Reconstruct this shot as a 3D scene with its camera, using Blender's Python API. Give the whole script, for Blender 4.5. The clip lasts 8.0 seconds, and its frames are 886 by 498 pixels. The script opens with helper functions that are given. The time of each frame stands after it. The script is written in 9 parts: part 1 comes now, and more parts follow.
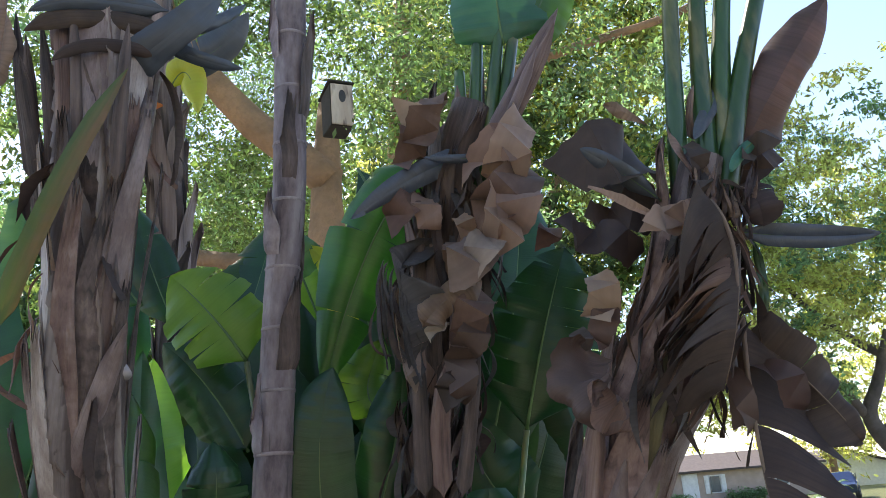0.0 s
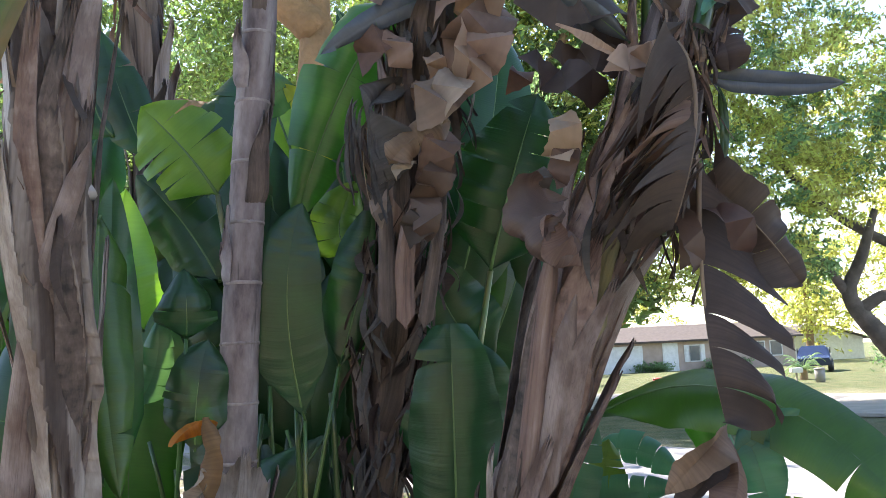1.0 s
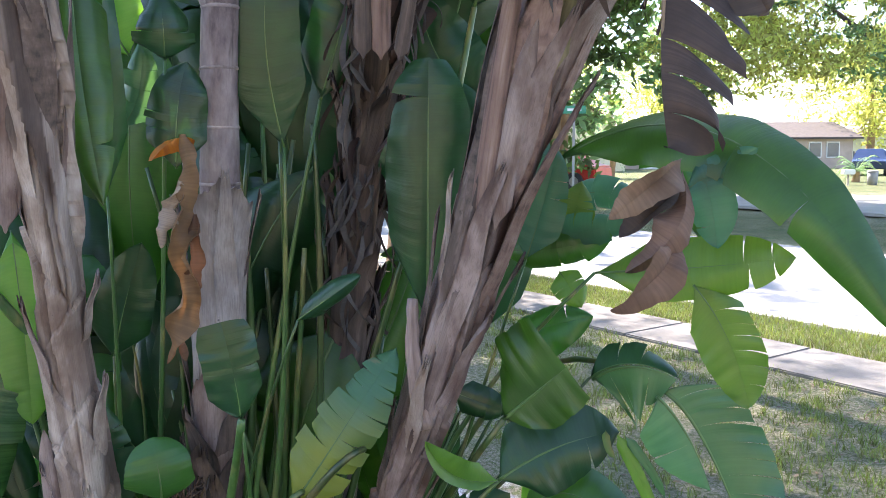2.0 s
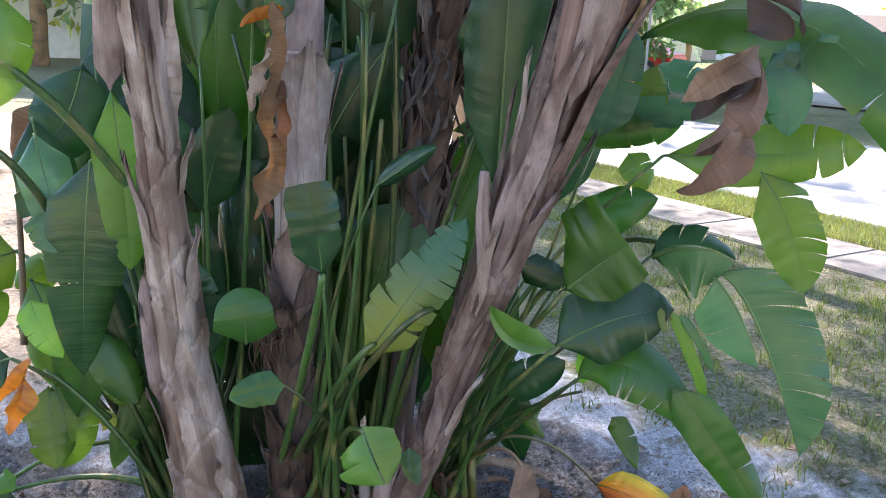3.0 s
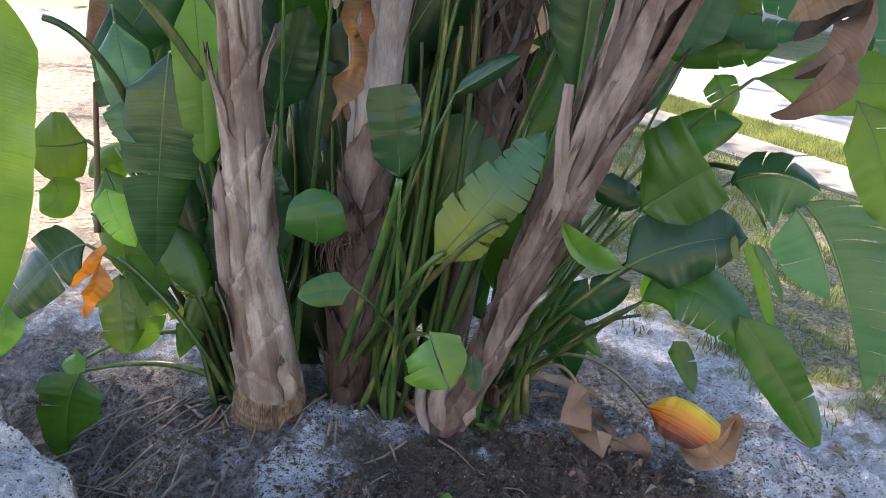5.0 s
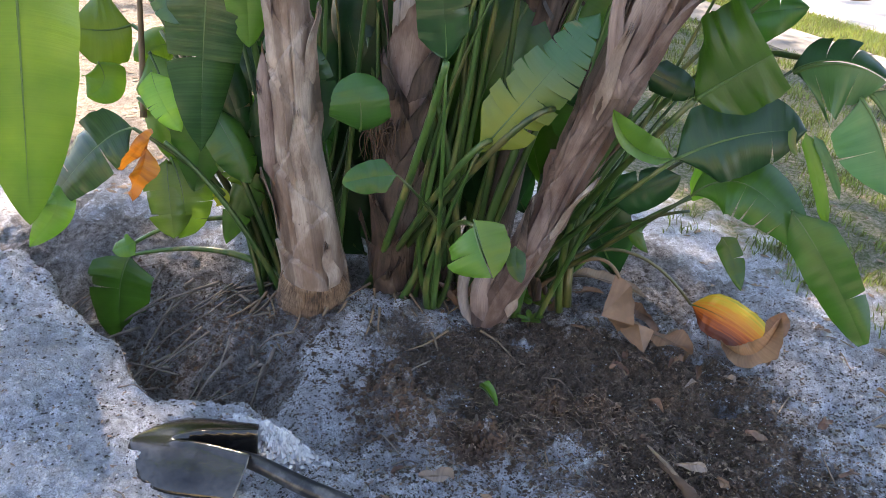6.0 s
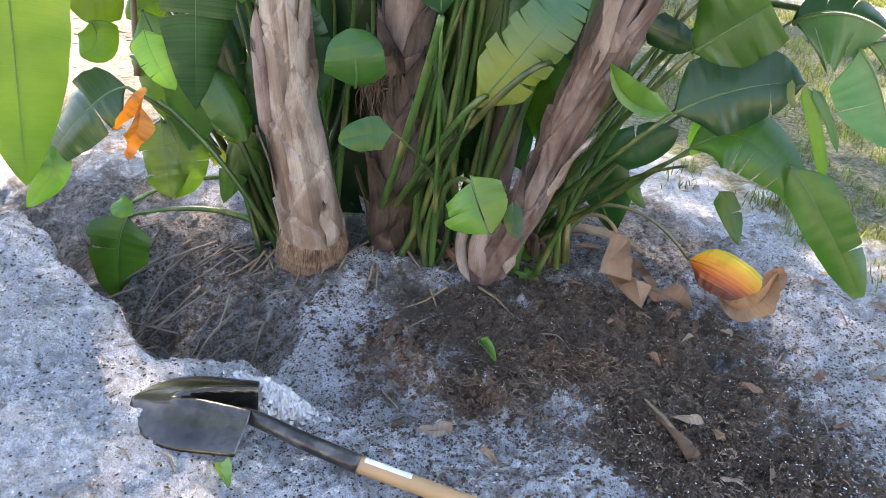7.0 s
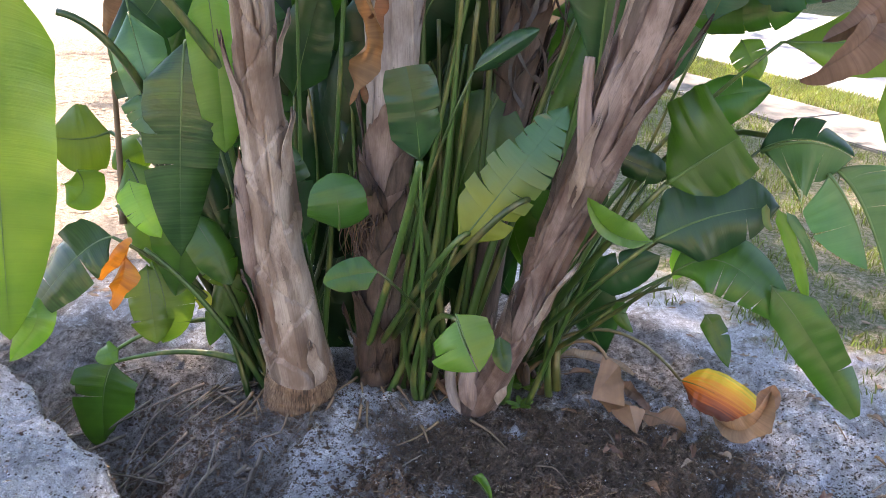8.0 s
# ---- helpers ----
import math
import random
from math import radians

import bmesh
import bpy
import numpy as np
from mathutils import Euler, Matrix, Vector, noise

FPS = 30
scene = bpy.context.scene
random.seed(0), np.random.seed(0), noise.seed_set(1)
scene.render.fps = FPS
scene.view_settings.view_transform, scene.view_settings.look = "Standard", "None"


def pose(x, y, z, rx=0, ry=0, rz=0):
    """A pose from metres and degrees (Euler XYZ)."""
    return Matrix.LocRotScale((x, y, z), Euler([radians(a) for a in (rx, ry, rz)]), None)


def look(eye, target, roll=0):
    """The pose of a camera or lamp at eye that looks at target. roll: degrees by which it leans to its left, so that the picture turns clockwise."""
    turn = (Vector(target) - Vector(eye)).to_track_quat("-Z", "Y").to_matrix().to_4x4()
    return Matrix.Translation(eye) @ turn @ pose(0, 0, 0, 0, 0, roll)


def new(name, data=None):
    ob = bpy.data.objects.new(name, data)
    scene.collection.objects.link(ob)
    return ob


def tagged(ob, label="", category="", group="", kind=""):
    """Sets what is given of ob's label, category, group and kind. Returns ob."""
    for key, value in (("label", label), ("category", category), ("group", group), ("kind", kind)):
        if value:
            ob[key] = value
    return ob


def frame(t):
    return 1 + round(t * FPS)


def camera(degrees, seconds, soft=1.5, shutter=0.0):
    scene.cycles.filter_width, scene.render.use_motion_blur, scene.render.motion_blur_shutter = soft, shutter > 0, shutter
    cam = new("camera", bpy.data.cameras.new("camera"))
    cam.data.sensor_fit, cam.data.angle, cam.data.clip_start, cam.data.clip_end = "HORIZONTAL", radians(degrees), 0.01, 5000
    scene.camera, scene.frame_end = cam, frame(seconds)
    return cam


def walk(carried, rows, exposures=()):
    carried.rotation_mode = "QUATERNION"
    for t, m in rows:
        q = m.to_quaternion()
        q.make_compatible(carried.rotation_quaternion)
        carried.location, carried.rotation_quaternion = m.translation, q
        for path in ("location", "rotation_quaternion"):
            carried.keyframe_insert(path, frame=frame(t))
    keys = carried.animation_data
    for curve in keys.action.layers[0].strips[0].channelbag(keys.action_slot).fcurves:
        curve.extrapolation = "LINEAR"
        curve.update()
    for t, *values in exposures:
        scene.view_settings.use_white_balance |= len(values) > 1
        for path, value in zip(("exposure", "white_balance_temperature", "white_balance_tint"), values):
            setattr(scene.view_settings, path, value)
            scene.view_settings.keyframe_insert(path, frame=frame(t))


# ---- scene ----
cam = camera(55.6, 8.0, soft=0.5)
PATH = [
    (0, (0.079, -0.012, 1.603), (0.179, 1.901, 2.178), -4.9),
    (0.5, (0.097, -0.01, 1.587), (0.187, 1.939, 2.029), -4.3),
    (1, (0.135, -0.025, 1.538), (0.229, 1.955, 1.803), -2.8),
    (1.5, (0.279, -0.029, 1.47), (0.366, 1.969, 1.455), -1.6),
    (2, (0.303, -0.056, 1.412), (0.266, 1.93, 1.18), -0.3),
    (2.2, (0.3, -0.077, 1.393), (0.202, 1.901, 1.11), 0.3),
    (3.3, (0.262, -0.173, 1.403), (0.083, 1.738, 0.842), 2.1),
    (3.5, (0.243, -0.183, 1.393), (0.064, 1.723, 0.816), 2.6),
    (4, (0.215, -0.17, 1.391), (0.039, 1.738, 0.815), 4.8),
    (4.2, (0.203, -0.172, 1.39), (0.037, 1.739, 0.826), 5.1),
    (5.3, (0.206, -0.158, 1.362), (-0.074, 1.666, 0.59), 4.8),
    (5.5, (0.206, -0.163, 1.355), (-0.088, 1.634, 0.527), 4.9),
    (6, (0.206, -0.155, 1.334), (-0.108, 1.6, 0.427), 4.9),
    (6.5, (0.214, -0.145, 1.327), (-0.09, 1.583, 0.367), 4.8),
    (7, (0.213, -0.157, 1.329), (-0.085, 1.554, 0.338), 4.5),
    (7.5, (0.207, -0.142, 1.34), (-0.089, 1.572, 0.353), 3.5),
    (8, (0.214, -0.13, 1.384), (-0.095, 1.697, 0.631), 2.0),
]
EXPOSURES = [(0.0, 1.45, 6650, 18), (0.5, 1.8, 6750, 17), (1.0, 1.95, 6800, 17), (1.5, 2.45, 6700, 17), (2.0, 2.4, 6600, 20), (3.5, 2.50, 6900, 22), (4.0, 2.47, 7050, 22), (5.5, 2.46, 7350, 22), (6.5, 2.64, 7650, 22), (7.0, 3.0, 7750, 21), (7.5, 2.95, 7750, 22), (8.0, 2.7, 7700, 26)]
walk(cam, [(t, look(eye, target, roll)) for t, eye, target, roll in PATH], EXPOSURES)

# ---- light ----
SUN_ELEVATION, SUN_AZIMUTH = 50.0, -30.0     # azimuth from +y, towards +x
world = bpy.data.worlds.new("sky")
scene.world = world
world.use_nodes = True
wn = world.node_tree.nodes
sky = wn.new("ShaderNodeTexSky")
sky.sky_type = "NISHITA"
sky.sun_disc = False
sky.sun_elevation = radians(SUN_ELEVATION)
sky.sun_rotation = radians(SUN_AZIMUTH)
sky.dust_density, sky.ozone_density = 0.3, 1.6
world.node_tree.links.new(sky.outputs[0], wn["Background"].inputs[0])
wn["Background"].inputs[1].default_value = 0.15
sun = new("sun", bpy.data.lights.new("sun", "SUN"))
sun.data.energy, sun.data.angle, sun.data.color = 5.0, radians(0.6), (1.0, 0.93, 0.82)
sa, se = radians(SUN_AZIMUTH), radians(SUN_ELEVATION)
SUN_DIR = Vector((math.sin(sa) * math.cos(se), math.cos(sa) * math.cos(se), math.sin(se)))
sun.matrix_world = look(SUN_DIR * 60, (0, 0, 0))

# ---- materials ----
MATS = {}


def ramp(nt, fac, c1, c2, lo=0.35, hi=0.65):
    r = nt.nodes.new("ShaderNodeValToRGB")
    r.color_ramp.elements[0].position, r.color_ramp.elements[1].position = lo, hi
    r.color_ramp.elements[0].color, r.color_ramp.elements[1].color = (*c1, 1), (*c2, 1)
    nt.links.new(fac, r.inputs[0])
    return r.outputs[0]


def mix(nt, fac, a, b, mode="MIX"):
    m = nt.nodes.new("ShaderNodeMix")
    m.data_type, m.blend_type = "RGBA", mode
    for sock, v in ((m.inputs[0], fac), (m.inputs[6], a), (m.inputs[7], b)):
        if isinstance(v, (float, int)):
            sock.default_value = v
        elif isinstance(v, tuple):
            sock.default_value = (*v, 1)
        else:
            nt.links.new(v, sock)
    return m.outputs[2]


def noise_tex(nt, vec, scale, detail=4.0, rough=0.55):
    n = nt.nodes.new("ShaderNodeTexNoise")
    n.inputs["Scale"].default_value, n.inputs["Detail"].default_value, n.inputs["Roughness"].default_value = scale, detail, rough
    nt.links.new(vec, n.inputs["Vector"])
    return n.outputs[0]


def mapping(nt, vec, scale):
    m = nt.nodes.new("ShaderNodeMapping")
    m.inputs["Scale"].default_value = scale
    nt.links.new(vec, m.inputs["Vector"])
    return m.outputs[0]


def calc(nt, op, a, b):
    m = nt.nodes.new("ShaderNodeMath")
    m.operation = op
    for sock, v in zip(m.inputs, (a, b)):
        if isinstance(v, (float, int)):
            sock.default_value = v
        else:
            nt.links.new(v, sock)
    return m.outputs[0]


def start(name):
    m = bpy.data.materials.new(name)
    m.use_nodes = True
    nt = m.node_tree
    return m, nt, nt.nodes["Principled BSDF"], nt.nodes.new("ShaderNodeTexCoord")


def bump(nt, bsdf, height, strength, distance):
    b = nt.nodes.new("ShaderNodeBump")
    b.inputs["Strength"].default_value, b.inputs["Distance"].default_value = strength, distance
    nt.links.new(height, b.inputs["Height"])
    nt.links.new(b.outputs[0], bsdf.inputs["Normal"])
    return b.outputs[0]


def plain(name, c1, c2, scale=6.0, rough=0.7, metal=0.0, relief=0.3, depth=0.004, stretch=(1, 1, 1), fine=60.0, lo=0.35, hi=0.65, c3=None, vary=0.0):
    """Two-scale varied surface: stains of c2 on c1, fine grain over both."""
    m, nt, b, tc = start(name)
    v = mapping(nt, tc.outputs["Object"], stretch)
    big, small = noise_tex(nt, v, scale), noise_tex(nt, v, fine, 3)
    col = ramp(nt, big, c1, c2, lo, hi)
    if c3:
        col = mix(nt, ramp(nt, noise_tex(nt, v, scale * 2.7), (0, 0, 0), (1, 1, 1), 0.52, 0.66), col, c3)
    dark = tuple(x * 0.6 for x in c1)
    col = mix(nt, calc(nt, "MULTIPLY", ramp(nt, small, (0, 0, 0), (1, 1, 1), 0.45, 0.75), 0.55), col, dark)
    if vary:
        hsv = nt.nodes.new("ShaderNodeHueSaturation")
        rnd = nt.nodes.new("ShaderNodeObjectInfo").outputs["Random"]
        nt.links.new(col, hsv.inputs["Color"])
        nt.links.new(calc(nt, "ADD", calc(nt, "MULTIPLY", rnd, vary), 1.0 - 0.55 * vary), hsv.inputs["Value"])
        col = hsv.outputs[0]
    nt.links.new(col, b.inputs["Base Color"])
    b.inputs["Roughness"].default_value, b.inputs["Metallic"].default_value = rough, metal
    bump(nt, b, small, relief, depth)
    MATS[name] = m
    return m


def leafy(name, c1, c2, glow, trans, rough=0.38, veins=0.12, blotch=None, blotch_at=(0.5, 0.6), scale=9.0, each=False, base_tone=None):
    """Leaf blade: fine cross veins, patches, light coming through from behind."""
    m, nt, b, tc = start(name)
    uv = tc.outputs["UV"]
    rnd = nt.nodes.new("ShaderNodeNewGeometry").outputs["Random Per Island"] if each else nt.nodes.new("ShaderNodeObjectInfo").outputs["Random"]
    big = noise_tex(nt, tc.outputs["Object"], scale, 4)
    col = ramp(nt, big, c1, c2, 0.3, 0.7)
    vein = noise_tex(nt, mapping(nt, uv, (170, 1.6, 1)), 1.0, 3, 0.6)
    col = mix(nt, calc(nt, "MULTIPLY", ramp(nt, vein, (0, 0, 0), (1, 1, 1), 0.40, 0.66), veins), col, tuple(x * 0.45 for x in c1))
    if blotch:
        col = mix(nt, ramp(nt, noise_tex(nt, mapping(nt, uv, (9, 1.2, 1)), 1.6, 5), (0, 0, 0), (1, 1, 1), *blotch_at), col, blotch)
    if base_tone:
        along = nt.nodes.new("ShaderNodeSeparateXYZ")
        nt.links.new(uv, along.inputs[0])
        col = mix(nt, ramp(nt, calc(nt, "ADD", along.outputs[0], calc(nt, "MULTIPLY", calc(nt, "SUBTRACT", big, 0.5), 0.15)), (1, 1, 1), (0, 0, 0), 0.12, 0.30), col, base_tone)
    hsv = nt.nodes.new("ShaderNodeHueSaturation")
    nt.links.new(col, hsv.inputs["Color"])
    nt.links.new(calc(nt, "ADD", calc(nt, "MULTIPLY", rnd, 0.05 if each else 0.03), 0.475 if each else 0.485), hsv.inputs["Hue"])
    nt.links.new(calc(nt, "ADD", calc(nt, "MULTIPLY", rnd, 1.1 if each else 0.5), 0.45 if each else 0.75), hsv.inputs["Value"])
    nt.links.new(hsv.outputs[0], b.inputs["Base Color"])
    b.inputs["Roughness"].default_value = rough
    bump(nt, b, vein, 0.3, 0.003)
    t = nt.nodes.new("ShaderNodeBsdfTranslucent")
    gl = mix(nt, 1.0, hsv.outputs[0], glow, "MULTIPLY")
    nt.links.new(gl, t.inputs["Color"])
    ms = nt.nodes.new("ShaderNodeMixShader")
    ms.inputs[0].default_value = trans
    nt.links.new(b.outputs[0], ms.inputs[1])
    nt.links.new(t.outputs[0], ms.inputs[2])
    nt.links.new(ms.outputs[0], nt.nodes["Material Output"].inputs["Surface"])
    MATS[name] = m
    return m


def fibre(name, stops, streak=(70, 3.2), rough=0.75, relief=0.7):
    """Dry fibrous sheath: long streaks along the stem, splits and stained patches."""
    m, nt, b, tc = start(name)
    uv = tc.outputs["UV"]
    info = nt.nodes.new("ShaderNodeObjectInfo")
    off = nt.nodes.new("ShaderNodeVectorMath")
    off.operation = "ADD"
    nt.links.new(mapping(nt, uv, (streak[0], streak[1], 1)), off.inputs[0])
    nt.links.new(calc(nt, "MULTIPLY", info.outputs["Random"], 60.0), off.inputs[1])
    n1 = noise_tex(nt, off.outputs[0], 1.0, 6, 0.68)
    n2 = noise_tex(nt, mapping(nt, uv, (22, 6, 1)), 1.0, 4)
    n3 = noise_tex(nt, mapping(nt, off.outputs[0], (3.2, 0.8, 1)), 1.0, 3)
    r = nt.nodes.new("ShaderNodeValToRGB")
    e = r.color_ramp.elements
    e[0].position, e[0].color, e[1].position, e[1].color = 0.30, (*stops[0], 1), 0.72, (*stops[-1], 1)
    for k, c in enumerate(stops[1:-1]):
        e.new(0.30 + 0.42 * (k + 1) / (len(stops) - 1)).color = (*c, 1)
    nt.links.new(calc(nt, "ADD", n1, calc(nt, "MULTIPLY", calc(nt, "SUBTRACT", n2, 0.5), 0.75)), r.inputs[0])
    crack = ramp(nt, n3, (1, 1, 1), (0, 0, 0), 0.26, 0.36)
    col = mix(nt, calc(nt, "MULTIPLY", crack, 0.6), r.outputs[0], (0.028, 0.02, 0.017))
    hsv = nt.nodes.new("ShaderNodeHueSaturation")
    nt.links.new(col, hsv.inputs["Color"])
    nt.links.new(calc(nt, "ADD", calc(nt, "MULTIPLY", info.outputs["Random"], 0.26), 0.87), hsv.inputs["Value"])
    nt.links.new(hsv.outputs[0], b.inputs["Base Color"])
    b.inputs["Roughness"].default_value = rough
    bump(nt, b, calc(nt, "ADD", n1, calc(nt, "MULTIPLY", n3, 0.5)), relief, 0.008)
    MATS[name] = m
    return m


def papery(name, pale, mid, brown, rough=0.62):
    """Smooth dry leaf base: cloudy tan and grey patches, brown stains, fine fibres of low contrast."""
    m, nt, b, tc = start(name)
    uv, ob = tc.outputs["UV"], tc.outputs["Object"]
    cloud = noise_tex(nt, mapping(nt, ob, (1, 1, 0.35)), 16, 5, 0.6)
    stain = noise_tex(nt, mapping(nt, ob, (1, 1, 0.3)), 7, 5, 0.65)
    fine = noise_tex(nt, mapping(nt, uv, (420, 9, 1)), 1.0, 4, 0.6)
    flake = noise_tex(nt, mapping(nt, uv, (60, 22, 1)), 1.0, 6, 0.7)
    col = ramp(nt, cloud, mid, pale, 0.41, 0.59)
    col = mix(nt, ramp(nt, stain, (0, 0, 0), (0.85, 0.85, 0.85), 0.50, 0.68), col, brown)
    col = mix(nt, ramp(nt, fine, (0, 0, 0), (0.5, 0.5, 0.5), 0.48, 0.72), col, tuple(x * 0.55 for x in mid))
    col = mix(nt, ramp(nt, flake, (0, 0, 0), (0.9, 0.9, 0.9), 0.64, 0.70), col, tuple(x * 0.32 for x in mid))
    strip_tone = nt.nodes.new("ShaderNodeAttribute")
    strip_tone.attribute_name = "tone"
    col = mix(nt, 1.0, col, ramp(nt, strip_tone.outputs["Fac"], (1, 1, 1), (0.19, 0.150, 0.145), 0.0, 1.0), "MULTIPLY")
    nt.links.new(col, b.inputs["Base Color"])
    b.inputs["Roughness"].default_value = rough
    bump(nt, b, calc(nt, "ADD", fine, calc(nt, "MULTIPLY", flake, 1.2)), 0.45, 0.0025)
    MATS[name] = m


papery("bark_papery", (0.41, 0.345, 0.300), (0.23, 0.172, 0.140), (0.150, 0.085, 0.056))
papery("bark_grey", (0.34, 0.30, 0.285), (0.21, 0.175, 0.162), (0.13, 0.095, 0.080))
papery("bark_mauve", (0.26, 0.198, 0.178), (0.130, 0.085, 0.073), (0.112, 0.056, 0.036), 0.5)
fibre("sheath_mauve", [(0.085, 0.057, 0.052), (0.16, 0.110, 0.100), (0.205, 0.147, 0.136), (0.30, 0.23, 0.215)], streak=(46, 1.6))
fibre("sheath_rust", [(0.07, 0.042, 0.034), (0.15, 0.090, 0.072), (0.195, 0.125, 0.10), (0.26, 0.185, 0.155)], streak=(52, 1.6))
fibre("sheath", [(0.085, 0.056, 0.047), (0.185, 0.130, 0.110), (0.25, 0.185, 0.162), (0.34, 0.27, 0.24)], streak=(38, 2.0))
fibre("sheath_pink", [(0.085, 0.055, 0.042), (0.215, 0.152, 0.125), (0.295, 0.222, 0.188), (0.43, 0.355, 0.31)], streak=(34, 2.6))
fibre("sheath_dark", [(0.03, 0.022, 0.018), (0.075, 0.052, 0.043), (0.115, 0.080, 0.065), (0.18, 0.13, 0.105)], streak=(45, 2.4))
fibre("sheath_grey", [(0.19, 0.155, 0.14), (0.33, 0.28, 0.255), (0.42, 0.365, 0.335), (0.50, 0.445, 0.415)], streak=(34, 1.8))
fibre("sheath_olive", [(0.05, 0.04, 0.025), (0.13, 0.11, 0.05), (0.18, 0.155, 0.075), (0.25, 0.205, 0.12)], streak=(30, 2.0))
fibre("cane", [(0.085, 0.062, 0.064), (0.17, 0.130, 0.130), (0.235, 0.190, 0.188), (0.31, 0.265, 0.26)], streak=(16, 7), relief=0.3)
fibre("cane_ring", [(0.12, 0.09, 0.088), (0.21, 0.170, 0.162), (0.28, 0.235, 0.222), (0.36, 0.32, 0.305)], streak=(16, 12), relief=0.3)
fibre("bark_base", [(0.04, 0.026, 0.018), (0.16, 0.092, 0.055), (0.27, 0.170, 0.105), (0.36, 0.27, 0.19)], streak=(260, 26), relief=1.0)
leafy("striped", (0.017, 0.062, 0.020), (0.034, 0.095, 0.028), (2.4, 2.2, 1.1), 0.2, rough=0.27, veins=0.5)
def ember_material():
    """Dying blade: green edge through yellow and orange to red, in stripes along the veins."""
    m, nt, b, tc = start("ember")
    sp = nt.nodes.new("ShaderNodeSeparateXYZ")
    nt.links.new(tc.outputs["UV"], sp.inputs[0])
    n = noise_tex(nt, mapping(nt, tc.outputs["UV"], (6, 150, 1)), 1.0, 4)
    f = calc(nt, "MULTIPLY", calc(nt, "SUBTRACT", sp.outputs[1], 0.425), 8.3)
    f = calc(nt, "ADD", f, calc(nt, "MULTIPLY", calc(nt, "SUBTRACT", n, 0.5), 0.7))
    r = nt.nodes.new("ShaderNodeValToRGB")
    e = r.color_ramp.elements
    e[0].position, e[0].color, e[1].position, e[1].color = 0.02, (0.24, 0.27, 0.03, 1), 0.98, (0.16, 0.035, 0.012, 1)
    e.new(0.22).color = (0.60, 0.40, 0.03, 1)
    e.new(0.48).color = (0.70, 0.27, 0.02, 1)
    e.new(0.74).color = (0.55, 0.12, 0.015, 1)
    nt.links.new(f, r.inputs[0])
    nt.links.new(r.outputs[0], b.inputs["Base Color"])
    b.inputs["Roughness"].default_value = 0.45
    bump(nt, b, n, 0.5, 0.004)
    MATS["ember"] = m


ember_material()
leafy("dry_peach", (0.30, 0.175, 0.112), (0.14, 0.082, 0.054), (1.4, 1.2, 1.0), 0.2, rough=0.7, veins=0.5, scale=14.0)
leafy("green", (0.021, 0.068, 0.011), (0.037, 0.102, 0.016), (2.6, 3.1, 1.3), 0.30, rough=0.32)
# dark green, lowered further to hold the shade inside the clump
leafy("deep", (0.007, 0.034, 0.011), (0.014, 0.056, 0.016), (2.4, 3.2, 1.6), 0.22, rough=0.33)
leafy("olive", (0.10, 0.115, 0.03), (0.20, 0.12, 0.05), (1.8, 1.6, 1.0), 0.2, rough=0.5, blotch=(0.07, 0.12, 0.03), blotch_at=(0.45, 0.6))
leafy("light", (0.06, 0.155, 0.020), (0.098, 0.195, 0.028), (2.6, 2.3, 1.0), 0.30, rough=0.34)
leafy("blue", (0.04, 0.12, 0.06), (0.07, 0.17, 0.075), (2.6, 2.4, 1.4), 0.30, rough=0.3)
leafy("teal", (0.032, 0.12, 0.075), (0.05, 0.16, 0.10), (2.4, 2.4, 1.4), 0.30)
leafy("mixed", (0.030, 0.125, 0.075), (0.055, 0.165, 0.075), (2.4, 2.2, 1.0), 0.30, scale=6.0, blotch=(0.28, 0.19, 0.06), blotch_at=(0.60, 0.70), base_tone=(0.17, 0.24, 0.035))
leafy("bright", (0.10, 0.24, 0.04), (0.16, 0.30, 0.05), (2.2, 2.0, 0.9), 0.40, rough=0.34)
leafy("yellow", (0.40, 0.36, 0.03), (0.35, 0.42, 0.05), (1.6, 1.5, 0.7), 0.45)
leafy("orange", (0.60, 0.19, 0.02), (0.56, 0.28, 0.03), (1.5, 1.2, 0.8), 0.40, rough=0.4, blotch=(0.28, 0.09, 0.03))
leafy("dead", (0.225, 0.135, 0.092), (0.105, 0.062, 0.043), (1.5, 1.3, 1.1), 0.20, rough=0.75, veins=0.6, scale=14.0)
leafy("dead_tan", (0.40, 0.272, 0.195), (0.28, 0.18, 0.125), (1.5, 1.3, 1.1), 0.22, rough=0.7, veins=0.5, scale=10.0)
leafy("dead_mauve", (0.125, 0.072, 0.054), (0.056, 0.033, 0.026), (1.5, 1.3, 1.15), 0.15, rough=0.6, veins=0.5, scale=8.0)
leafy("dead_dark", (0.072, 0.046, 0.035), (0.033, 0.021, 0.016), (1.6, 1.3, 1.1), 0.18, rough=0.75, veins=0.6, scale=14.0)
leafy("dead_pale", (0.36, 0.28, 0.22), (0.24, 0.17, 0.13), (1.4, 1.3, 1.1), 0.2, rough=0.8, veins=0.6, scale=14.0)
leafy("dead_grey", (0.10, 0.09, 0.085), (0.055, 0.048, 0.045), (1.4, 1.3, 1.1), 0.12, rough=0.8, veins=0.6, scale=14.0)
leafy("dead_orange", (0.19, 0.095, 0.045), (0.10, 0.055, 0.032), (1.8, 1.4, 0.9), 0.3, rough=0.7, veins=0.5, scale=14.0, blotch=(0.30, 0.22, 0.15), blotch_at=(0.60, 0.75))
leafy("spathe", (0.040, 0.050, 0.062), (0.075, 0.082, 0.095), (1.4, 1.4, 1.2), 0.1, rough=0.4)
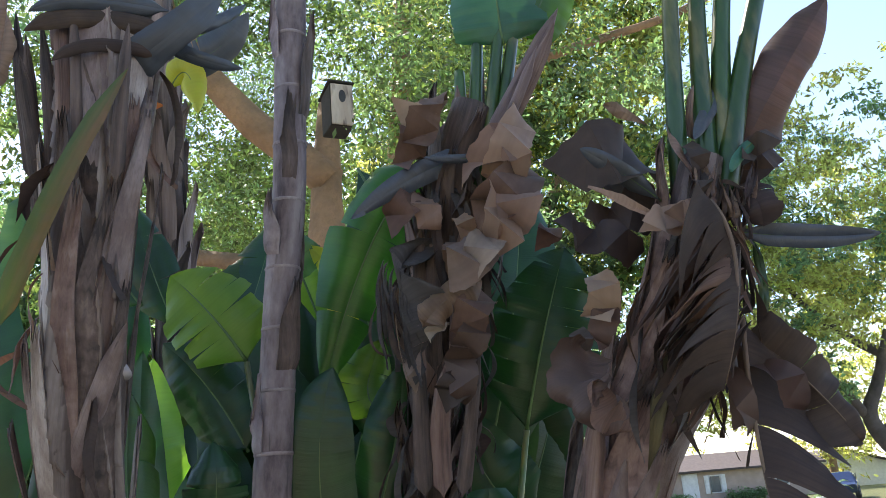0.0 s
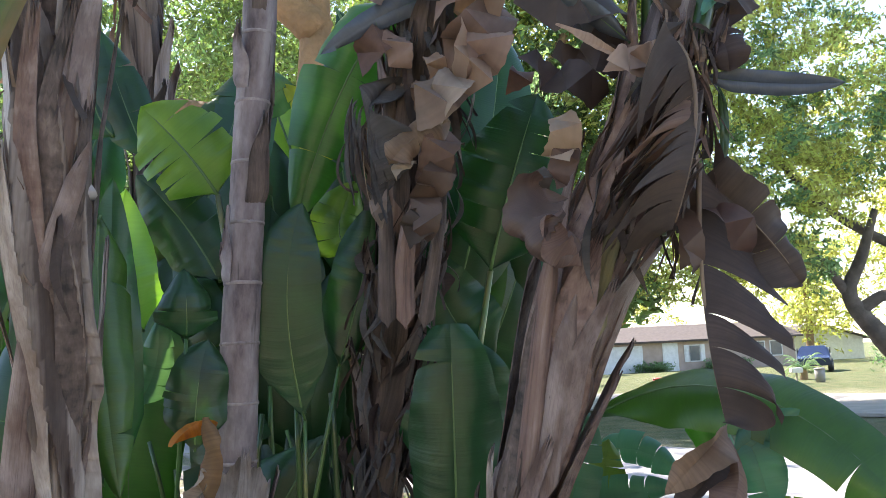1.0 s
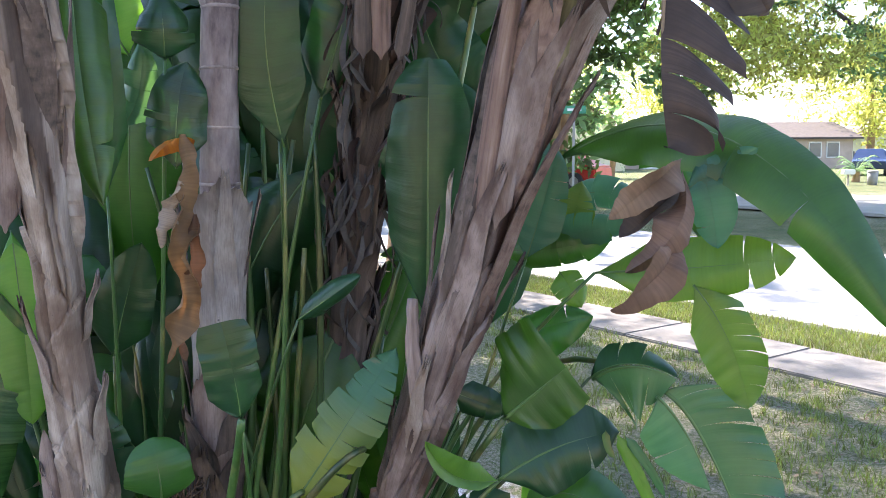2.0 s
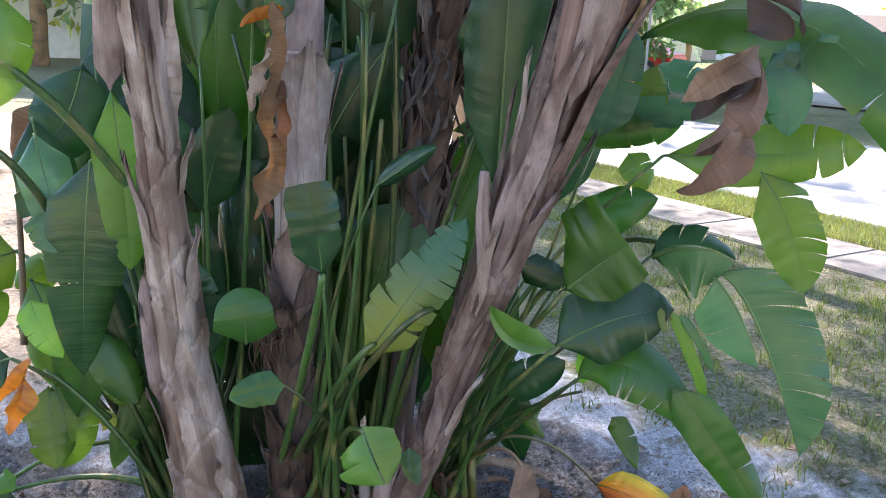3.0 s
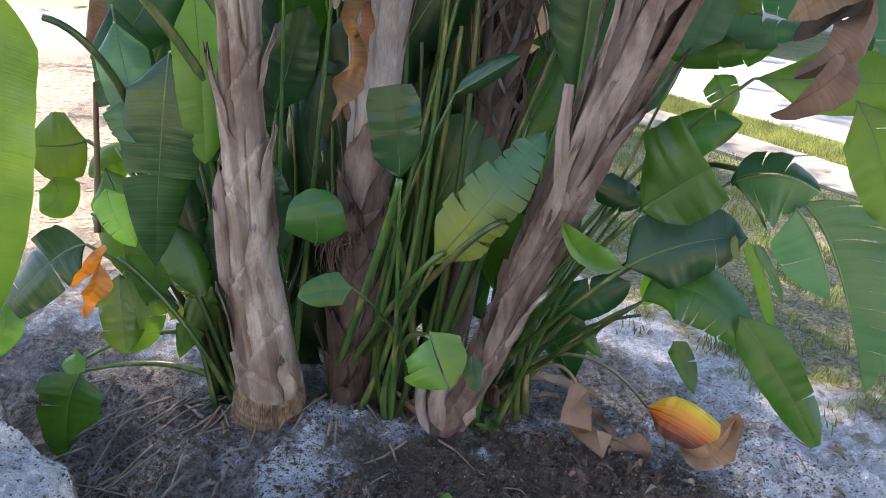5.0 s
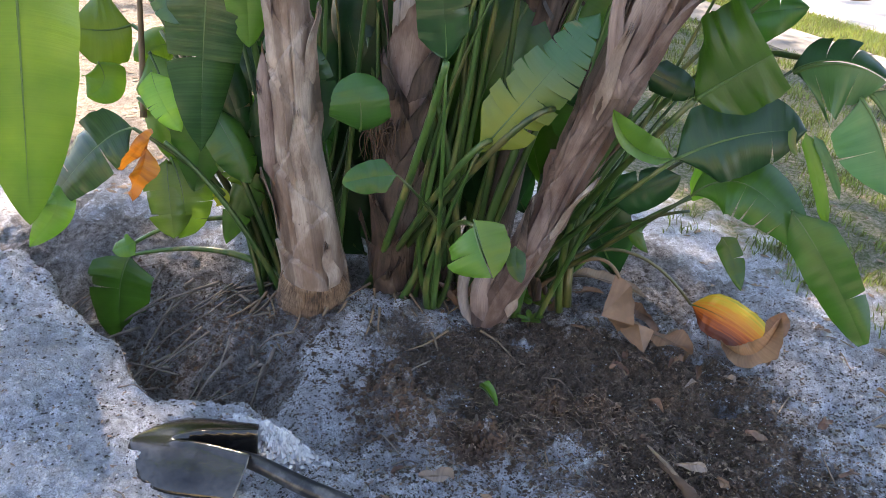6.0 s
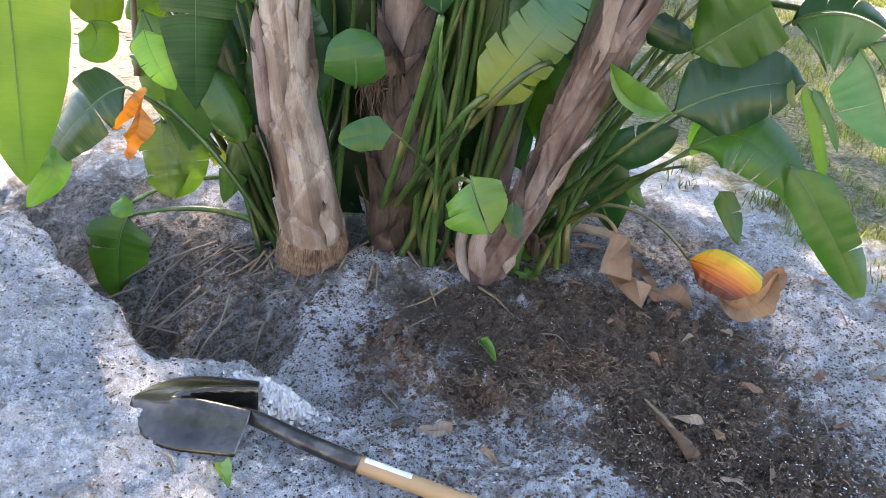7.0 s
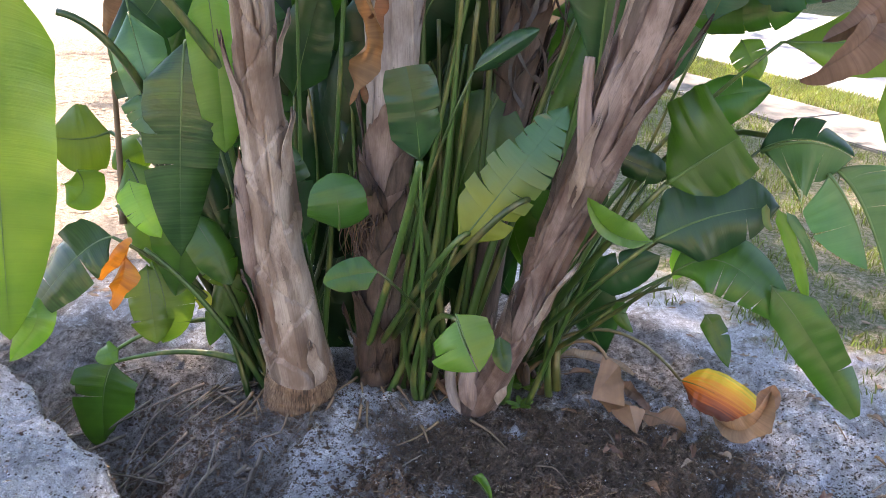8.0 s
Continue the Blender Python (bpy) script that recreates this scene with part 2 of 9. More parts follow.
leafy("street_leaf", (0.22, 0.26, 0.10), (0.30, 0.32, 0.13), (2.4, 2.2, 1.3), 0.68, rough=0.5, scale=0.8, each=True)
# shaded copy of the crown leaf below: shade put into a darker colour
leafy("tree_leaf_shade", (0.054, 0.093, 0.042), (0.088, 0.137, 0.06), (3.0, 2.8, 1.2), 0.46, rough=0.45, scale=1.2, each=True)
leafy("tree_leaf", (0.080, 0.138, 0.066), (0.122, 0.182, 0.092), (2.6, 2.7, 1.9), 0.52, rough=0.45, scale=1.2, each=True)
leafy("grass_blade", (0.09, 0.14, 0.04), (0.16, 0.19, 0.065), (2.0, 1.8, 1.0), 0.35, rough=0.6, each=True)
plain("stem", (0.020, 0.060, 0.013), (0.056, 0.118, 0.028), 5, 0.30, stretch=(1, 1, 0.25), relief=0.15, c3=(0.16, 0.15, 0.05), vary=0.9)
plain("stem_olive", (0.060, 0.070, 0.026), (0.12, 0.10, 0.045), 6, 0.5)
plain("stem_dry", (0.22, 0.15, 0.09), (0.14, 0.09, 0.06), 8, 0.8, stretch=(1, 1, 0.25))
plain("midrib", (0.085, 0.165, 0.042), (0.06, 0.125, 0.032), 8, 0.45)
plain("oak_bark", (0.36, 0.215, 0.115), (0.17, 0.112, 0.068), 3, 0.9, fine=26, relief=0.9, depth=0.02)
plain("grey_bark", (0.13, 0.105, 0.088), (0.065, 0.053, 0.045), 3, 0.9, fine=26, relief=0.9, depth=0.02)
plain("root", (0.21, 0.168, 0.132), (0.09, 0.07, 0.055), 12, 0.85)
plain("wood_handle", (0.42, 0.27, 0.14), (0.32, 0.19, 0.09), 6, 0.55, stretch=(0.15, 1, 1), fine=80)
plain("white_paint", (0.72, 0.72, 0.70), (0.60, 0.60, 0.58), 4, 0.6)
plain("cream_paint", (0.70, 0.62, 0.42), (0.62, 0.55, 0.38), 2, 0.7)
plain("pink_paint", (0.42, 0.32, 0.26), (0.34, 0.26, 0.21), 2, 0.7)
plain("grey_paint", (0.30, 0.29, 0.28), (0.24, 0.23, 0.22), 2, 0.8)
plain("shingle", (0.085, 0.068, 0.060), (0.058, 0.047, 0.042), 5, 0.9, fine=30)
plain("shingle_red", (0.17, 0.085, 0.055), (0.12, 0.06, 0.042), 5, 0.9, fine=30)
plain("dark_wood", (0.040, 0.036, 0.030), (0.024, 0.022, 0.019), 8, 0.8)
plain("weathered_board", (0.55, 0.47, 0.38), (0.40, 0.32, 0.25), 8, 0.8, stretch=(1, 1, 0.2), c3=(0.16, 0.12, 0.10))
plain("black_metal", (0.022, 0.024, 0.027), (0.04, 0.04, 0.042), 9, 0.33, metal=0.3, relief=0.1, c3=(0.10, 0.10, 0.10))
plain("blade_steel", (0.040, 0.039, 0.038), (0.10, 0.092, 0.08), 9, 0.20, metal=0.9, relief=0.10, fine=120)
plain("rubber", (0.03, 0.03, 0.03), (0.045, 0.045, 0.045), 8, 0.7)
plain("blue_car", (0.015, 0.03, 0.075), (0.02, 0.035, 0.085), 3, 0.25, relief=0.0)
plain("glass_dark", (0.05, 0.07, 0.09), (0.07, 0.09, 0.11), 2, 0.12, relief=0.0)
plain("red_paint", (0.55, 0.03, 0.02), (0.45, 0.03, 0.02), 5, 0.4)
plain("green_sign", (0.02, 0.22, 0.12), (0.02, 0.19, 0.10), 5, 0.5)
plain("concrete", (0.30, 0.285, 0.265), (0.22, 0.21, 0.20), 1.5, 0.9, fine=50, relief=0.4)
# footpath concrete, darker than the kerb's: the dappled tree shade is in its colour
plain("concrete_shade", (0.20, 0.188, 0.172), (0.135, 0.125, 0.115), 1.5, 0.9, fine=40, relief=0.4, c3=(0.09, 0.085, 0.08))
plain("asphalt", (0.34, 0.335, 0.335), (0.27, 0.266, 0.268), 0.8, 0.9, fine=60, relief=0.5)
plain("clod", (0.125, 0.088, 0.064), (0.048, 0.034, 0.025), 14, 0.95, fine=120)
plain("clod_brown", (0.082, 0.048, 0.031), (0.036, 0.022, 0.015), 14, 0.95, fine=120)
plain("rotten_wood", (0.13, 0.075, 0.045), (0.06, 0.036, 0.024), 12, 0.9, stretch=(1, 1, 0.4), relief=0.8)
plain("char", (0.05, 0.043, 0.038), (0.03, 0.026, 0.024), 20, 0.95)
plain("chip", (0.26, 0.18, 0.12), (0.15, 0.10, 0.07), 20, 0.9)
plain("sand_lump", (0.60, 0.60, 0.62), (0.40, 0.39, 0.39), 16, 0.95, fine=150, relief=0.6)


def ground_material():
    m, nt, b, tc = start("ground")
    co = tc.outputs["Object"]

    def attr(n):
        a = nt.nodes.new("ShaderNodeAttribute")
        a.attribute_name = n
        return a.outputs["Fac"]
    n1, n2, n3 = noise_tex(nt, co, 5.5, 6, 0.62), noise_tex(nt, co, 40, 8, 0.75), noise_tex(nt, co, 230, 6, 0.85)
    sand = ramp(nt, n2, (0.86, 0.88, 0.94), (0.36, 0.35, 0.36), 0.42, 0.70)
    sand = mix(nt, ramp(nt, noise_tex(nt, co, 9, 6, 0.65), (0, 0, 0), (0.5, 0.5, 0.5), 0.50, 0.66), sand, (0.30, 0.285, 0.28))
    soil = ramp(nt, n2, (0.040, 0.029, 0.021), (0.27, 0.19, 0.14), 0.38, 0.68)
    k = calc(nt, "ADD", attr("soil"), calc(nt, "MULTIPLY", calc(nt, "SUBTRACT", n1, 0.5), 1.5))
    k = calc(nt, "ADD", k, calc(nt, "MULTIPLY", calc(nt, "SUBTRACT", n2, 0.5), 1.5))
    k = calc(nt, "ADD", k, calc(nt, "MULTIPLY", calc(nt, "SUBTRACT", n3, 0.5), 0.9))
    col = mix(nt, ramp(nt, k, (0, 0, 0), (1, 1, 1), 0.34, 0.70), sand, soil)
    col = mix(nt, calc(nt, "MULTIPLY", attr("clods"), ramp(nt, n1, (0.3, 0.3, 0.3), (1, 1, 1), 0.40, 0.58)), col, ramp(nt, n2, (0.030, 0.019, 0.013), (0.115, 0.070, 0.045), 0.38, 0.68))
    litter = ramp(nt, n2, (0.46, 0.40, 0.33), (0.24, 0.18, 0.13), 0.42, 0.66)
    turf = ramp(nt, n2, (0.13, 0.165, 0.065), (0.46, 0.39, 0.31), 0.42, 0.62)
    dirt = ramp(nt, n2, (0.09, 0.076, 0.068), (0.58, 0.55, 0.54), 0.38, 0.68)
    dk = calc(nt, "ADD", attr("dirt"), calc(nt, "MULTIPLY", calc(nt, "SUBTRACT", n1, 0.5), 1.8))
    dk = calc(nt, "ADD", dk, calc(nt, "MULTIPLY", calc(nt, "SUBTRACT", n2, 0.5), 0.9))
    col = mix(nt, ramp(nt, dk, (0, 0, 0), (1, 1, 1), 0.40, 0.60), col, dirt)
    g = calc(nt, "ADD", attr("grass"), calc(nt, "MULTIPLY", calc(nt, "SUBTRACT", n1, 0.5), 1.2))
    col = mix(nt, ramp(nt, attr("litter"), (0, 0, 0), (1, 1, 1), 0.3, 0.7), col, litter)
    col = mix(nt, ramp(nt, g, (0, 0, 0), (1, 1, 1), 0.42, 0.6), col, turf)
    lawn = ramp(nt, noise_tex(nt, co, 1.2, 6, 0.7), (0.05, 0.092, 0.022), (0.16, 0.155, 0.07), 0.36, 0.66)
    col = mix(nt, attr("lawn"), col, lawn)
    n4 = noise_tex(nt, co, 85, 3, 0.6)
    speck = calc(nt, "MAXIMUM", ramp(nt, n3, (0, 0, 0), (1, 1, 1), 0.52, 0.60), calc(nt, "MULTIPLY", ramp(nt, n4, (0, 0, 0), (1, 1, 1), 0.60, 0.70), 0.5))
    n5 = noise_tex(nt, co, 14, 5, 0.6)
    pepper = ramp(nt, n5, (0.03, 0.03, 0.03), (0.95, 0.95, 0.95), 0.44, 0.68)
    col = mix(nt, calc(nt, "MULTIPLY", speck, pepper), col, (0.06, 0.05, 0.045))
    speck2 = calc(nt, "MAXIMUM", ramp(nt, n3, (1, 1, 1), (0, 0, 0), 0.34, 0.40), ramp(nt, n4, (1, 1, 1), (0, 0, 0), 0.30, 0.36))
    col = mix(nt, calc(nt, "MULTIPLY", speck2, 0.6), col, (0.46, 0.42, 0.37))
    col = mix(nt, 1.0, col, ramp(nt, n3, (0.40, 0.40, 0.40), (1.65, 1.65, 1.65), 0.38, 0.62), "MULTIPLY")
    nt.links.new(col, b.inputs["Base Color"])
    b.inputs["Roughness"].default_value = 0.95
    b.inputs["Specular IOR Level"].default_value = 0.2
    h = calc(nt, "ADD", n2, calc(nt, "MULTIPLY", n3, 0.5))
    bump(nt, b, h, 1.0, 0.045)
    MATS["ground"] = m


ground_material()

# ---- mesh tools ----
RNG = np.random.default_rng(7)


def obj(name, verts, faces, material, parent=None, label="", uvs=None, smooth=True):
    me = bpy.data.meshes.new(name)
    me.from_pydata([tuple(v) for v in verts], [], [tuple(f) for f in faces])
    me.materials.append(MATS[material])
    if smooth:
        me.polygons.foreach_set("use_smooth", np.ones(len(me.polygons), dtype=bool))
    if uvs is not None:
        layer = me.uv_layers.new(name="UVMap")
        idx = np.empty(len(me.loops), dtype=np.int32)
        me.loops.foreach_get("vertex_index", idx)
        layer.data.foreach_set("uv", np.asarray(uvs, dtype=np.float32)[idx].ravel())
    me.update()
    ob = new(name, me)
    if parent is not None:
        ob.parent = parent
        ob.matrix_parent_inverse = Matrix.Translation(-root_of(parent))
    return tagged(ob, label) if label else ob


def root_of(ob):
    """Where a thing stands; a part hangs from its thing at no offset."""
    return Vector(ob.location)


def thing(name, at, label, category, group="", kind=""):
    e = new(name)
    e.location = at
    e.empty_display_size = 0.1
    return tagged(e, label, category, group, kind)


def part(name, bm, material, parent, label=""):
    me = bpy.data.meshes.new(name)
    bm.to_mesh(me)
    bm.free()
    me.materials.append(MATS[material])
    ob = new(name, me)
    if parent is not None:
        ob.parent = parent
        ob.matrix_parent_inverse = Matrix.Translation(-root_of(parent))
    return tagged(ob, label) if label else ob


def box(x0, x1, y0, y1, z0, z1, bevel=0.0, m=None):
    bm = bmesh.new()
    bmesh.ops.create_cube(bm, size=1)
    bmesh.ops.scale(bm, vec=(x1 - x0, y1 - y0, z1 - z0), verts=bm.verts)
    bmesh.ops.translate(bm, vec=((x0 + x1) / 2, (y0 + y1) / 2, (z0 + z1) / 2), verts=bm.verts)
    if bevel:
        bmesh.ops.bevel(bm, geom=list(bm.edges), offset=bevel, segments=2, affect="EDGES")
    if m is not None:
        bmesh.ops.transform(bm, matrix=m, verts=bm.verts)
    return bm


def bez(a, m, b, s):
    a, m, b = (np.asarray(p, float) for p in (a, m, b))
    c = 2 * m - 0.5 * (a + b)
    s = np.asarray(s)[..., None]
    return (1 - s) ** 2 * a + 2 * s * (1 - s) * c + s ** 2 * b


def unit(v):
    v = np.asarray(v, float)
    return v / np.maximum(np.linalg.norm(v, axis=-1, keepdims=True), 1e-9)


def axes_along(pts):
    tan = unit(np.gradient(pts, axis=0))
    ref = np.array([0.0, 1.0, 0.02]) if abs(tan[0][1]) < 0.9 else np.array([1.0, 0.0, 0.0])
    u = unit(np.cross(np.broadcast_to(ref, tan.shape), tan))
    return tan, u, np.cross(tan, u)


def tube_mesh(pts, radii, seg=10, cap=True, wobble=0.0, flat=1.0):
    pts, radii = np.asarray(pts, float), np.asarray(radii, float)
    tan, u, w = axes_along(pts)
    a = np.arange(seg) * 2 * np.pi / seg
    ring = u[:, None] * np.cos(a)[None, :, None] + w[:, None] * np.sin(a)[None, :, None] * flat
    r = radii[:, None] * np.ones(seg)
    if wobble:
        r = r * (1 + wobble * RNG.normal(size=r.shape))
    v = (pts[:, None] + ring * r[..., None]).reshape(-1, 3)
    f = []
    for i in range(len(pts) - 1):
        for j in range(seg):
            k = (j + 1) % seg
            f.append((i * seg + j, i * seg + k, (i + 1) * seg + k, (i + 1) * seg + j))
    if cap:
        f.append(tuple(range(seg - 1, -1, -1)))
        f.append(tuple(range((len(pts) - 1) * seg, len(pts) * seg)))
    return v, f


def tube_uv(pts, radii, seg):
    d = np.concatenate([[0], np.cumsum(np.linalg.norm(np.diff(pts, axis=0), axis=1))])
    a = np.abs(np.arange(seg) / seg - 0.5) * 2
    r = float(np.mean(radii)) * np.pi
    return np.stack([np.tile(a * r, len(pts)), np.repeat(d, seg)], axis=1)


def stalk(parent, a, m, b, r0, r1, material="stem", name="petiole", seg=8, n=14):
    pts = bez(a, m, b, np.linspace(0, 1, n))
    v, f = tube_mesh(pts, np.linspace(r0, r1, n), seg)
    return obj(name, v, f, material, parent)


def outline(s, shape):
    if shape == "sheet":
        return np.clip(s / 0.08, 0, 1) ** 0.5 * np.clip((1 - s) / 0.14, 0, 1) ** 0.5
    if shape == "strap":
        return np.clip(s / 0.06, 0.2, 1) * (1 - 0.30 * s) * np.clip((1 - s) / 0.22, 0, 1) ** 0.75
    if shape == "round":
        return np.clip(s / 0.2, 0, 1) ** 0.6 * np.sqrt(np.clip(1 - ((s - 0.45) / 0.551) ** 2, 0, 1) ** 0.8 * (s > 0.45) + (s <= 0.45))
    return np.clip(s / 0.2, 0, 1) ** 0.62 * np.clip(1 - np.clip((s - 0.42) / 0.58, 0, 1) ** 2.3, 0.0, 1) ** 0.8


def tri(x):
    """A sharp-creased wave."""
    return np.arcsin(np.sin(x)) * 0.6366


LEAF_COUNT = [0]
DEAD = ("bark_papery", "bark_mauve", "dry_peach", "dead", "dead_tan", "dead_mauve", "sheath", "sheath_pink", "sheath_mauve", "sheath_rust", "sheath_dark", "sheath_grey", "sheath_olive", "dead_dark", "dead_pale", "dead_grey", "dead_orange", "orange")


def leaf(plant, base, mid, tip, width, n, material="green", fold=0.25, droop=0.3, tears=(), side=0, cut=0.0, crumple=0.0,
         shape="paddle", n0=None, n1=None, only=0, point=0.0, sag=0.0, stalk=None, name="leaf", seed=None, whole=False):
    """A blade along base-mid-tip, facing n; tears split its halves into strips that hang apart. With its midrib and petiole."""
    LEAF_COUNT[0] += 1
    rng = np.random.default_rng(seed if seed is not None else 100 + LEAF_COUNT[0])
    n0 = n if n0 is None else n0
    n1 = n if n1 is None else n1
    if not tears and not whole and material not in DEAD and shape == "paddle" and width > 0.05 and rng.random() < 0.75:
        tears, side = tuple(sorted(rng.uniform(0.3, 0.9, rng.integers(1, 4)))), (-1, 1)[rng.integers(0, 2)]
    length = np.linalg.norm(np.subtract(mid, base)) + np.linalg.norm(np.subtract(tip, mid))
    verts, faces, uvs = [], [], []
    dry = material in DEAD
    ph = rng.uniform(0, 6.28, 4)
    for sg in (1, -1):
        if only == -sg:
            continue
        cuts = [0.0] + ([t + rng.uniform(-0.02, 0.02) for t in tears] if side in (0, sg) else []) + [1.0]
        for a, b in zip(cuts[:-1], cuts[1:]):
            rows, cols = max(4, int(min(60, 20 + length * 70) * (b - a)) + 2), 9
            s = np.linspace(a, b, rows)[:, None]
            v = np.linspace(0, 1, cols)[None, :]
            open_ = (rng.uniform(0.04, 0.22) if dry or len(cuts) > 5 else rng.uniform(0.02, 0.12)) if len(cuts) > 2 else 0.0
            c0 = 0.5 * (a + b)
            ss = c0 + (s - c0) * (1 - open_ * v ** 1.3)
            ss = np.clip(ss + 0.05 * v * (1 - ss) + 0 * v, 0, 1)
            s0 = s + 0 * v
            along = s0 * 0.35 + ss * 0.65
            along = s0 * (1 - v) + ss * v
            p = bez(base, mid, tip, along)
            tan = unit(bez(base, mid, tip, along + 0.01) - bez(base, mid, tip, along - 0.01))
            nn = (1 - along)[..., None] * np.asarray(n0, float) + along[..., None] * np.asarray(n1, float)
            sd = unit(np.cross(tan, nn)) * sg
            nn = unit(np.cross(sd, tan)) * sg
            hw = 0.5 * width * outline(np.clip(s0 * (1 - cut), 0, 1), "sheet" if dry and shape == "paddle" else shape)
            if dry and shape == "paddle":
                if not tears:
                    peak = 0.22 + 0.56 * ((ph[0] * (2.3 + sg)) % 1.0)
                    hw = 0.56 * width * np.minimum(s0 / peak, (1 - s0) / (1 - peak)) ** 0.7
                hw = hw * (0.95 + 0.07 * tri(s0 * 13 + ph[1] * sg) + 0.04 * tri(s0 * 47 + ph[2]))
            if not dry:
                hw = hw * (1 + 0.03 * np.sin(s0 * 9 + ph[3] * sg) + 0.008 * np.sin(s0 * 53 + ph[1]))
            if cut:
                hw = hw * (1 + 0.02 * np.sin(17 * s0))
            if point:
                hw = hw * (1 - point * (1 - (s0 - a) / (b - a)))
            hang = rng.uniform(-0.15, 0.45) * (1 if len(cuts) > 2 else 0.3)
            ang = fold - (droop + hang) * v * 1.6
            if dry:
                ang = fold - 0.62 * (droop + hang) * v * 1.6 + 0.3 * np.sin(ph[0] + 7 * s0) * v
                ang = ang + 0.25 * np.sin(ph[3] + 4 * s0 + sg) * v - 0.9 * v ** 4 * (0.5 + 0.5 * np.sin(ph[1] + 5 * s0 + 2 * sg))
                if not tears and shape == "paddle":
                    ang = fold + 0.9 * np.sin(ph[1] * 3 + 2 * sg) - 0.5 * (droop + hang) * v ** 2 + 0.5 * tri(ph[3] + 3.5 * s0 + sg) * v
            if shape == "strap":
                ang = fold - droop * v * 1.3 + 0.1 * np.sin(ph[0] + 6 * s0) * v
            step = np.diff(np.concatenate([np.zeros_like(ang[:, :1]), np.broadcast_to(v, ang.shape)[:, 1:]], axis=1), axis=1, prepend=0)
            lat = np.cumsum(np.cos(ang) * step, axis=1)
            out = np.cumsum(np.sin(ang) * step, axis=1)
            p = p + sd * (hw * lat)[..., None] + nn * (hw * out)[..., None]
            if sag:
                p = p + tan * (sag * hw * v ** 1.5)[..., None]
            rip = 0.035 * width * (np.sin(ph[1] + s0 * 11) + 0.5 * np.sin(ph[2] + s0 * (19 + 9 * np.sin(ph[0]))) + 0.15 * np.sin(ph[3] + s0 * 57)) * v ** 2
            p = p + nn * rip[..., None]
            p = p + nn * (0.0011 * np.sin(s0 * length * 190 + ph[2]) * v * (1 - v) * 4 * (0.5 + 0.5 * np.sin(s0 * 9 + ph[1])))[..., None]
            if dry and shape == "paddle" and crumple:
                p = p + nn * (0.19 * width * tri(ph[2] + s0 * (5 + 4 * abs(np.sin(ph[3])))) * (0.3 + v))[..., None]
            if crumple:
                q = p * 9
                d = np.stack([np.sin(q[..., 1] * 1.7 + ph[3]) + np.sin(q[..., 2] * 3.1 + ph[0]) * 0.6 + np.sin(q[..., 0] * 5.3 + q[..., 2] * 4.1) * 0.4,
                              np.sin(q[..., 2] * 1.9 + ph[1]) + np.sin(q[..., 0] * 2.9 + ph[2]) * 0.6 + np.sin(q[..., 1] * 6.1 + q[..., 0] * 3.7) * 0.4,
                              np.sin(q[..., 0] * 2.1 + ph[2]) + np.sin(q[..., 1] * 3.7 + ph[3]) * 0.6], axis=-1)
                p = p + d * crumple * (0.25 + v[..., None])
                q = p * 31
                p = p + nn * (0.10 * crumple * (tri(q[..., 0] * 1.3 + q[..., 2] * 1.9 + ph[1]) + tri(q[..., 1] * 1.7 - q[..., 2] * 1.1 + ph[2])))[..., None]
            if dry and shape != "strap":
                pleat = tri(s0 * length * 70 + ph[1] + 2 * v) + 0.7 * tri(s0 * length * 121 + ph[2])
                p = p + nn * (pleat * min(0.0022, 0.02 * width) * v * (0.4 + 0.6 * np.sin(s0 * 13 + ph[3]) ** 2))[..., None]
            k = len(verts)
            verts.extend(p.reshape(-1, 3))
            if shape == "strap":
                uvs.extend(np.stack([((0 * s0 + v) * sg * 0.5 * width + ph[0]).ravel(), (s0 * length + 0 * v).ravel()], axis=1))
            else:
                uvs.extend(np.stack([(s0 * length).ravel(), (0 * s0 + v * sg * 0.5 * width + 0.5).ravel()], axis=1))
            for i in range(rows - 1):
                for j in range(cols - 1):
                    q = (k + i * cols + j, k + i * cols + j + 1, k + (i + 1) * cols + j + 1, k + (i + 1) * cols + j)
                    faces.append(q if sg > 0 else q[::-1])
    ob = obj(name, verts, faces, material, plant, uvs=uvs)
    if shape == "strap" or (dry and not tears and name != "blade"):
        return ob
    pts = bez(base, mid, tip, np.linspace(0, 0.97, 16)) - 0.0015 * np.asarray(n)
    r = max(0.0022, min(0.0055, width * 0.022))
    v, f = tube_mesh(pts, np.linspace(r, r * 0.25, 16), 6)
    obj("midrib", v, f, "stem_dry" if dry else "midrib", ob)
    if stalk is not None:
        b0 = np.asarray(base, float)
        dirn = unit(np.subtract(base, bez(base, mid, tip, np.array(0.06))))
        m0 = 0.5 * (b0 + np.asarray(stalk)) + dirn * np.linalg.norm(b0 - stalk) * 0.14
        pts = bez(stalk, m0, base, np.linspace(0, 1, 14))
        v, f = tube_mesh(pts, np.linspace(r * 2.2 + 0.005, r * 1.3, 14), 8)
        obj("petiole", v, f, "stem", ob)
    return ob



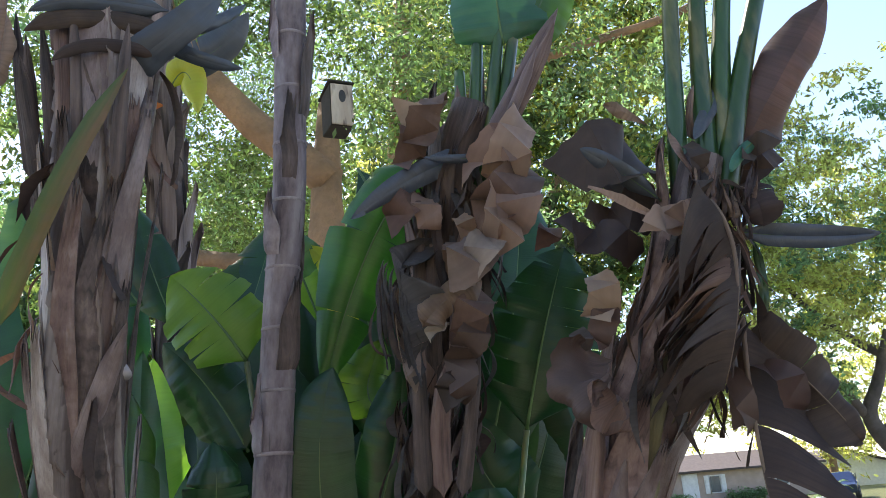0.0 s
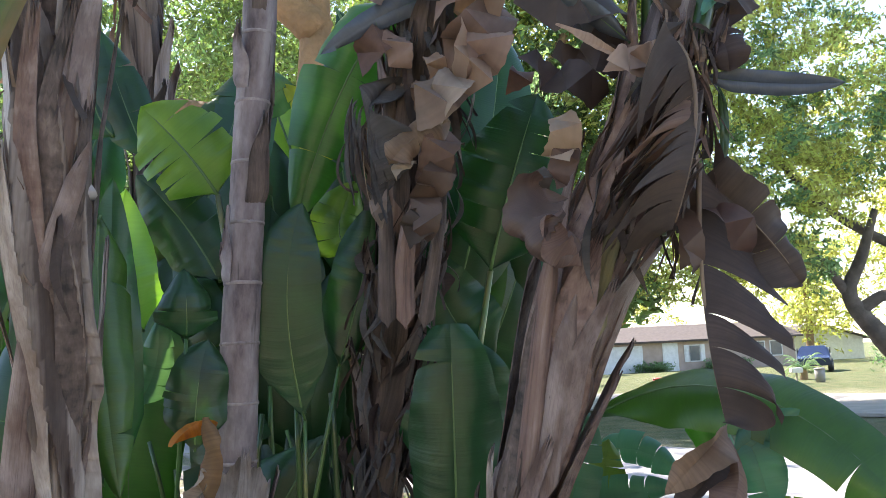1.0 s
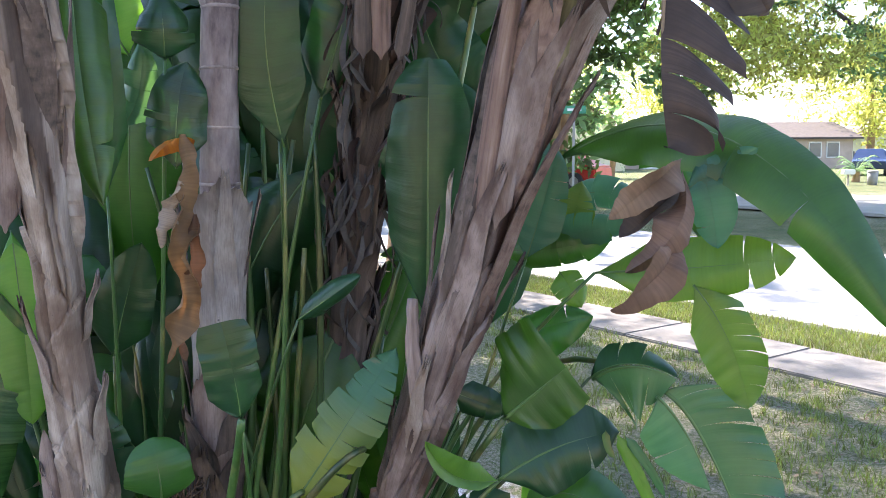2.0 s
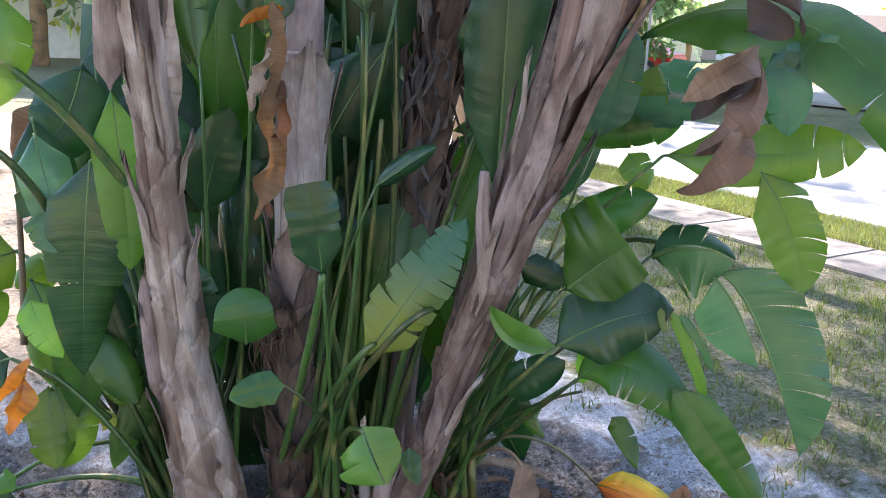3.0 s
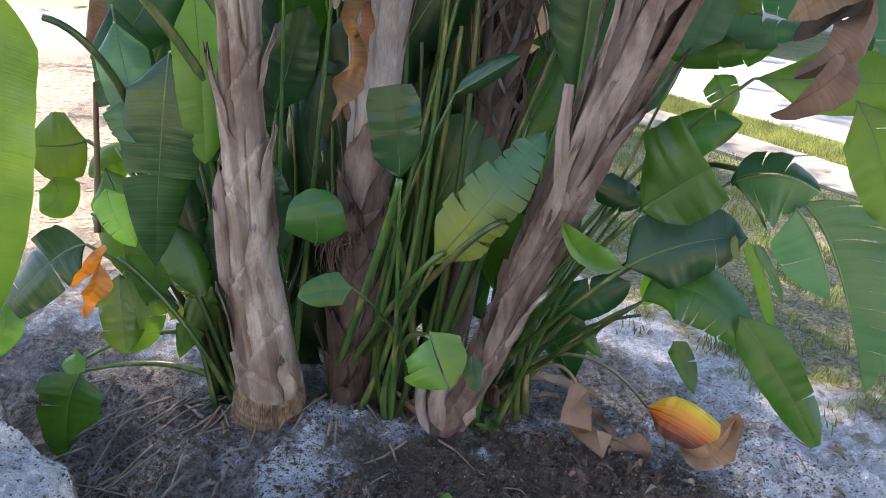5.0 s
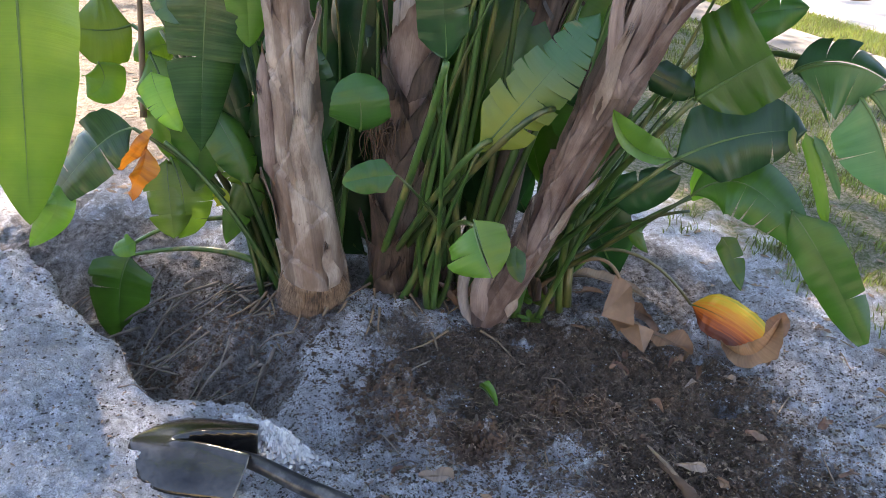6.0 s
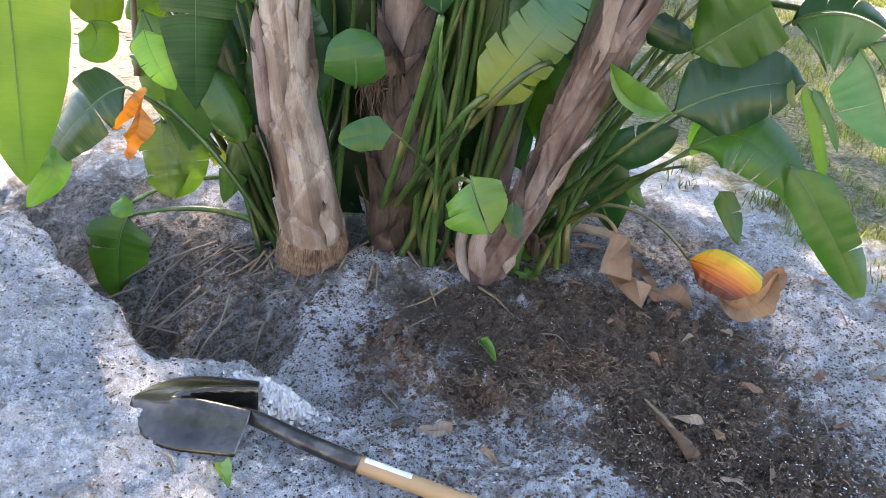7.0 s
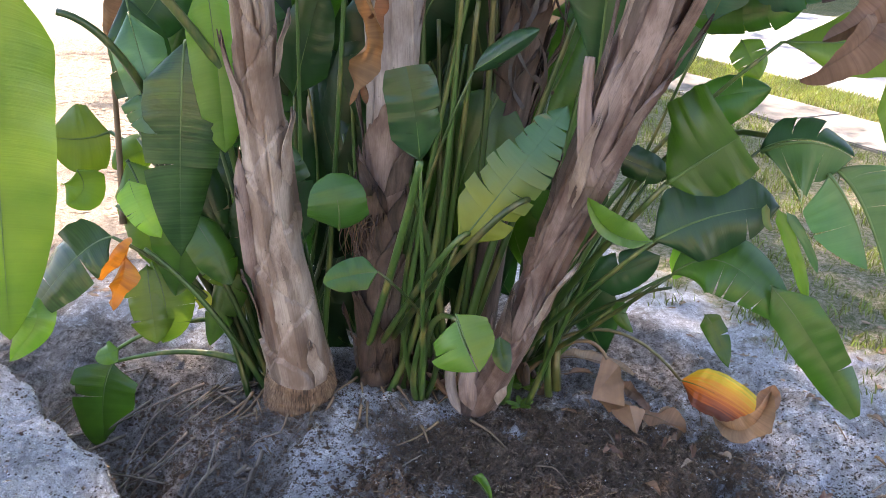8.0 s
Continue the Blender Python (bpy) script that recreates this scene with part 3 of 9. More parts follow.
def curled_leaf(plant, ctrl, width, folds, material, seed, face=-0.3, swing=0.85, wave=0.10, name="leaf"):
    """A dead blade hung along ctrl that has dried into sharp zigzag folds, with ragged edges."""
    rng = np.random.default_rng(seed)
    rows, cols = 72, 15
    p = curve_points(ctrl, rows)
    s = np.linspace(0, 1, rows)
    tan, u, w = axes_along(p)
    ph = rng.uniform(0, 6.28, 5)
    phi = face + swing * tri(folds * np.pi * s + ph[0]) + 0.3 * np.sin(7 * s + ph[1])
    hw = 0.5 * width * np.clip(s / 0.1, 0.12, 1) ** 0.6 * np.clip((1 - s) / 0.16, 0, 1) ** 0.7 * (1 + 0.25 * tri(folds * np.pi * s + ph[2]))
    x = np.linspace(-1, 1, cols)
    v, uv = [], []
    for i in range(rows):
        for j in range(cols):
            e = hw[i] * (1 + 0.10 * tri(31 * s[i] + ph[3] + 3 * (j > cols // 2)) + 0.05 * tri(83 * s[i] + ph[4])) * x[j]
            a = phi[i] + 0.9 * x[j] * abs(x[j]) * math.sin(5 * s[i] + ph[1])
            d = u[i] * math.cos(a) + w[i] * math.sin(a)
            nn = w[i] * math.cos(a) - u[i] * math.sin(a)
            lift = wave * hw[i] * (tri(folds * 2.1 * np.pi * s[i] + ph[3] + 1.3 * x[j]) * 0.6 + 0.25 * tri(17 * s[i] + 4 * x[j] + ph[4]))
            v.append(p[i] + d * e + nn * lift)
            uv.append((s[i] * 0.5, 0.5 + 0.5 * width * x[j]))
    f = [(i * cols + j, i * cols + j + 1, (i + 1) * cols + j + 1, (i + 1) * cols + j) for i in range(rows - 1) for j in range(cols - 1)]
    return obj(name, v, f, material, plant, uvs=uv)


def folded_leaf(plant, ctrl, width, folds, material, seed, name="leaf"):
    """A dead blade dried into a few stiff flat facets with sharp creases, zigzagging down along ctrl to a point."""
    rng = np.random.default_rng(seed)
    count = folds + 4
    c = curve_points(ctrl, count)
    tan = unit(np.gradient(c, axis=0))
    sd = unit(np.cross(tan, np.array([0.0, -1.0, 0.25])))
    flip = (-1) ** (np.arange(count) + rng.integers(0, 2))
    reach = 0.5 * width * rng.uniform(0.75, 1.3, count)
    reach[0], reach[-1] = 0.12 * width, 0.1 * width
    depth = 0.5 * width * (-1) ** (np.arange(count) // 2) * rng.uniform(0.3, 1.2, count)
    P = c + sd * (flip * reach)[:, None] + np.outer(depth, (0, 1, 0)) + tan * rng.uniform(-0.18, 0.18, (count, 1)) * width
    n, v, f, uv = 9, [], [], []
    for k in range(count - 2):
        a, b, d = P[k], P[k + 1], P[k + 2]
        nn = unit(np.cross(b - a, d - a))
        nn = nn * (-1 if nn[1] > 0 else 1)
        swell, ph = rng.uniform(-0.7, 1.5) * width, rng.uniform(0, 6.28, 3)
        o, index = len(v), {}
        for i in range(n + 1):
            for j in range(n + 1 - i):
                wb, wd = i / n, j / n
                wa = 1 - wb - wd
                ragged = 0.016 * (tri(13 * wd + ph[0]) + 0.6 * tri(37 * wd + ph[1])) * max(0.0, 1 - 5 * wb) * 4 * wa * wd
                q = a * wa + b * wb + d * wd + nn * wa * wd * (swell + 0.12 * width * tri(9 * wb + 15 * wd + ph[2]))
                index[i, j] = len(v) - o
                v.append(q + (b - a + b - d) * ragged)
                uv.append((0.07 * k + 0.12 * width * wb, 0.5 + 0.3 * width * (wd - 0.5)))
        for i in range(n):
            for j in range(n - i):
                f.append((o + index[i, j], o + index[i + 1, j], o + index[i, j + 1]))
                if j < n - i - 1:
                    f.append((o + index[i + 1, j], o + index[i + 1, j + 1], o + index[i, j + 1]))
    return obj(name, v, f, material, plant, uvs=uv)


# ---- ground ----
ROAD_U = np.array([0.593, -0.805])      # along the street
ROAD_N = np.array([0.805, 0.593])       # across it


def bumpy(x, y, f, seed):
    return (np.sin(f * x + 1.3 * seed + 1.7 * np.sin(f * 0.7 * y + seed)) * np.cos(f * y * 1.1 + 2.1 * seed + 1.3 * np.sin(f * 0.6 * x)))


def lumps(x, y, f, seed):
    """Uneven lumps, about one every 1/f metres, from -1 to 1."""
    x, y = np.asarray(x, float) * f + seed * 17.3, np.asarray(y, float) * f + seed * 9.1
    i, j = np.floor(x), np.floor(y)
    u, v = x - i, y - j
    u, v = u * u * (3 - 2 * u), v * v * (3 - 2 * v)
    h = lambda a, b: (np.sin(a * 127.1 + b * 311.7 + seed * 74.7) * 43758.5453) % 1.0
    return 2 * ((h(i, j) * (1 - u) + h(i + 1, j) * u) * (1 - v) + (h(i, j + 1) * (1 - u) + h(i + 1, j + 1) * u) * v) - 1


def step01(k):
    k = np.clip(k, 0, 1)
    return k * k * (3 - 2 * k)


def crest(x, y):
    """Distance behind the crest of the sand heap, its height and how wide the trench opens."""
    line = np.interp(x, (-1.8, -1.3, -1.15, -0.99, -0.88, -0.77, -0.64, -0.49, -0.35), (1.74, 1.62, 1.55, 1.45, 1.40, 1.31, 1.30, 1.37, 1.44))
    line = line + 0.018 * np.sin(19 * x) + 0.010 * np.sin(47 * x)
    top = np.interp(x, (-3.2, -2.2, -1.3, -1.15, -0.99, -0.88, -0.77, -0.64, -0.49, -0.35), (0, 0.2, 0.18, 0.15, 0.12, 0.08, 0.06, 0.05, 0.03, 0))
    wide = step01((x + 2.1) / 0.4) * (1 - step01((x + 0.62) / 0.22))
    return y - line, top, wide


def height(x, y):
    g = lambda cx, cy, sx, sy, a=0.0: np.exp(-(((x - cx) * np.cos(a) + (y - cy) * np.sin(a)) / sx) ** 2 - ((-(x - cx) * np.sin(a) + (y - cy) * np.cos(a)) / sy) ** 2)
    near = np.exp(-((x / 3.0) ** 4 + ((y - 1.4) / 2.2) ** 4))
    h = 0.07 * g(-0.75, 0.95, 0.5, 0.35) + 0.05 * g(-0.40, 1.27, 0.09, 0.06) + 0.06 * g(-0.48, 1.85, 0.28, 0.2) + 0.05 * g(0.05, 2.05, 0.5, 0.3)
    h = h - 0.03 * g(0.66, 1.79, 0.07, 0.05) - 0.07 * g(-0.30, 1.38, 0.22, 0.10, -0.2)
    # heaped sand with a crest, and the dug trench behind it
    d, top, wide = crest(x, y)
    h = h + top * np.where(d < 0, np.exp(-(d / 0.55) ** 2), np.exp(-(d / 0.07) ** 2))
    h = h - 0.20 * wide * step01(d / 0.10) * np.exp(-(np.maximum(d - 0.13, 0) / 0.24) ** 2)
    h = h + near * (0.012 * bumpy(x, y, 9, 1) + 0.008 * bumpy(x, y, 23, 2))
    loose = np.exp(-((x - 0.35) / 0.75) ** 4 - ((y - 1.62) / 0.5) ** 4)
    h = h + near * (0.75 + 0.6 * loose) * (0.011 * lumps(x, y, 11, 1) + 0.009 * lumps(x, y, 24, 2) + 0.008 * lumps(x, y, 52, 3) + 0.0045 * lumps(x, y, 100, 4))
    # fibrous clods turned out of the bed, and small pits
    clod = g(-0.20, 1.58, 0.07, 0.07) + g(-0.09, 1.48, 0.11, 0.045, -0.4) + 1.3 * g(0.07, 1.415, 0.05, 0.035) + g(0.22, 1.63, 0.07, 0.035) + 0.7 * g(-0.20, 1.42, 0.06, 0.04) + 0.6 * g(0.34, 1.66, 0.07, 0.03)
    h = h + 0.06 * clod * np.maximum(lumps(x, y, 19, 7) + 0.45, 0) * (1 + 0.5 * lumps(x, y, 60, 8) + 0.4 * lumps(x, y, 120, 9))
    h = h - 0.07 * g(0.665, 1.80, 0.035, 0.03) - 0.045 * g(0.15, 1.665, 0.05, 0.022) - 0.04 * g(0.35, 1.72, 0.06, 0.022) - 0.03 * g(-0.02, 1.56, 0.08, 0.02)
    return h


def axis(lo, hi, step, far, grow):
    core = list(np.arange(lo, hi + 1e-6, step))
    up, d = [hi], step
    while up[-1] < far:
        d *= grow
        up.append(up[-1] + d)
    dn, d = [lo], step
    while dn[-1] > -far:
        d *= grow
        dn.append(dn[-1] - d)
    return np.array(dn[:0:-1] + core + up[1:])


gx, gy = axis(-1.9, 1.7, 0.007, 900, 1.17), axis(0.8, 2.7, 0.007, 900, 1.17)
X, Y = np.meshgrid(gx, gy, indexing="ij")
Z = height(X, Y)
rough = np.random.default_rng(9).normal(size=X.shape)
rough = rough + 0.5 * (np.roll(rough, 1, 0) + np.roll(rough, 1, 1)) + 0.5 * np.roll(np.roll(rough, 1, 0), 1, 1)
Z = Z + 0.0026 * rough * np.exp(-((X / 2.0) ** 6 + ((Y - 1.7) / 1.2) ** 6))
cross = X * ROAD_N[0] + Y * ROAD_N[1]
Z = Z - 0.10 * np.clip((cross - 6.4) / 0.15, 0, 1) * np.clip((19.4 - cross) / 0.15, 0, 1)
nx, ny = X.shape
gv = np.stack([X, Y, Z], axis=-1).reshape(-1, 3)
ii, jj = np.meshgrid(np.arange(nx - 1), np.arange(ny - 1), indexing="ij")
q = (ii * ny + jj).ravel()
gf = np.stack([q, q + ny, q + ny + 1, q + 1], axis=1)
ground = tagged(obj("ground", gv, gf, "ground"), "bare grey sand, dark mulch and sparse lawn round the plants", "ground", kind="structure")


def mask(name, values):
    ground.data.attributes.new(name, "FLOAT", "POINT").data.foreach_set("value", np.clip(values, 0, 1).astype(np.float32).ravel())


def blob(cx, cy, sx, sy, a=0.0):
    return np.exp(-(((X - cx) * np.cos(a) + (Y - cy) * np.sin(a)) / sx) ** 2 - ((-(X - cx) * np.sin(a) + (Y - cy) * np.cos(a)) / sy) ** 2)


soil = 0.18 + 0.95 * blob(0.36, 1.60, 0.60, 0.46, -0.2) + 0.32 * blob(0.15, 1.93, 0.42, 0.2) + 0.35 * blob(0.8, 1.3, 0.4, 0.22, -0.4) - 0.35 * blob(1.05, 1.85, 0.20, 0.55, 0.35)
behind, _, open_trench = crest(X, Y)
soil = soil + 0.42 * step01(behind / 0.06) * (1 - step01((behind - 0.3) / 0.3)) * open_trench * (Y < 2.4)
soil = soil - 0.25 * blob(-1.3, 1.2, 0.6, 0.5) - 0.12 * blob(-0.4, 1.0, 0.5, 0.25)
for cx, cy, r in ((-0.357, 1.92, 0.08), (-0.394, 1.66, 0.11), (-0.574, 1.72, 0.09), (-0.33, 1.47, 0.08), (-0.126, 1.92, 0.07), (0.266, 1.476, 0.09), (0.136, 1.31, 0.10), (-0.06, 1.34, 0.13), (0.36, 1.25, 0.09), (-0.28, 1.62, 0.05), (0.10, 1.86, 0.04)):
    soil = soil - 0.75 * blob(cx, cy, r, r * 0.8)
mask("soil", soil)
pale = sum(blob(cx, cy, r, r) for cx, cy, r in ((-0.574, 1.73, 0.09), (-0.394, 1.66, 0.10), (-0.342, 1.92, 0.08), (-0.111, 1.93, 0.06), (-0.33, 1.47, 0.09)))
mask("dirt", -0.7 * pale + 0.75 * step01((behind + 0.01) / 0.05) * (1 - step01((behind - 0.55) / 0.3)) * step01((X + 1.9) / 0.3) * (1 - step01((X + 0.55) / 0.25)) + 0.35 * blob(-0.30, 2.0, 0.45, 0.22) + 0.5 * blob(-0.6, 1.75, 0.2, 0.2) + 0.9 * blob(-0.1, 2.5, 0.7, 0.45) + 0.6 * blob(0.45, 2.35, 0.45, 0.35))
mask("clods", blob(-0.20, 1.58, 0.09, 0.09) + blob(-0.09, 1.48, 0.14, 0.06, -0.4) + blob(0.07, 1.415, 0.07, 0.05) + 0.8 * blob(0.22, 1.63, 0.09, 0.05) + 0.7 * blob(-0.20, 1.42, 0.08, 0.05) + 0.6 * blob(0.60, 1.42, 0.22, 0.16))
edge = (X - 0.75) * 0.68 + (Y - 3.0) * 0.73
bed = np.sqrt(((X + 0.1) / 2.0) ** 2 + ((Y - 1.6) / 1.7) ** 2)
mask("grass", np.clip(0.5 + edge * 0.9, 0, 0.85) * step01((X + 1.0) / 0.8) + np.clip((Y - 8.5) * 0.2, 0, 0.8) * (1 - step01((X + 1.0) / 0.8)) + np.clip((bed - 1.15) * 2.0, 0, 0.75) * (1 - step01((Y - 1.7) / 1.6)))
far_side = X * ROAD_N[0] + Y * ROAD_N[1]
mask("lawn", 0.9 * step01((far_side - 25.4) / 0.6) + 0.85 * step01((far_side - 12.2) / 0.4) * (1 - step01((far_side - 18.0) / 0.4)))
mask("litter", np.clip(0.5 + (-X - 1.5 + (Y - 2.6) * 0.6) * 0.8, 0, 1) * np.clip((Y - 1.9) / 0.8, 0, 1) * np.clip((11 - Y) / 3, 0, 1) + 0.45 * np.clip((bed - 1.0) * 2.0, 0, 1) * (1 - step01((Y - 1.7) / 1.6)))


def strip(name, c0, c1, a0, a1, z0, z1, material, label, category, parent=None, bevel=0.01):
    m = Matrix(((ROAD_N[0], ROAD_U[0], 0, 0), (ROAD_N[1], ROAD_U[1], 0, 0), (0, 0, 1, 0), (0, 0, 0, 1)))
    bm = box(c0, c1, a0, a1, z0, z1, bevel, m)
    bmesh.ops.recalc_face_normals(bm, faces=bm.faces)
    ob = part(name, bm, material, parent)
    return tagged(ob, label, category, kind="structure") if label else ob


strip("road", 6.55, 12.0, -160, 120, -0.16, -0.06, "asphalt", "sunlit pale asphalt street with tree shadows", "road")
strip("road", 18.4, 25.4, -160, 120, -0.06, 0.012, "concrete", "sunlit pale side street beyond the verge", "road")
pavement = tagged(new("pavement"), "narrow grey concrete footpath along the lawn", "pavement", kind="structure")
for k in range(26):
    strip("slab", 4.97, 5.68, -14 + k * 1.1, -14 + k * 1.1 + 1.085, -0.05, 0.022, "concrete_shade", "", "", pavement, 0.008)
strip("kerb", 6.46, 6.58, -60, 40, -0.16, 0.015, "concrete", "low concrete kerb at the street", "kerb")

# ---- plants ----
def curve_points(ctrl, n):
    c = np.asarray(ctrl, float)
    d = np.concatenate([[0], np.cumsum(np.linalg.norm(np.diff(c, axis=0), axis=1))])
    s = np.linspace(0, d[-1], n)
    p = np.stack([np.interp(s, d, c[:, k]) for k in range(3)], axis=1)
    for _ in range(3):
        p[1:-1] = 0.25 * p[:-2] + 0.5 * p[1:-1] + 0.25 * p[2:]
    return p


def trunk(plant, ctrl, radii, material, seg=20, wobble=0.02, rings=0, name="trunk", n=60):
    p = curve_points(ctrl, n)
    r = np.interp(np.linspace(0, 1, n), np.linspace(0, 1, len(radii)), radii)
    if rings:
        ph = (np.linspace(0, rings, n) % 1.0)
        r = r * (1 + 0.07 * np.exp(-((ph - 0.0) / 0.06) ** 2) + 0.07 * np.exp(-((ph - 1.0) / 0.03) ** 2) - 0.03 * np.sin(np.pi * ph))
    v, f = tube_mesh(p, r, seg, wobble=wobble)
    obj(name, v, f, material, plant, uvs=tube_uv(p, r, seg))
    return p, r


def wrapped_trunk(plant, ctrl, radii, material, edges, seams, seed, n=440, seg=144, fibres=0.00025, upper=1.5, twist=1.1):
    """A stem wrapped in papery leaf bases: each ends in a lip that runs slantwise round it, and overlaps the next along a long seam."""
    rng = np.random.default_rng(seed)
    p = curve_points(ctrl, n)
    r = np.interp(np.linspace(0, 1, n), np.linspace(0, 1, len(radii)), radii)
    S = np.concatenate([[0], np.cumsum(np.linalg.norm(np.diff(p, axis=0), axis=1))])[:, None]
    a = (np.arange(seg) * 2 * np.pi / seg)[None, :]
    H = np.zeros((n, seg))
    around = lambda x: (x + np.pi) % (2 * np.pi) - np.pi
    for s0, a0, slant, thick, fade, span in edges:
        ph = rng.uniform(0, 6.28, 4)
        da = around(a - a0)
        line = s0 + slant * da - 0.5 * abs(slant) * np.abs(da) + 0.009 * np.sin(2 * a + ph[0]) + 0.004 * np.sin(5 * a + ph[1]) + 0.002 * np.sin(13 * a + ph[2]) + 0.0015 * np.sin(29 * a + ph[3])
        d = line - S
        lip = np.where(d > 0, thick * np.exp(-np.maximum(d, 0) / fade), -0.9 * thick * np.exp(np.minimum(d, 0) / 0.010))
        H += lip * np.clip((span - np.abs(da)) / 0.35, 0, 1)
    for a0, s0, s1, turn, thick, wide in seams:
        ph = rng.uniform(0, 6.28, 3)
        da = around(a - (a0 + turn * (S - s0) + 0.06 * np.sin(S * 6 + ph[0]) + 0.02 * np.sin(S * 19 + ph[1]) + 0.006 * np.sin(S * 63 + ph[2])))
        lip = np.where(da > 0, thick * np.exp(-np.maximum(da, 0) / wide), -0.9 * thick * np.exp(np.minimum(da, 0) / 0.07))
        H += lip * np.clip((S - s0) / 0.05, 0, 1) * np.clip((s1 - S) / 0.03, 0, 1)
    rows = max(4, n // 16)
    rough = rng.normal(size=(rows, seg))
    rough = np.stack([np.interp(np.linspace(0, rows - 1, n), np.arange(rows), rough[:, j]) for j in range(seg)], axis=1)
    H += fibres * rough + 0.0016 * np.sin(3 * a + 9 * S + seed) * np.sin(13 * S)
    H -= 0.75 * H.mean(axis=1, keepdims=True)
    tan, u, w = axes_along(p)
    ring = u[:, None] * np.cos(a)[..., None] + w[:, None] * np.sin(a)[..., None]
    v = (p[:, None] + ring * (r[:, None] + H)[..., None]).reshape(-1, 3)
    i, j = np.meshgrid(np.arange(n - 1), np.arange(seg), indexing="ij")
    k = (j + 1) % seg
    f = np.stack([i * seg + j, i * seg + k, (i + 1) * seg + k, (i + 1) * seg + j], axis=-1).reshape(-1, 4)
    ob = obj("trunk", v, f, material, plant, uvs=tube_uv(p, r, seg))
    band = np.floor(around(a + twist * S) * 2.6 + 0.25 * np.sin(S * 9)).astype(int) % 7
    tone = np.choose(band, (0.55, 0.95, 0.40, 0.20, 0.80, 0.50, 0.90)) * step01((S + 0.10 * np.sin(2 * a + seed) + 0.05 * np.sin(5 * a) - upper) / 0.12)
    tone = tone + 0.55 * np.choose((band * 3 + 2) % 7, (0.0, 1.0, 0.3, 0.7, 0.1, 0.5, 0.0)) * step01((upper - S) / 0.12)
    ob.data.attributes.new("tone", "FLOAT", "POINT").data.foreach_set("value", np.broadcast_to(tone, H.shape).astype(np.float32).ravel())
    return p, r


def sheath(plant, path, s0, s1, ang, half, material, lift=0.012, gap=0.003, rng=RNG, name="sheath", blunt=False):
    """A dry leaf base that wraps the stem and ends in a torn, lifted point."""
    p, r = path
    n, m = (18, 9) if not blunt else (16, 25)
    S = np.linspace(s0, s1, n)
    idx = np.linspace(0, 1, len(p))
    c = np.stack([np.interp(S, idx, p[:, k]) for k in range(3)], axis=1)
    rr = np.interp(S, idx, r)
    tan, u, w = axes_along(c)
    verts, faces, uvs = [], [], []
    lean = rng.uniform(-0.5, 0.5)
    for layer in (0.0, 0.0025):
        for i in range(n):
            k = i / (n - 1)
            hw = half * (1 - k ** 2.2) * (0.75 + 0.25 * math.cos(k * 2)) + 0.08
            for j in range(m):
                x = -1 + 2 * j / (m - 1)
                if blunt:
                    hw = half * (1 - 0.2 * k)
                a = ang + hw * x + lean * k + 0.05 * math.sin(9 * k + ang)
                e = 0.001 + 0.3 * gap + (0.007 if blunt else 0.018) * k + lift * k ** 3 + 0.2 * lift * abs(x) ** 3 * k + 0.001 * math.sin(14 * k + 3 * x + ang * 5) + layer
                e = e * min(1.0, 0.15 + k * 6) - 0.005 * max(0.0, 1 - k * 8)
                d = u[i] * math.cos(a) + w[i] * math.sin(a)
                ragged = 0.02 * math.sin(11 * x + ang * 3) * k ** 4
                if blunt:
                    ragged = (0.022 * math.sin(4 * x + ang * 3) + 0.008 * math.sin(13 * x + ang * 7) + 0.004 * math.sin(37 * x + ang)) * k ** 3 - 0.03 * x * x * k ** 2 + 0.09 * x * math.sin(ang * 9 + s0 * 40) * k ** 2
                verts.append(c[i] + d * (rr[i] + e) + tan[i] * ragged)
                uvs.append((hw * x * rr[i] + 0.3 * ang, k * (s1 - s0) * len(p) * 0.03))
    for layer in (0, 1):
        o = layer * n * m
        for i in range(n - 1):
            for j in range(m - 1):
                qd = (o + i * m + j, o + i * m + j + 1, o + (i + 1) * m + j + 1, o + (i + 1) * m + j)
                faces.append(qd if layer else qd[::-1])
    rim = [i * m for i in range(n)] + [(n - 1) * m + j for j in range(1, m)] + [i * m + m - 1 for i in range(n - 2, -1, -1)] + [j for j in range(m - 2, 0, -1)]
    for a, b in zip(rim, rim[1:] + rim[:1]):
        faces.append((a, b, b + n * m, a + n * m))
    return obj(name, verts, faces, material, plant, uvs=uvs)


GROUP = "bird of paradise clump"
tree_left = thing("bird_of_paradise_tree", (-0.54, 1.90, 0.0), "tall stem wrapped in dry mauve-brown papery leaf bases", "plant", GROUP)
tree_ringed = thing("bird_of_paradise_tree", (-0.34, 2.05, 0.0), "slim grey-brown ringed stem with a torn dry sheath", "plant", GROUP)
tree_mid = thing("bird_of_paradise_tree", (-0.08, 2.25, 0.0), "dark shaggy stem hung with shredded dead leaves", "plant", GROUP)
tree_right = thing("bird_of_paradise_tree", (-0.03, 1.97, 0.0), "leaning stem in brown leaf bases under a crown of dead leaves", "plant", GROUP)
tree_back = thing("bird_of_paradise_tree", (-0.62, 2.7, 0.0), "thin dark stem with dry shreds behind the clump", "plant", GROUP)
sucker_mid = thing("bird_of_paradise_shoot", (-0.3, 1.8, 0.0), "young green shoots on long stalks between the stems", "plant", GROUP)
sucker_front = thing("bird_of_paradise_shoot", (0.0, 1.8, 0.0), "small light green two-lobed leaf near the soil", "plant", GROUP)
sucker_right = thing("bird_of_paradise_shoot", (0.12, 1.97, 0.0), "low spreading shoots with torn bluish green leaves", "plant", GROUP)
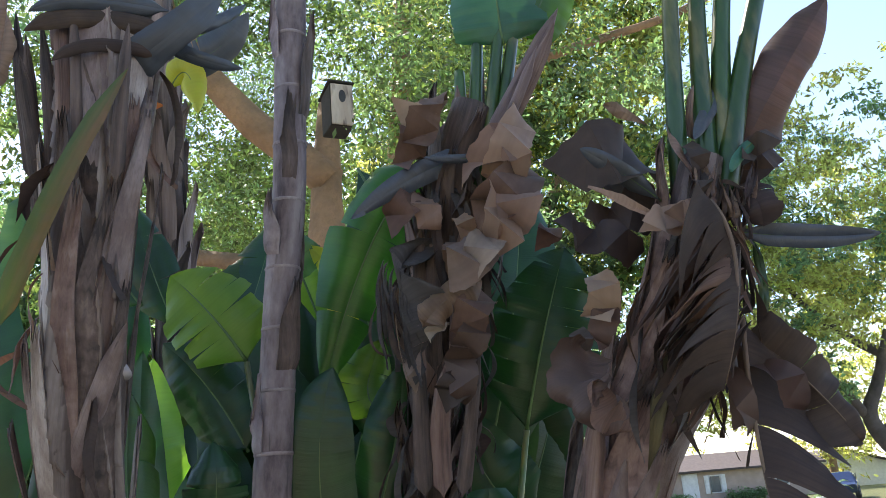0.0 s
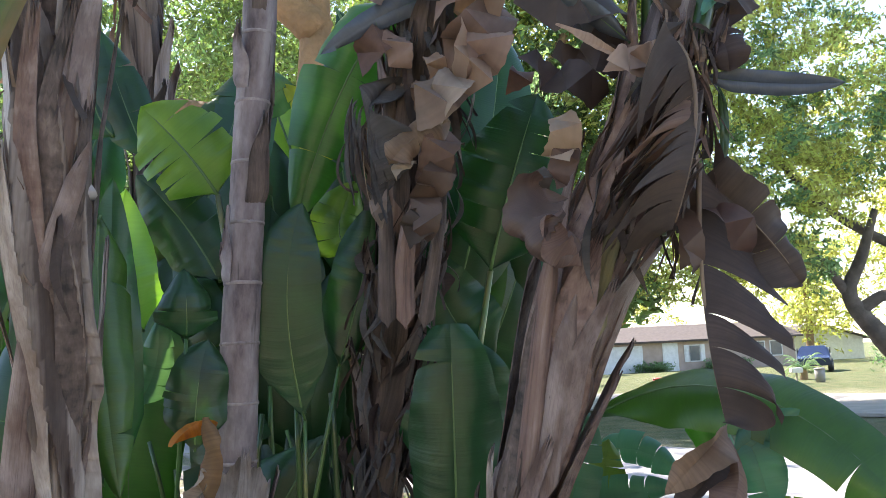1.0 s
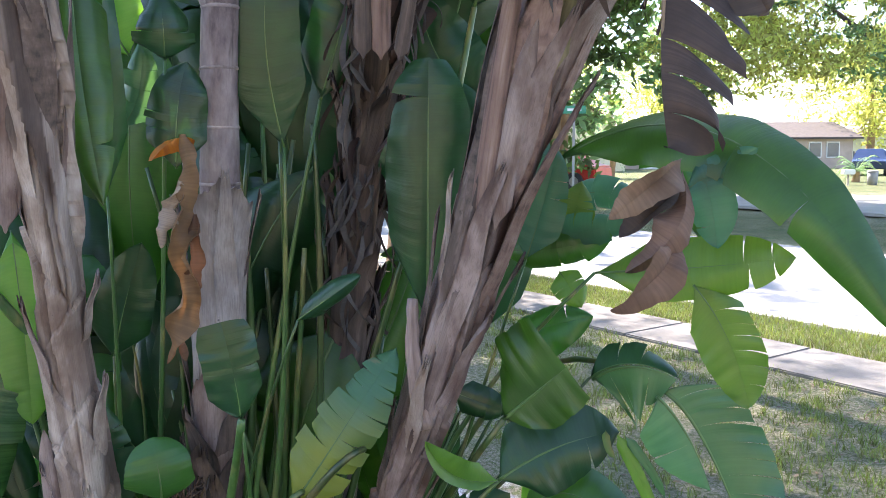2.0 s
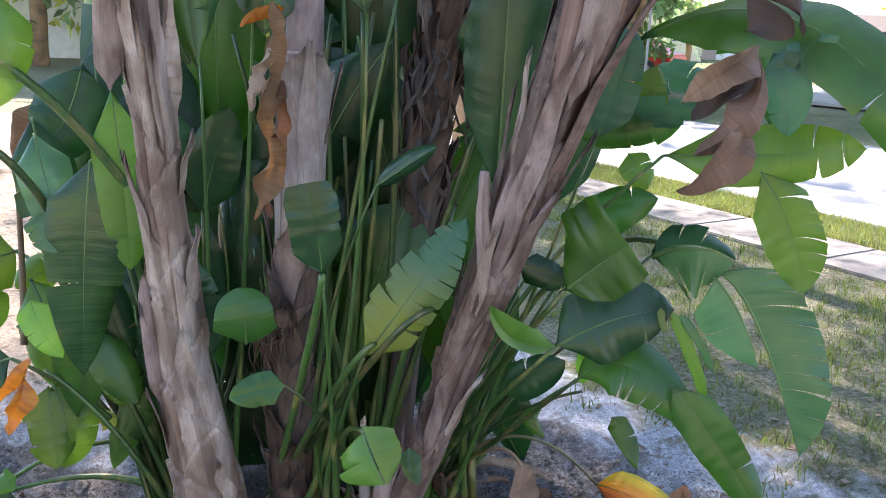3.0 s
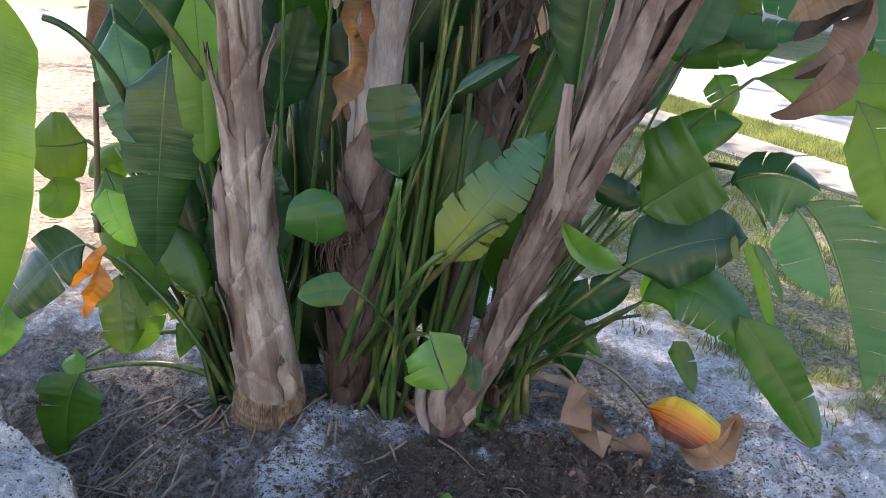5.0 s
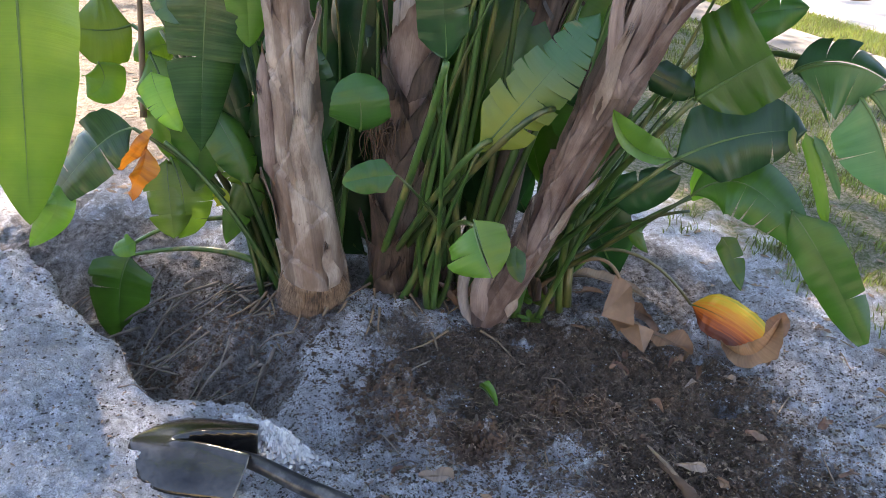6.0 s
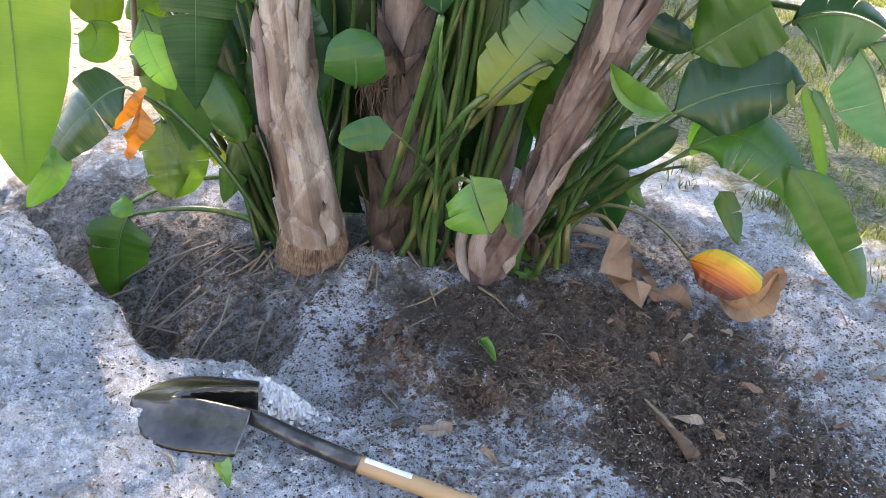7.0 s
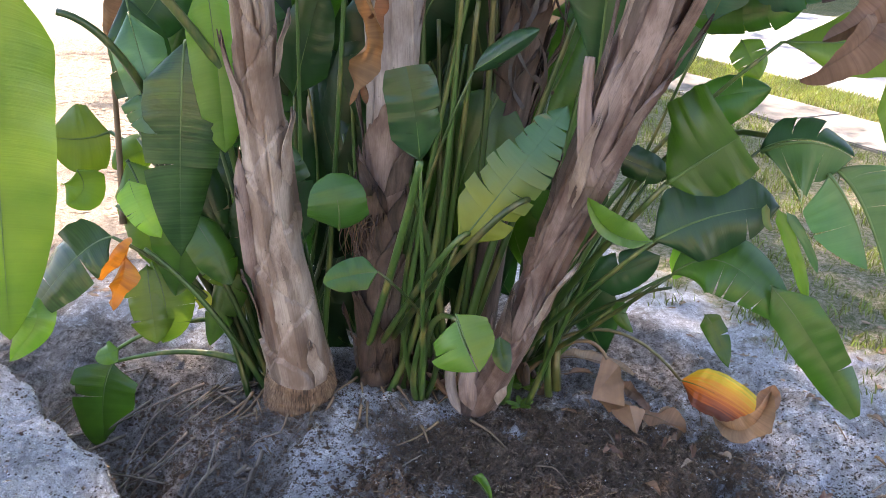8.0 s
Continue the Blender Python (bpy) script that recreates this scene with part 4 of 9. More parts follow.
sucker_far_right = thing("bird_of_paradise_shoot", (0.2, 2.0, 0.0), "arching shoots with large split green leaves and one dead leaf", "plant", GROUP)
sucker_left = thing("bird_of_paradise_shoot", (-0.68, 1.98, 0.0), "leaning shoots with bright green and orange withered leaves", "plant", GROUP)
sucker_back = thing("bird_of_paradise_shoot", (-0.2, 2.1, 0.0), "dense upright shoots with broad dark green leaves", "plant", GROUP)

wrap = np.random.default_rng(52)
A = wrapped_trunk(tree_left, [(-0.545, 1.91, -0.06), (-0.54, 1.90, 0.04), (-0.52, 1.86, 0.175), (-0.55, 1.80, 0.537), (-0.54, 1.70, 1.007), (-0.51, 1.60, 1.30), (-0.494, 1.55, 1.53), (-0.48, 1.47, 1.76), (-0.46, 1.42, 1.96), (-0.438, 1.40, 2.19), (-0.426, 1.40, 2.55)],
                  [0.094, 0.086, 0.072, 0.056, 0.049, 0.048, 0.052, 0.060, 0.064, 0.066, 0.066], "bark_papery",
                  [(0.20 + 0.125 * k + wrap.uniform(-0.03, 0.03), -1.57 + (-1) ** k * wrap.uniform(0.3, 1.3), (-1) ** k * wrap.uniform(0.04, 0.10), wrap.uniform(0.005, 0.008), wrap.uniform(0.04, 0.10), wrap.uniform(1.0, 2.2)) for k in range(10)],
                  [(-2.7 + 0.9 * (k % 4) + wrap.uniform(-0.3, 0.3), 0.15 + 0.17 * k, 0.15 + 0.17 * k + wrap.uniform(0.3, 0.55), wrap.uniform(-1.0, 1.0), wrap.uniform(0.009, 0.014), wrap.uniform(0.3, 0.7)) for k in range(8)]
                  + [(-3.0 + 0.5 * k, 1.20 + wrap.uniform(0, 0.4), 2.7, wrap.uniform(-1.3, -0.9), wrap.uniform(0.016, 0.026), wrap.uniform(0.35, 0.6)) for k in range(7)], 4, n=520, upper=1.50)
B = trunk(tree_ringed, [(-0.35, 2.05, -0.05), (-0.316, 2.00, 0.61), (-0.29, 1.98, 0.92), (-0.272, 1.95, 1.19), (-0.234, 1.86, 1.61), (-0.189, 1.80, 2.1), (-0.16, 1.76, 2.3), (-0.133, 1.72, 2.9)],
          [0.06, 0.055, 0.052, 0.048, 0.042, 0.038, 0.037, 0.036], "cane", rings=0, wobble=0.008, n=180)
C = trunk(tree_mid, [(-0.08, 2.25, -0.05), (0.016, 2.15, 1.06), (0.09, 2.07, 1.54), (0.139, 1.98, 1.867), (0.175, 1.89, 2.15), (0.212, 1.82, 2.35), (0.27, 1.80, 2.5)],
          [0.055, 0.05, 0.05, 0.045, 0.05, 0.055, 0.045], "sheath_dark")
D = wrapped_trunk(tree_right, [(-0.05, 1.98, -0.06), (-0.012, 1.95, 0.08), (0.082, 1.86, 0.333), (0.151, 1.80, 0.592), (0.237, 1.74, 0.867), (0.328, 1.70, 1.156), (0.377, 1.67, 1.33), (0.444, 1.63, 1.549), (0.510, 1.59, 1.731), (0.578, 1.54, 1.886), (0.626, 1.50, 2.035), (0.678, 1.48, 2.2)],
                  [0.056, 0.050, 0.047, 0.046, 0.049, 0.056, 0.062, 0.068, 0.073, 0.068, 0.052, 0.035], "bark_mauve",
                  [(0.16 + 0.2 * k + wrap.uniform(-0.03, 0.03), -1.57 + (-1) ** k * wrap.uniform(0.2, 1.2), (-1) ** k * wrap.uniform(0.06, 0.16), wrap.uniform(0.005, 0.008), wrap.uniform(0.05, 0.1), wrap.uniform(0.9, 1.8)) for k in range(7)],
                  [(-3.0 + (0.62 * k) % 3.0 + wrap.uniform(-0.15, 0.15), 0.05 + 0.12 * k, 0.05 + 0.12 * k + wrap.uniform(0.5, 0.9), wrap.uniform(-0.9, 0.3), wrap.uniform(0.009, 0.017), wrap.uniform(0.25, 0.5)) for k in range(16)], 5, n=480, upper=1.25)
E = trunk(tree_back, [(-0.62, 2.7, -0.05), (-0.64, 2.62, 1.6), (-0.653, 2.60, 2.34), (-0.660, 2.55, 2.61), (-0.667, 2.50, 2.89), (-0.69, 2.5, 3.3)], [0.06, 0.055, 0.055, 0.055, 0.05, 0.05], "sheath_dark")

for path, plant, mats, count, s_lo, size, lift in (
        (A, tree_left, ("bark_mauve", "sheath_rust", "sheath_dark", "sheath_dark"), 9, 0.55, 0.22, 0.012),
        (C, tree_mid, ("sheath_dark", "sheath_dark", "sheath_dark", "sheath_dark", "sheath_rust"), 70, 0.30, 0.12, 0.035),
        (D, tree_right, ("bark_mauve", "sheath_dark", "sheath_rust", "sheath_dark", "sheath_rust"), 14, 0.55, 0.2, 0.022),
        (E, tree_back, ("sheath_dark", "sheath"), 24, 0.45, 0.12, 0.03)):
    for k in range(count):
        s0 = s_lo + (0.92 - s_lo) * k / count * (0.5 if s_lo < 0.1 and path is A else 1.0)
        sheath(plant, path, s0, min(1.0, s0 + size * RNG.uniform(0.6, 1.1)), 2.4 * k + RNG.uniform(-0.4, 0.4), RNG.uniform(0.3, 0.8), mats[k % len(mats)], lift * RNG.uniform(0.3, 1.5), 0.002 + 0.007 * (k % 3) / 3)
# loose torn edges low on the two front stems
for k in range(7):
    s0 = 0.08 + 0.055 * k
    sheath(tree_left, A, s0, s0 + 0.06 + 0.02 * (k % 3), -1.57 + (-1) ** k * (1.0 + 0.35 * math.sin(2.3 * k)), 0.16 + 0.1 * (k % 3), ("bark_papery", "bark_mauve")[k % 2], 0.014, 0.002)
for k in range(9):
    s0 = 0.10 + 0.052 * k
    sheath(tree_right, D, s0, s0 + 0.10, -2.7 + 0.8 * (k % 4), RNG.uniform(0.12, 0.3), ("bark_mauve", "sheath_dark", "bark_papery")[k % 3], 0.012, 0.003)
for k in range(13):
    s0 = 0.50 + 0.034 * k
    sheath(tree_left, A, s0, s0 + wrap.uniform(0.14, 0.24), -2.75 + (k * 0.83) % 2.4, wrap.uniform(0.2, 0.42), ("bark_mauve", "bark_papery", "sheath_dark", "bark_mauve", "sheath_rust")[k % 5], wrap.uniform(0.010, 0.030), 0.012)
for k in range(8):
    s0 = 0.42 + 0.045 * k
    sheath(tree_right, D, s0, s0 + wrap.uniform(0.14, 0.22), -2.7 + (k * 0.9) % 2.3, wrap.uniform(0.16, 0.32), ("sheath_dark", "bark_mauve", "sheath_rust")[k % 3], wrap.uniform(0.008, 0.02), 0.010)
# worn fibrous foot of the left stem
fp = A[0][:46]
fr = A[1][:46] * (1.13 + 0.02 * np.sin(np.linspace(0, 55, 46))) * np.interp(np.arange(46), (0, 28, 44, 45), (1.06, 1.03, 0.94, 0.85))
v, f = tube_mesh(fp, fr, 72, wobble=0.012)
obj("foot", v, f, "bark_base", tree_left, "fibrous tan-brown stem foot", uvs=tube_uv(fp, fr, 72))
# torn sheath on the ringed stem, and the broken stub on the leaning one
sheath(tree_ringed, B, 0.16, 0.315, -1.9, 1.9, "bark_mauve", 0.006, 0.004, blunt=True)
# low wrap in the dark sheath material, which doubles as shade on the stem foot
sheath(tree_ringed, B, 0.02, 0.20, -1.7, 2.2, "sheath_dark", 0.006, 0.006, blunt=True)
sheath(tree_ringed, B, 0.24, 0.47, -1.75, 1.7, "bark_grey", 0.016, 0.010, blunt=True)
sheath(tree_ringed, B, 0.30, 0.485, -0.9, 0.45, "bark_grey", 0.028, 0.016)
sheath(tree_ringed, B, 0.27, 0.45, -2.6, 0.4, "bark_grey", 0.026, 0.014)
sheath(tree_ringed, B, 0.34, 0.46, 0.4, 0.7, "bark_mauve", 0.022, 0.010)
p_ = bez((0.232, 1.70, 0.82), (0.208, 1.68, 0.96), (0.207, 1.675, 1.105), np.linspace(0, 1, 14))
v, f = tube_mesh(p_, np.linspace(0.022, 0.011, 14), 12, wobble=0.10, flat=0.6)
obj("stub", v, f, "sheath", tree_right, "torn dry leaf stub", uvs=tube_uv(p_, [0.018], 12))
for k, s_ in enumerate((0.60, 0.66, 0.70, 0.745, 0.80, 0.85, 0.90)):
    sheath(tree_ringed, B, s_, s_ + 0.045 + 0.02 * (k % 3), -2.4 + 1.3 * (k % 3) + 0.4 * math.sin(k), 0.42 + 0.2 * (k % 2), "sheath_dark" if k % 3 else "cane", 0.004, 0.0015, blunt=k % 2 == 0)
# raised leaf scars round the ringed stem
for k, s_ in enumerate(np.linspace(0.06, 0.97, 21)):
    i_ = int(s_ * 179)
    c_, r_ = B[0][i_], B[1][i_]
    tilt = np.array([0.02 * math.sin(k * 2.1), 0.02 * math.cos(k * 1.7), 1.0])
    p_ = np.array([c_ + tilt * z_ for z_ in (-0.004, -0.002, 0.0, 0.002, 0.004)])
    v, f = tube_mesh(p_, r_ * np.array([1.0, 1.025, 1.04, 1.025, 1.0]) + 0.0006, 24, cap=False)
    obj("leaf_scar", v, f, "cane_ring", tree_ringed, uvs=tube_uv(p_, [r_], 24))

def shreds(plant, path, s0, s1, count, mats, rng, wide=(0.010, 0.034)):
    """Thin torn strips of dead leaf hanging from the stem."""
    p, r = path
    for k in range(count):
        i = int((s0 + (s1 - s0) * rng.random()) * (len(p) - 1))
        a = rng.uniform(-3.6, 0.5)
        d = np.array([math.cos(a), math.sin(a), 0.0])
        b = p[i] + d * (r[i] + 0.008)
        l = rng.uniform(0.08, 0.26)
        m = b + d * rng.uniform(0.015, 0.05) + np.array([rng.normal() * 0.015, 0, -l * 0.45])
        e = b + d * rng.uniform(0.0, 0.05) + np.array([rng.normal() * 0.03, 0, -l])
        leaf(plant, b, m, e, rng.uniform(*wide), d + np.array([0, 0, 0.2]), mats[k % len(mats)], droop=rng.uniform(0.2, 0.8), crumple=rng.uniform(0.003, 0.009), name="shred")


shr = np.random.default_rng(77)
shreds(tree_mid, C, 0.45, 0.98, 60, ("dead_grey", "dead_dark", "dead_grey", "dead_dark"), shr)
shreds(tree_mid, C, 0.4, 0.95, 70, ("dead_grey", "dead_dark"), shr, (0.003, 0.008))
shreds(tree_right, D, 0.85, 0.98, 34, ("dead_dark", "dead", "dead_grey"), shr, (0.003, 0.008))
shreds(tree_right, D, 0.84, 0.99, 30, ("dead_dark", "dead", "dead_grey", "dead_dark"), shr)
shreds(tree_back, E, 0.55, 0.95, 20, ("dead_dark", "dead"), shr)
shreds(tree_left, A, 0.70, 0.98, 12, ("dead_dark", "dead"), shr)
# green stalks of the crowns
for a, b in (((0.60, 1.5, 1.75), (0.700, 1.5, 2.75)), ((0.687, 1.5, 2.1), (0.762, 1.5, 2.75)), ((0.719, 1.5, 2.15), (0.83, 1.5, 2.75)), ((0.70, 1.48, 2.1), (0.935, 1.5, 2.75))):
    m = np.add(a, b) / 2 + np.array([-0.012, 0, 0])
    stalk(tree_right, a, m, b, 0.024, 0.016)
for a, b in (((0.284, 1.80, 2.3), (0.365, 1.8, 2.75)), ((0.26, 1.82, 2.3), (0.31, 1.82, 2.75)), ((0.304, 1.80, 2.3), (0.405, 1.8, 2.75)), ((0.238, 1.82, 2.3), (0.251, 1.82, 2.6))):
    stalk(tree_mid, a, np.add(a, b) / 2, b, 0.020, 0.013)

leaf(sucker_mid, (-0.359, 1.720, 0.645), (-0.353, 1.700, 0.712), (-0.378, 1.720, 0.787), 0.152, (0.29, -0.90, 0.33), "green", fold=.1, shape="round")
leaf(sucker_mid, (-0.244, 1.660, 0.571), (-0.307, 1.640, 0.563), (-0.370, 1.620, 0.545), 0.081, (0.27, -0.87, 0.40), "green", stalk=(-.19, 1.96, .02))
leaf(sucker_mid, (-0.120, 1.520, 0.895), (-0.127, 1.500, 0.990), (-0.148, 1.500, 1.092), 0.113, (0.22, -0.95, 0.23), "deep", cut=.25, stalk=(-.19, 1.96, .02), tears=(.55,), side=1)
leaf(sucker_mid, (-0.056, 1.660, 0.656), (0.055, 1.660, 0.822), (0.170, 1.700, 0.996), 0.154, (0.11, -0.9, 0.4), "mixed", tears=(.28,.38,.48,.57,.66,.74,.82,.9), droop=.35, fold=.2, stalk=(-.19, 1.96, .02), n1=(-.3,-.8,.5))
leaf(sucker_right, (0.389, 1.750, 0.680), (0.292, 1.700, 0.712), (0.230, 1.660, 0.804), 0.088, (-0.02, -0.94, 0.33), "light", fold=.6, only=1, whole=True)
leaf(sucker_right, (0.389, 1.752, 0.680), (0.292, 1.702, 0.712), (0.230, 1.662, 0.804), 0.05, (-0.02, -0.80, 0.55), "light", fold=.6, only=-1, whole=True)
leaf(sucker_right, (0.392, 1.780, 0.668), (0.529, 1.800, 0.740), (0.677, 1.840, 0.762), 0.193, (-0.13, -0.9, 0.42), "deep", droop=.2, fold=.12, stalk=(0.06, 2.14, .05), tears=(.7,), side=1)
leaf(sucker_right, (0.402, 1.740, 0.824), (0.467, 1.700, 0.895), (0.527, 1.660, 0.962), 0.290, (-0.12, -0.97, 0.2), "green", only=-1, cut=.5, droop=.06, fold=.04, stalk=(0.08, 2.16, .05))
leaf(sucker_right, (0.402, 1.740, 0.824), (0.467, 1.700, 0.895), (0.527, 1.660, 0.962), 0.168, (-0.12, -0.9, 0.35), "green", only=1, cut=.45, droop=.1, fold=.12)
leaf(sucker_right, (0.599, 1.800, 0.902), (0.680, 1.750, 0.948), (0.770, 1.700, 0.928), 0.120, (-0.1, -0.75, 0.65), "deep", only=-1, tears=(.35,.6), droop=.35, fold=.1, stalk=(0.10, 2.12, .05))
leaf(sucker_right, (0.604, 1.795, 0.899), (0.680, 1.745, 0.941), (0.767, 1.695, 0.926), 0.279, (-0.2, -0.97, 0.1), "blue", only=1, tears=(.2,.45,.7), droop=.05, fold=-.05, point=.3)
leaf(sucker_right, (0.729, 1.710, 0.885), (0.792, 1.690, 0.802), (0.838, 1.670, 0.689), 0.192, (-0.25, -0.93, 0.25), "blue", only=1, droop=.1, fold=.1, tears=(.55,))
leaf(sucker_right, (0.745, 1.720, 0.894), (0.835, 1.680, 0.775), (0.938, 1.620, 0.503), 0.243, (-0.29, -0.90, 0.32), "blue", only=-1, tears=(.16,.28,.38,.47,.55,.63,.7,.77,.84,.91), droop=.2, sag=.35)
leaf(sucker_right, (0.454, 1.850, 0.557), (0.578, 1.800, 0.622), (0.734, 1.760, 0.484), 0.165, (-0.1, -0.72, 0.7), "green", tears=(.45,.58,.7,.82), side=1, droop=.3, fold=.15, stalk=(0.04, 2.14, .05))
leaf(sucker_right, (0.549, 1.850, 0.461), (0.581, 1.840, 0.421), (0.619, 1.800, 0.345), 0.058, (-0.14, -0.89, 0.43), "green", droop=.4)
leaf(sucker_right, (0.672, 1.770, 0.592), (0.775, 1.710, 0.482), (0.884, 1.660, 0.331), 0.118, (-0.35, -0.9, 0.3), "green", droop=.3, fold=.2, cut=.04, tears=(.7,), side=-1)
leaf(sucker_front, (-0.025, 1.500, 0.548), (-0.002, 1.470, 0.507), (0.033, 1.450, 0.453), 0.178, (0.11, -0.88, 0.46), "light", only=1, droop=.35, fold=.1, tears=(.5,), stalk=(-.19, 1.96, .02), seed=821)
leaf(sucker_front, (-0.027, 1.495, 0.566), (0.002, 1.465, 0.517), (0.036, 1.445, 0.456), 0.125, (-0.05, -0.88, 0.46), "bright", only=-1, droop=.3, fold=.1, whole=True, seed=822)
leaf(sucker_front, (0.060, 1.620, 0.456), (0.069, 1.600, 0.422), (0.089, 1.580, 0.383), 0.048, (0.07, -0.88, 0.47), "green")
leaf(sucker_left, (-1.107, 1.860, 0.096), (-1.130, 1.820, -0.008), (-1.130, 1.800, -0.186), 0.185, (0.4, -0.8, 0.45), "green", droop=.25, stalk=(-.62, 1.95, .03))
leaf(sucker_left, (-1.091, 1.870, 0.138), (-1.117, 1.850, 0.130), (-1.155, 1.840, 0.113), 0.071, (0.4, -0.6, 0.7), "light", droop=.3)
leaf(sucker_left, (-0.764, 1.800, 1.065), (-0.777, 1.760, 0.829), (-0.815, 1.780, 0.498), 0.191, (0.44, -0.86, 0.24), "striped", droop=.3, tears=(.6,), stalk=(-.66, 1.98, .03))
leaf(sucker_left, (-0.935, 1.850, 1.118), (-0.876, 1.800, 0.979), (-0.843, 1.800, 0.830), 0.140, (0.48, -0.86, 0.17), "blue", droop=.5, n1=(.3,-.7,.6))
leaf(sucker_left, (-0.788, 1.880, 1.061), (-0.722, 1.860, 0.930), (-0.700, 1.860, 0.783), 0.110, (0.41, -0.89, 0.19), "light", droop=.3, whole=True)
leaf(sucker_left, (-1.303, 2.300, 0.677), (-1.377, 2.250, 0.660), (-1.456, 2.200, 0.674), 0.229, (0.53, -0.81, 0.24), "light", droop=.5, stalk=(-.8, 2.1, .03), whole=True)
leaf(sucker_left, (-1.016, 2.100, 0.684), (-1.068, 2.050, 0.694), (-1.121, 2.000, 0.653), 0.124, (0.48, -0.84, 0.25), "light", droop=.7, whole=True)
leaf(sucker_left, (-1.373, 2.200, 0.571), (-1.360, 2.200, 0.507), (-1.391, 2.150, 0.470), 0.139, (0.53, -0.80, 0.29), "light", droop=.4, whole=True)
leaf(sucker_left, (-1.140, 1.620, 1.268), (-1.154, 1.580, 0.830), (-1.184, 1.550, 0.322), 0.273, (0.59, -0.77, 0.24), "light", droop=.12, fold=.1, whole=True, stalk=(-1.75, 1.9, .05))
leaf(sucker_left, (-0.989, 1.750, 0.551), (-1.082, 1.700, 0.491), (-1.225, 1.660, 0.303), 0.164, (0.25, -0.62, 0.75), "striped", droop=.15, fold=.15, tears=(.45,.75), stalk=(-.72, 1.95, .03))
leaf(sucker_left, (-0.800, 1.820, 0.615), (-0.730, 1.800, 0.519), (-0.685, 1.800, 0.424), 0.125, (0.40, -0.84, 0.36), "green", droop=.5)
leaf(sucker_left, (-0.958, 1.850, 0.434), (-0.940, 1.820, 0.328), (-0.924, 1.800, 0.212), 0.143, (0.46, -0.79, 0.41), "light", droop=.5, tears=(.4,.7))
leaf(sucker_left, (-0.953, 1.800, 0.697), (-0.919, 1.780, 0.630), (-0.867, 1.780, 0.548), 0.086, (0.48, -0.82, 0.31), "bright", droop=.2)
leaf(sucker_left, (-0.853, 1.900, 0.311), (-0.817, 1.880, 0.326), (-0.785, 1.860, 0.314), 0.057, (0.41, -0.81, 0.41), "yellow")
leaf(sucker_left, (-0.878, 1.660, 0.579), (-0.920, 1.640, 0.534), (-0.966, 1.620, 0.489), 0.064, (0.49, -0.79, 0.36), "orange", droop=1.2, crumple=.01, seed=355)
leaf(sucker_left, (-0.900, 1.660, 0.553), (-0.908, 1.640, 0.490), (-0.943, 1.620, 0.430), 0.069, (0.49, -0.79, 0.38), "orange", droop=1.0, crumple=.01, seed=356)
leaf(sucker_left, (-1.214, 1.660, 0.370), (-1.171, 1.640, 0.336), (-1.240, 1.600, 0.226), 0.100, (0.55, -0.72, 0.41), "light")
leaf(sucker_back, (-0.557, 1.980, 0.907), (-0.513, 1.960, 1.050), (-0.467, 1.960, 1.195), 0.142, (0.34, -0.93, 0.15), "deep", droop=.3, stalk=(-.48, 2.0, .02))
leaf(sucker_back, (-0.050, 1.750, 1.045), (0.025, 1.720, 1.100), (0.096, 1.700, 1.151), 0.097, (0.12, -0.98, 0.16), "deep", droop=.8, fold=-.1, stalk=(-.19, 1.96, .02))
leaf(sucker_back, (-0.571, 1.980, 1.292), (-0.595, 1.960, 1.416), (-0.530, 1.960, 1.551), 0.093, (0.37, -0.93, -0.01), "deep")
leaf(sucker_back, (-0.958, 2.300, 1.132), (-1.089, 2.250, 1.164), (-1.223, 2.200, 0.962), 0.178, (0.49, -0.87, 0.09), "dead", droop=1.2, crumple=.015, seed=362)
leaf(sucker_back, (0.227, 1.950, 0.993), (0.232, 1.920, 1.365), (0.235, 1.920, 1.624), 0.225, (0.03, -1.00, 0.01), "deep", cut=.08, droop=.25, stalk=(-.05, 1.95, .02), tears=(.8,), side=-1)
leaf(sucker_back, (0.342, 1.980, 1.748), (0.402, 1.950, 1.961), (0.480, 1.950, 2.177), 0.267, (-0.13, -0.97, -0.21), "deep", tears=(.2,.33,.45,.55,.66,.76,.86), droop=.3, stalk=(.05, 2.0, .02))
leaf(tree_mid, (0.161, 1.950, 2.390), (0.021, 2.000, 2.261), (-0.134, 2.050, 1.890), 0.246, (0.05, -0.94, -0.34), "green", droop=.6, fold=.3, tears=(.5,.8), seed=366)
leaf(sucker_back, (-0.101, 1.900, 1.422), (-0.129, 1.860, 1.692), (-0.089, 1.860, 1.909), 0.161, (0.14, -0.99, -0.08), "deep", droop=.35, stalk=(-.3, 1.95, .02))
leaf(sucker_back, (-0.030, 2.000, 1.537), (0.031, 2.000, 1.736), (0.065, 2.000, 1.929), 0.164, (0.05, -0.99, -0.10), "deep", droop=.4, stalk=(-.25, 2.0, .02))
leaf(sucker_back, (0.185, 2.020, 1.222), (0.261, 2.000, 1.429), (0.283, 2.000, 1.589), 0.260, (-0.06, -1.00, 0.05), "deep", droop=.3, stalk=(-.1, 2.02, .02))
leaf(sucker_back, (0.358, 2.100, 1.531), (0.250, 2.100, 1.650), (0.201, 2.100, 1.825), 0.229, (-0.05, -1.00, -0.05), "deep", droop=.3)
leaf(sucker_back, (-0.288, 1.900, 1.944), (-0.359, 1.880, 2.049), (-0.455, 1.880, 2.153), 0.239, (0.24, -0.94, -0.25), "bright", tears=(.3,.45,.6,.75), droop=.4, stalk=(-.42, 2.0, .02))
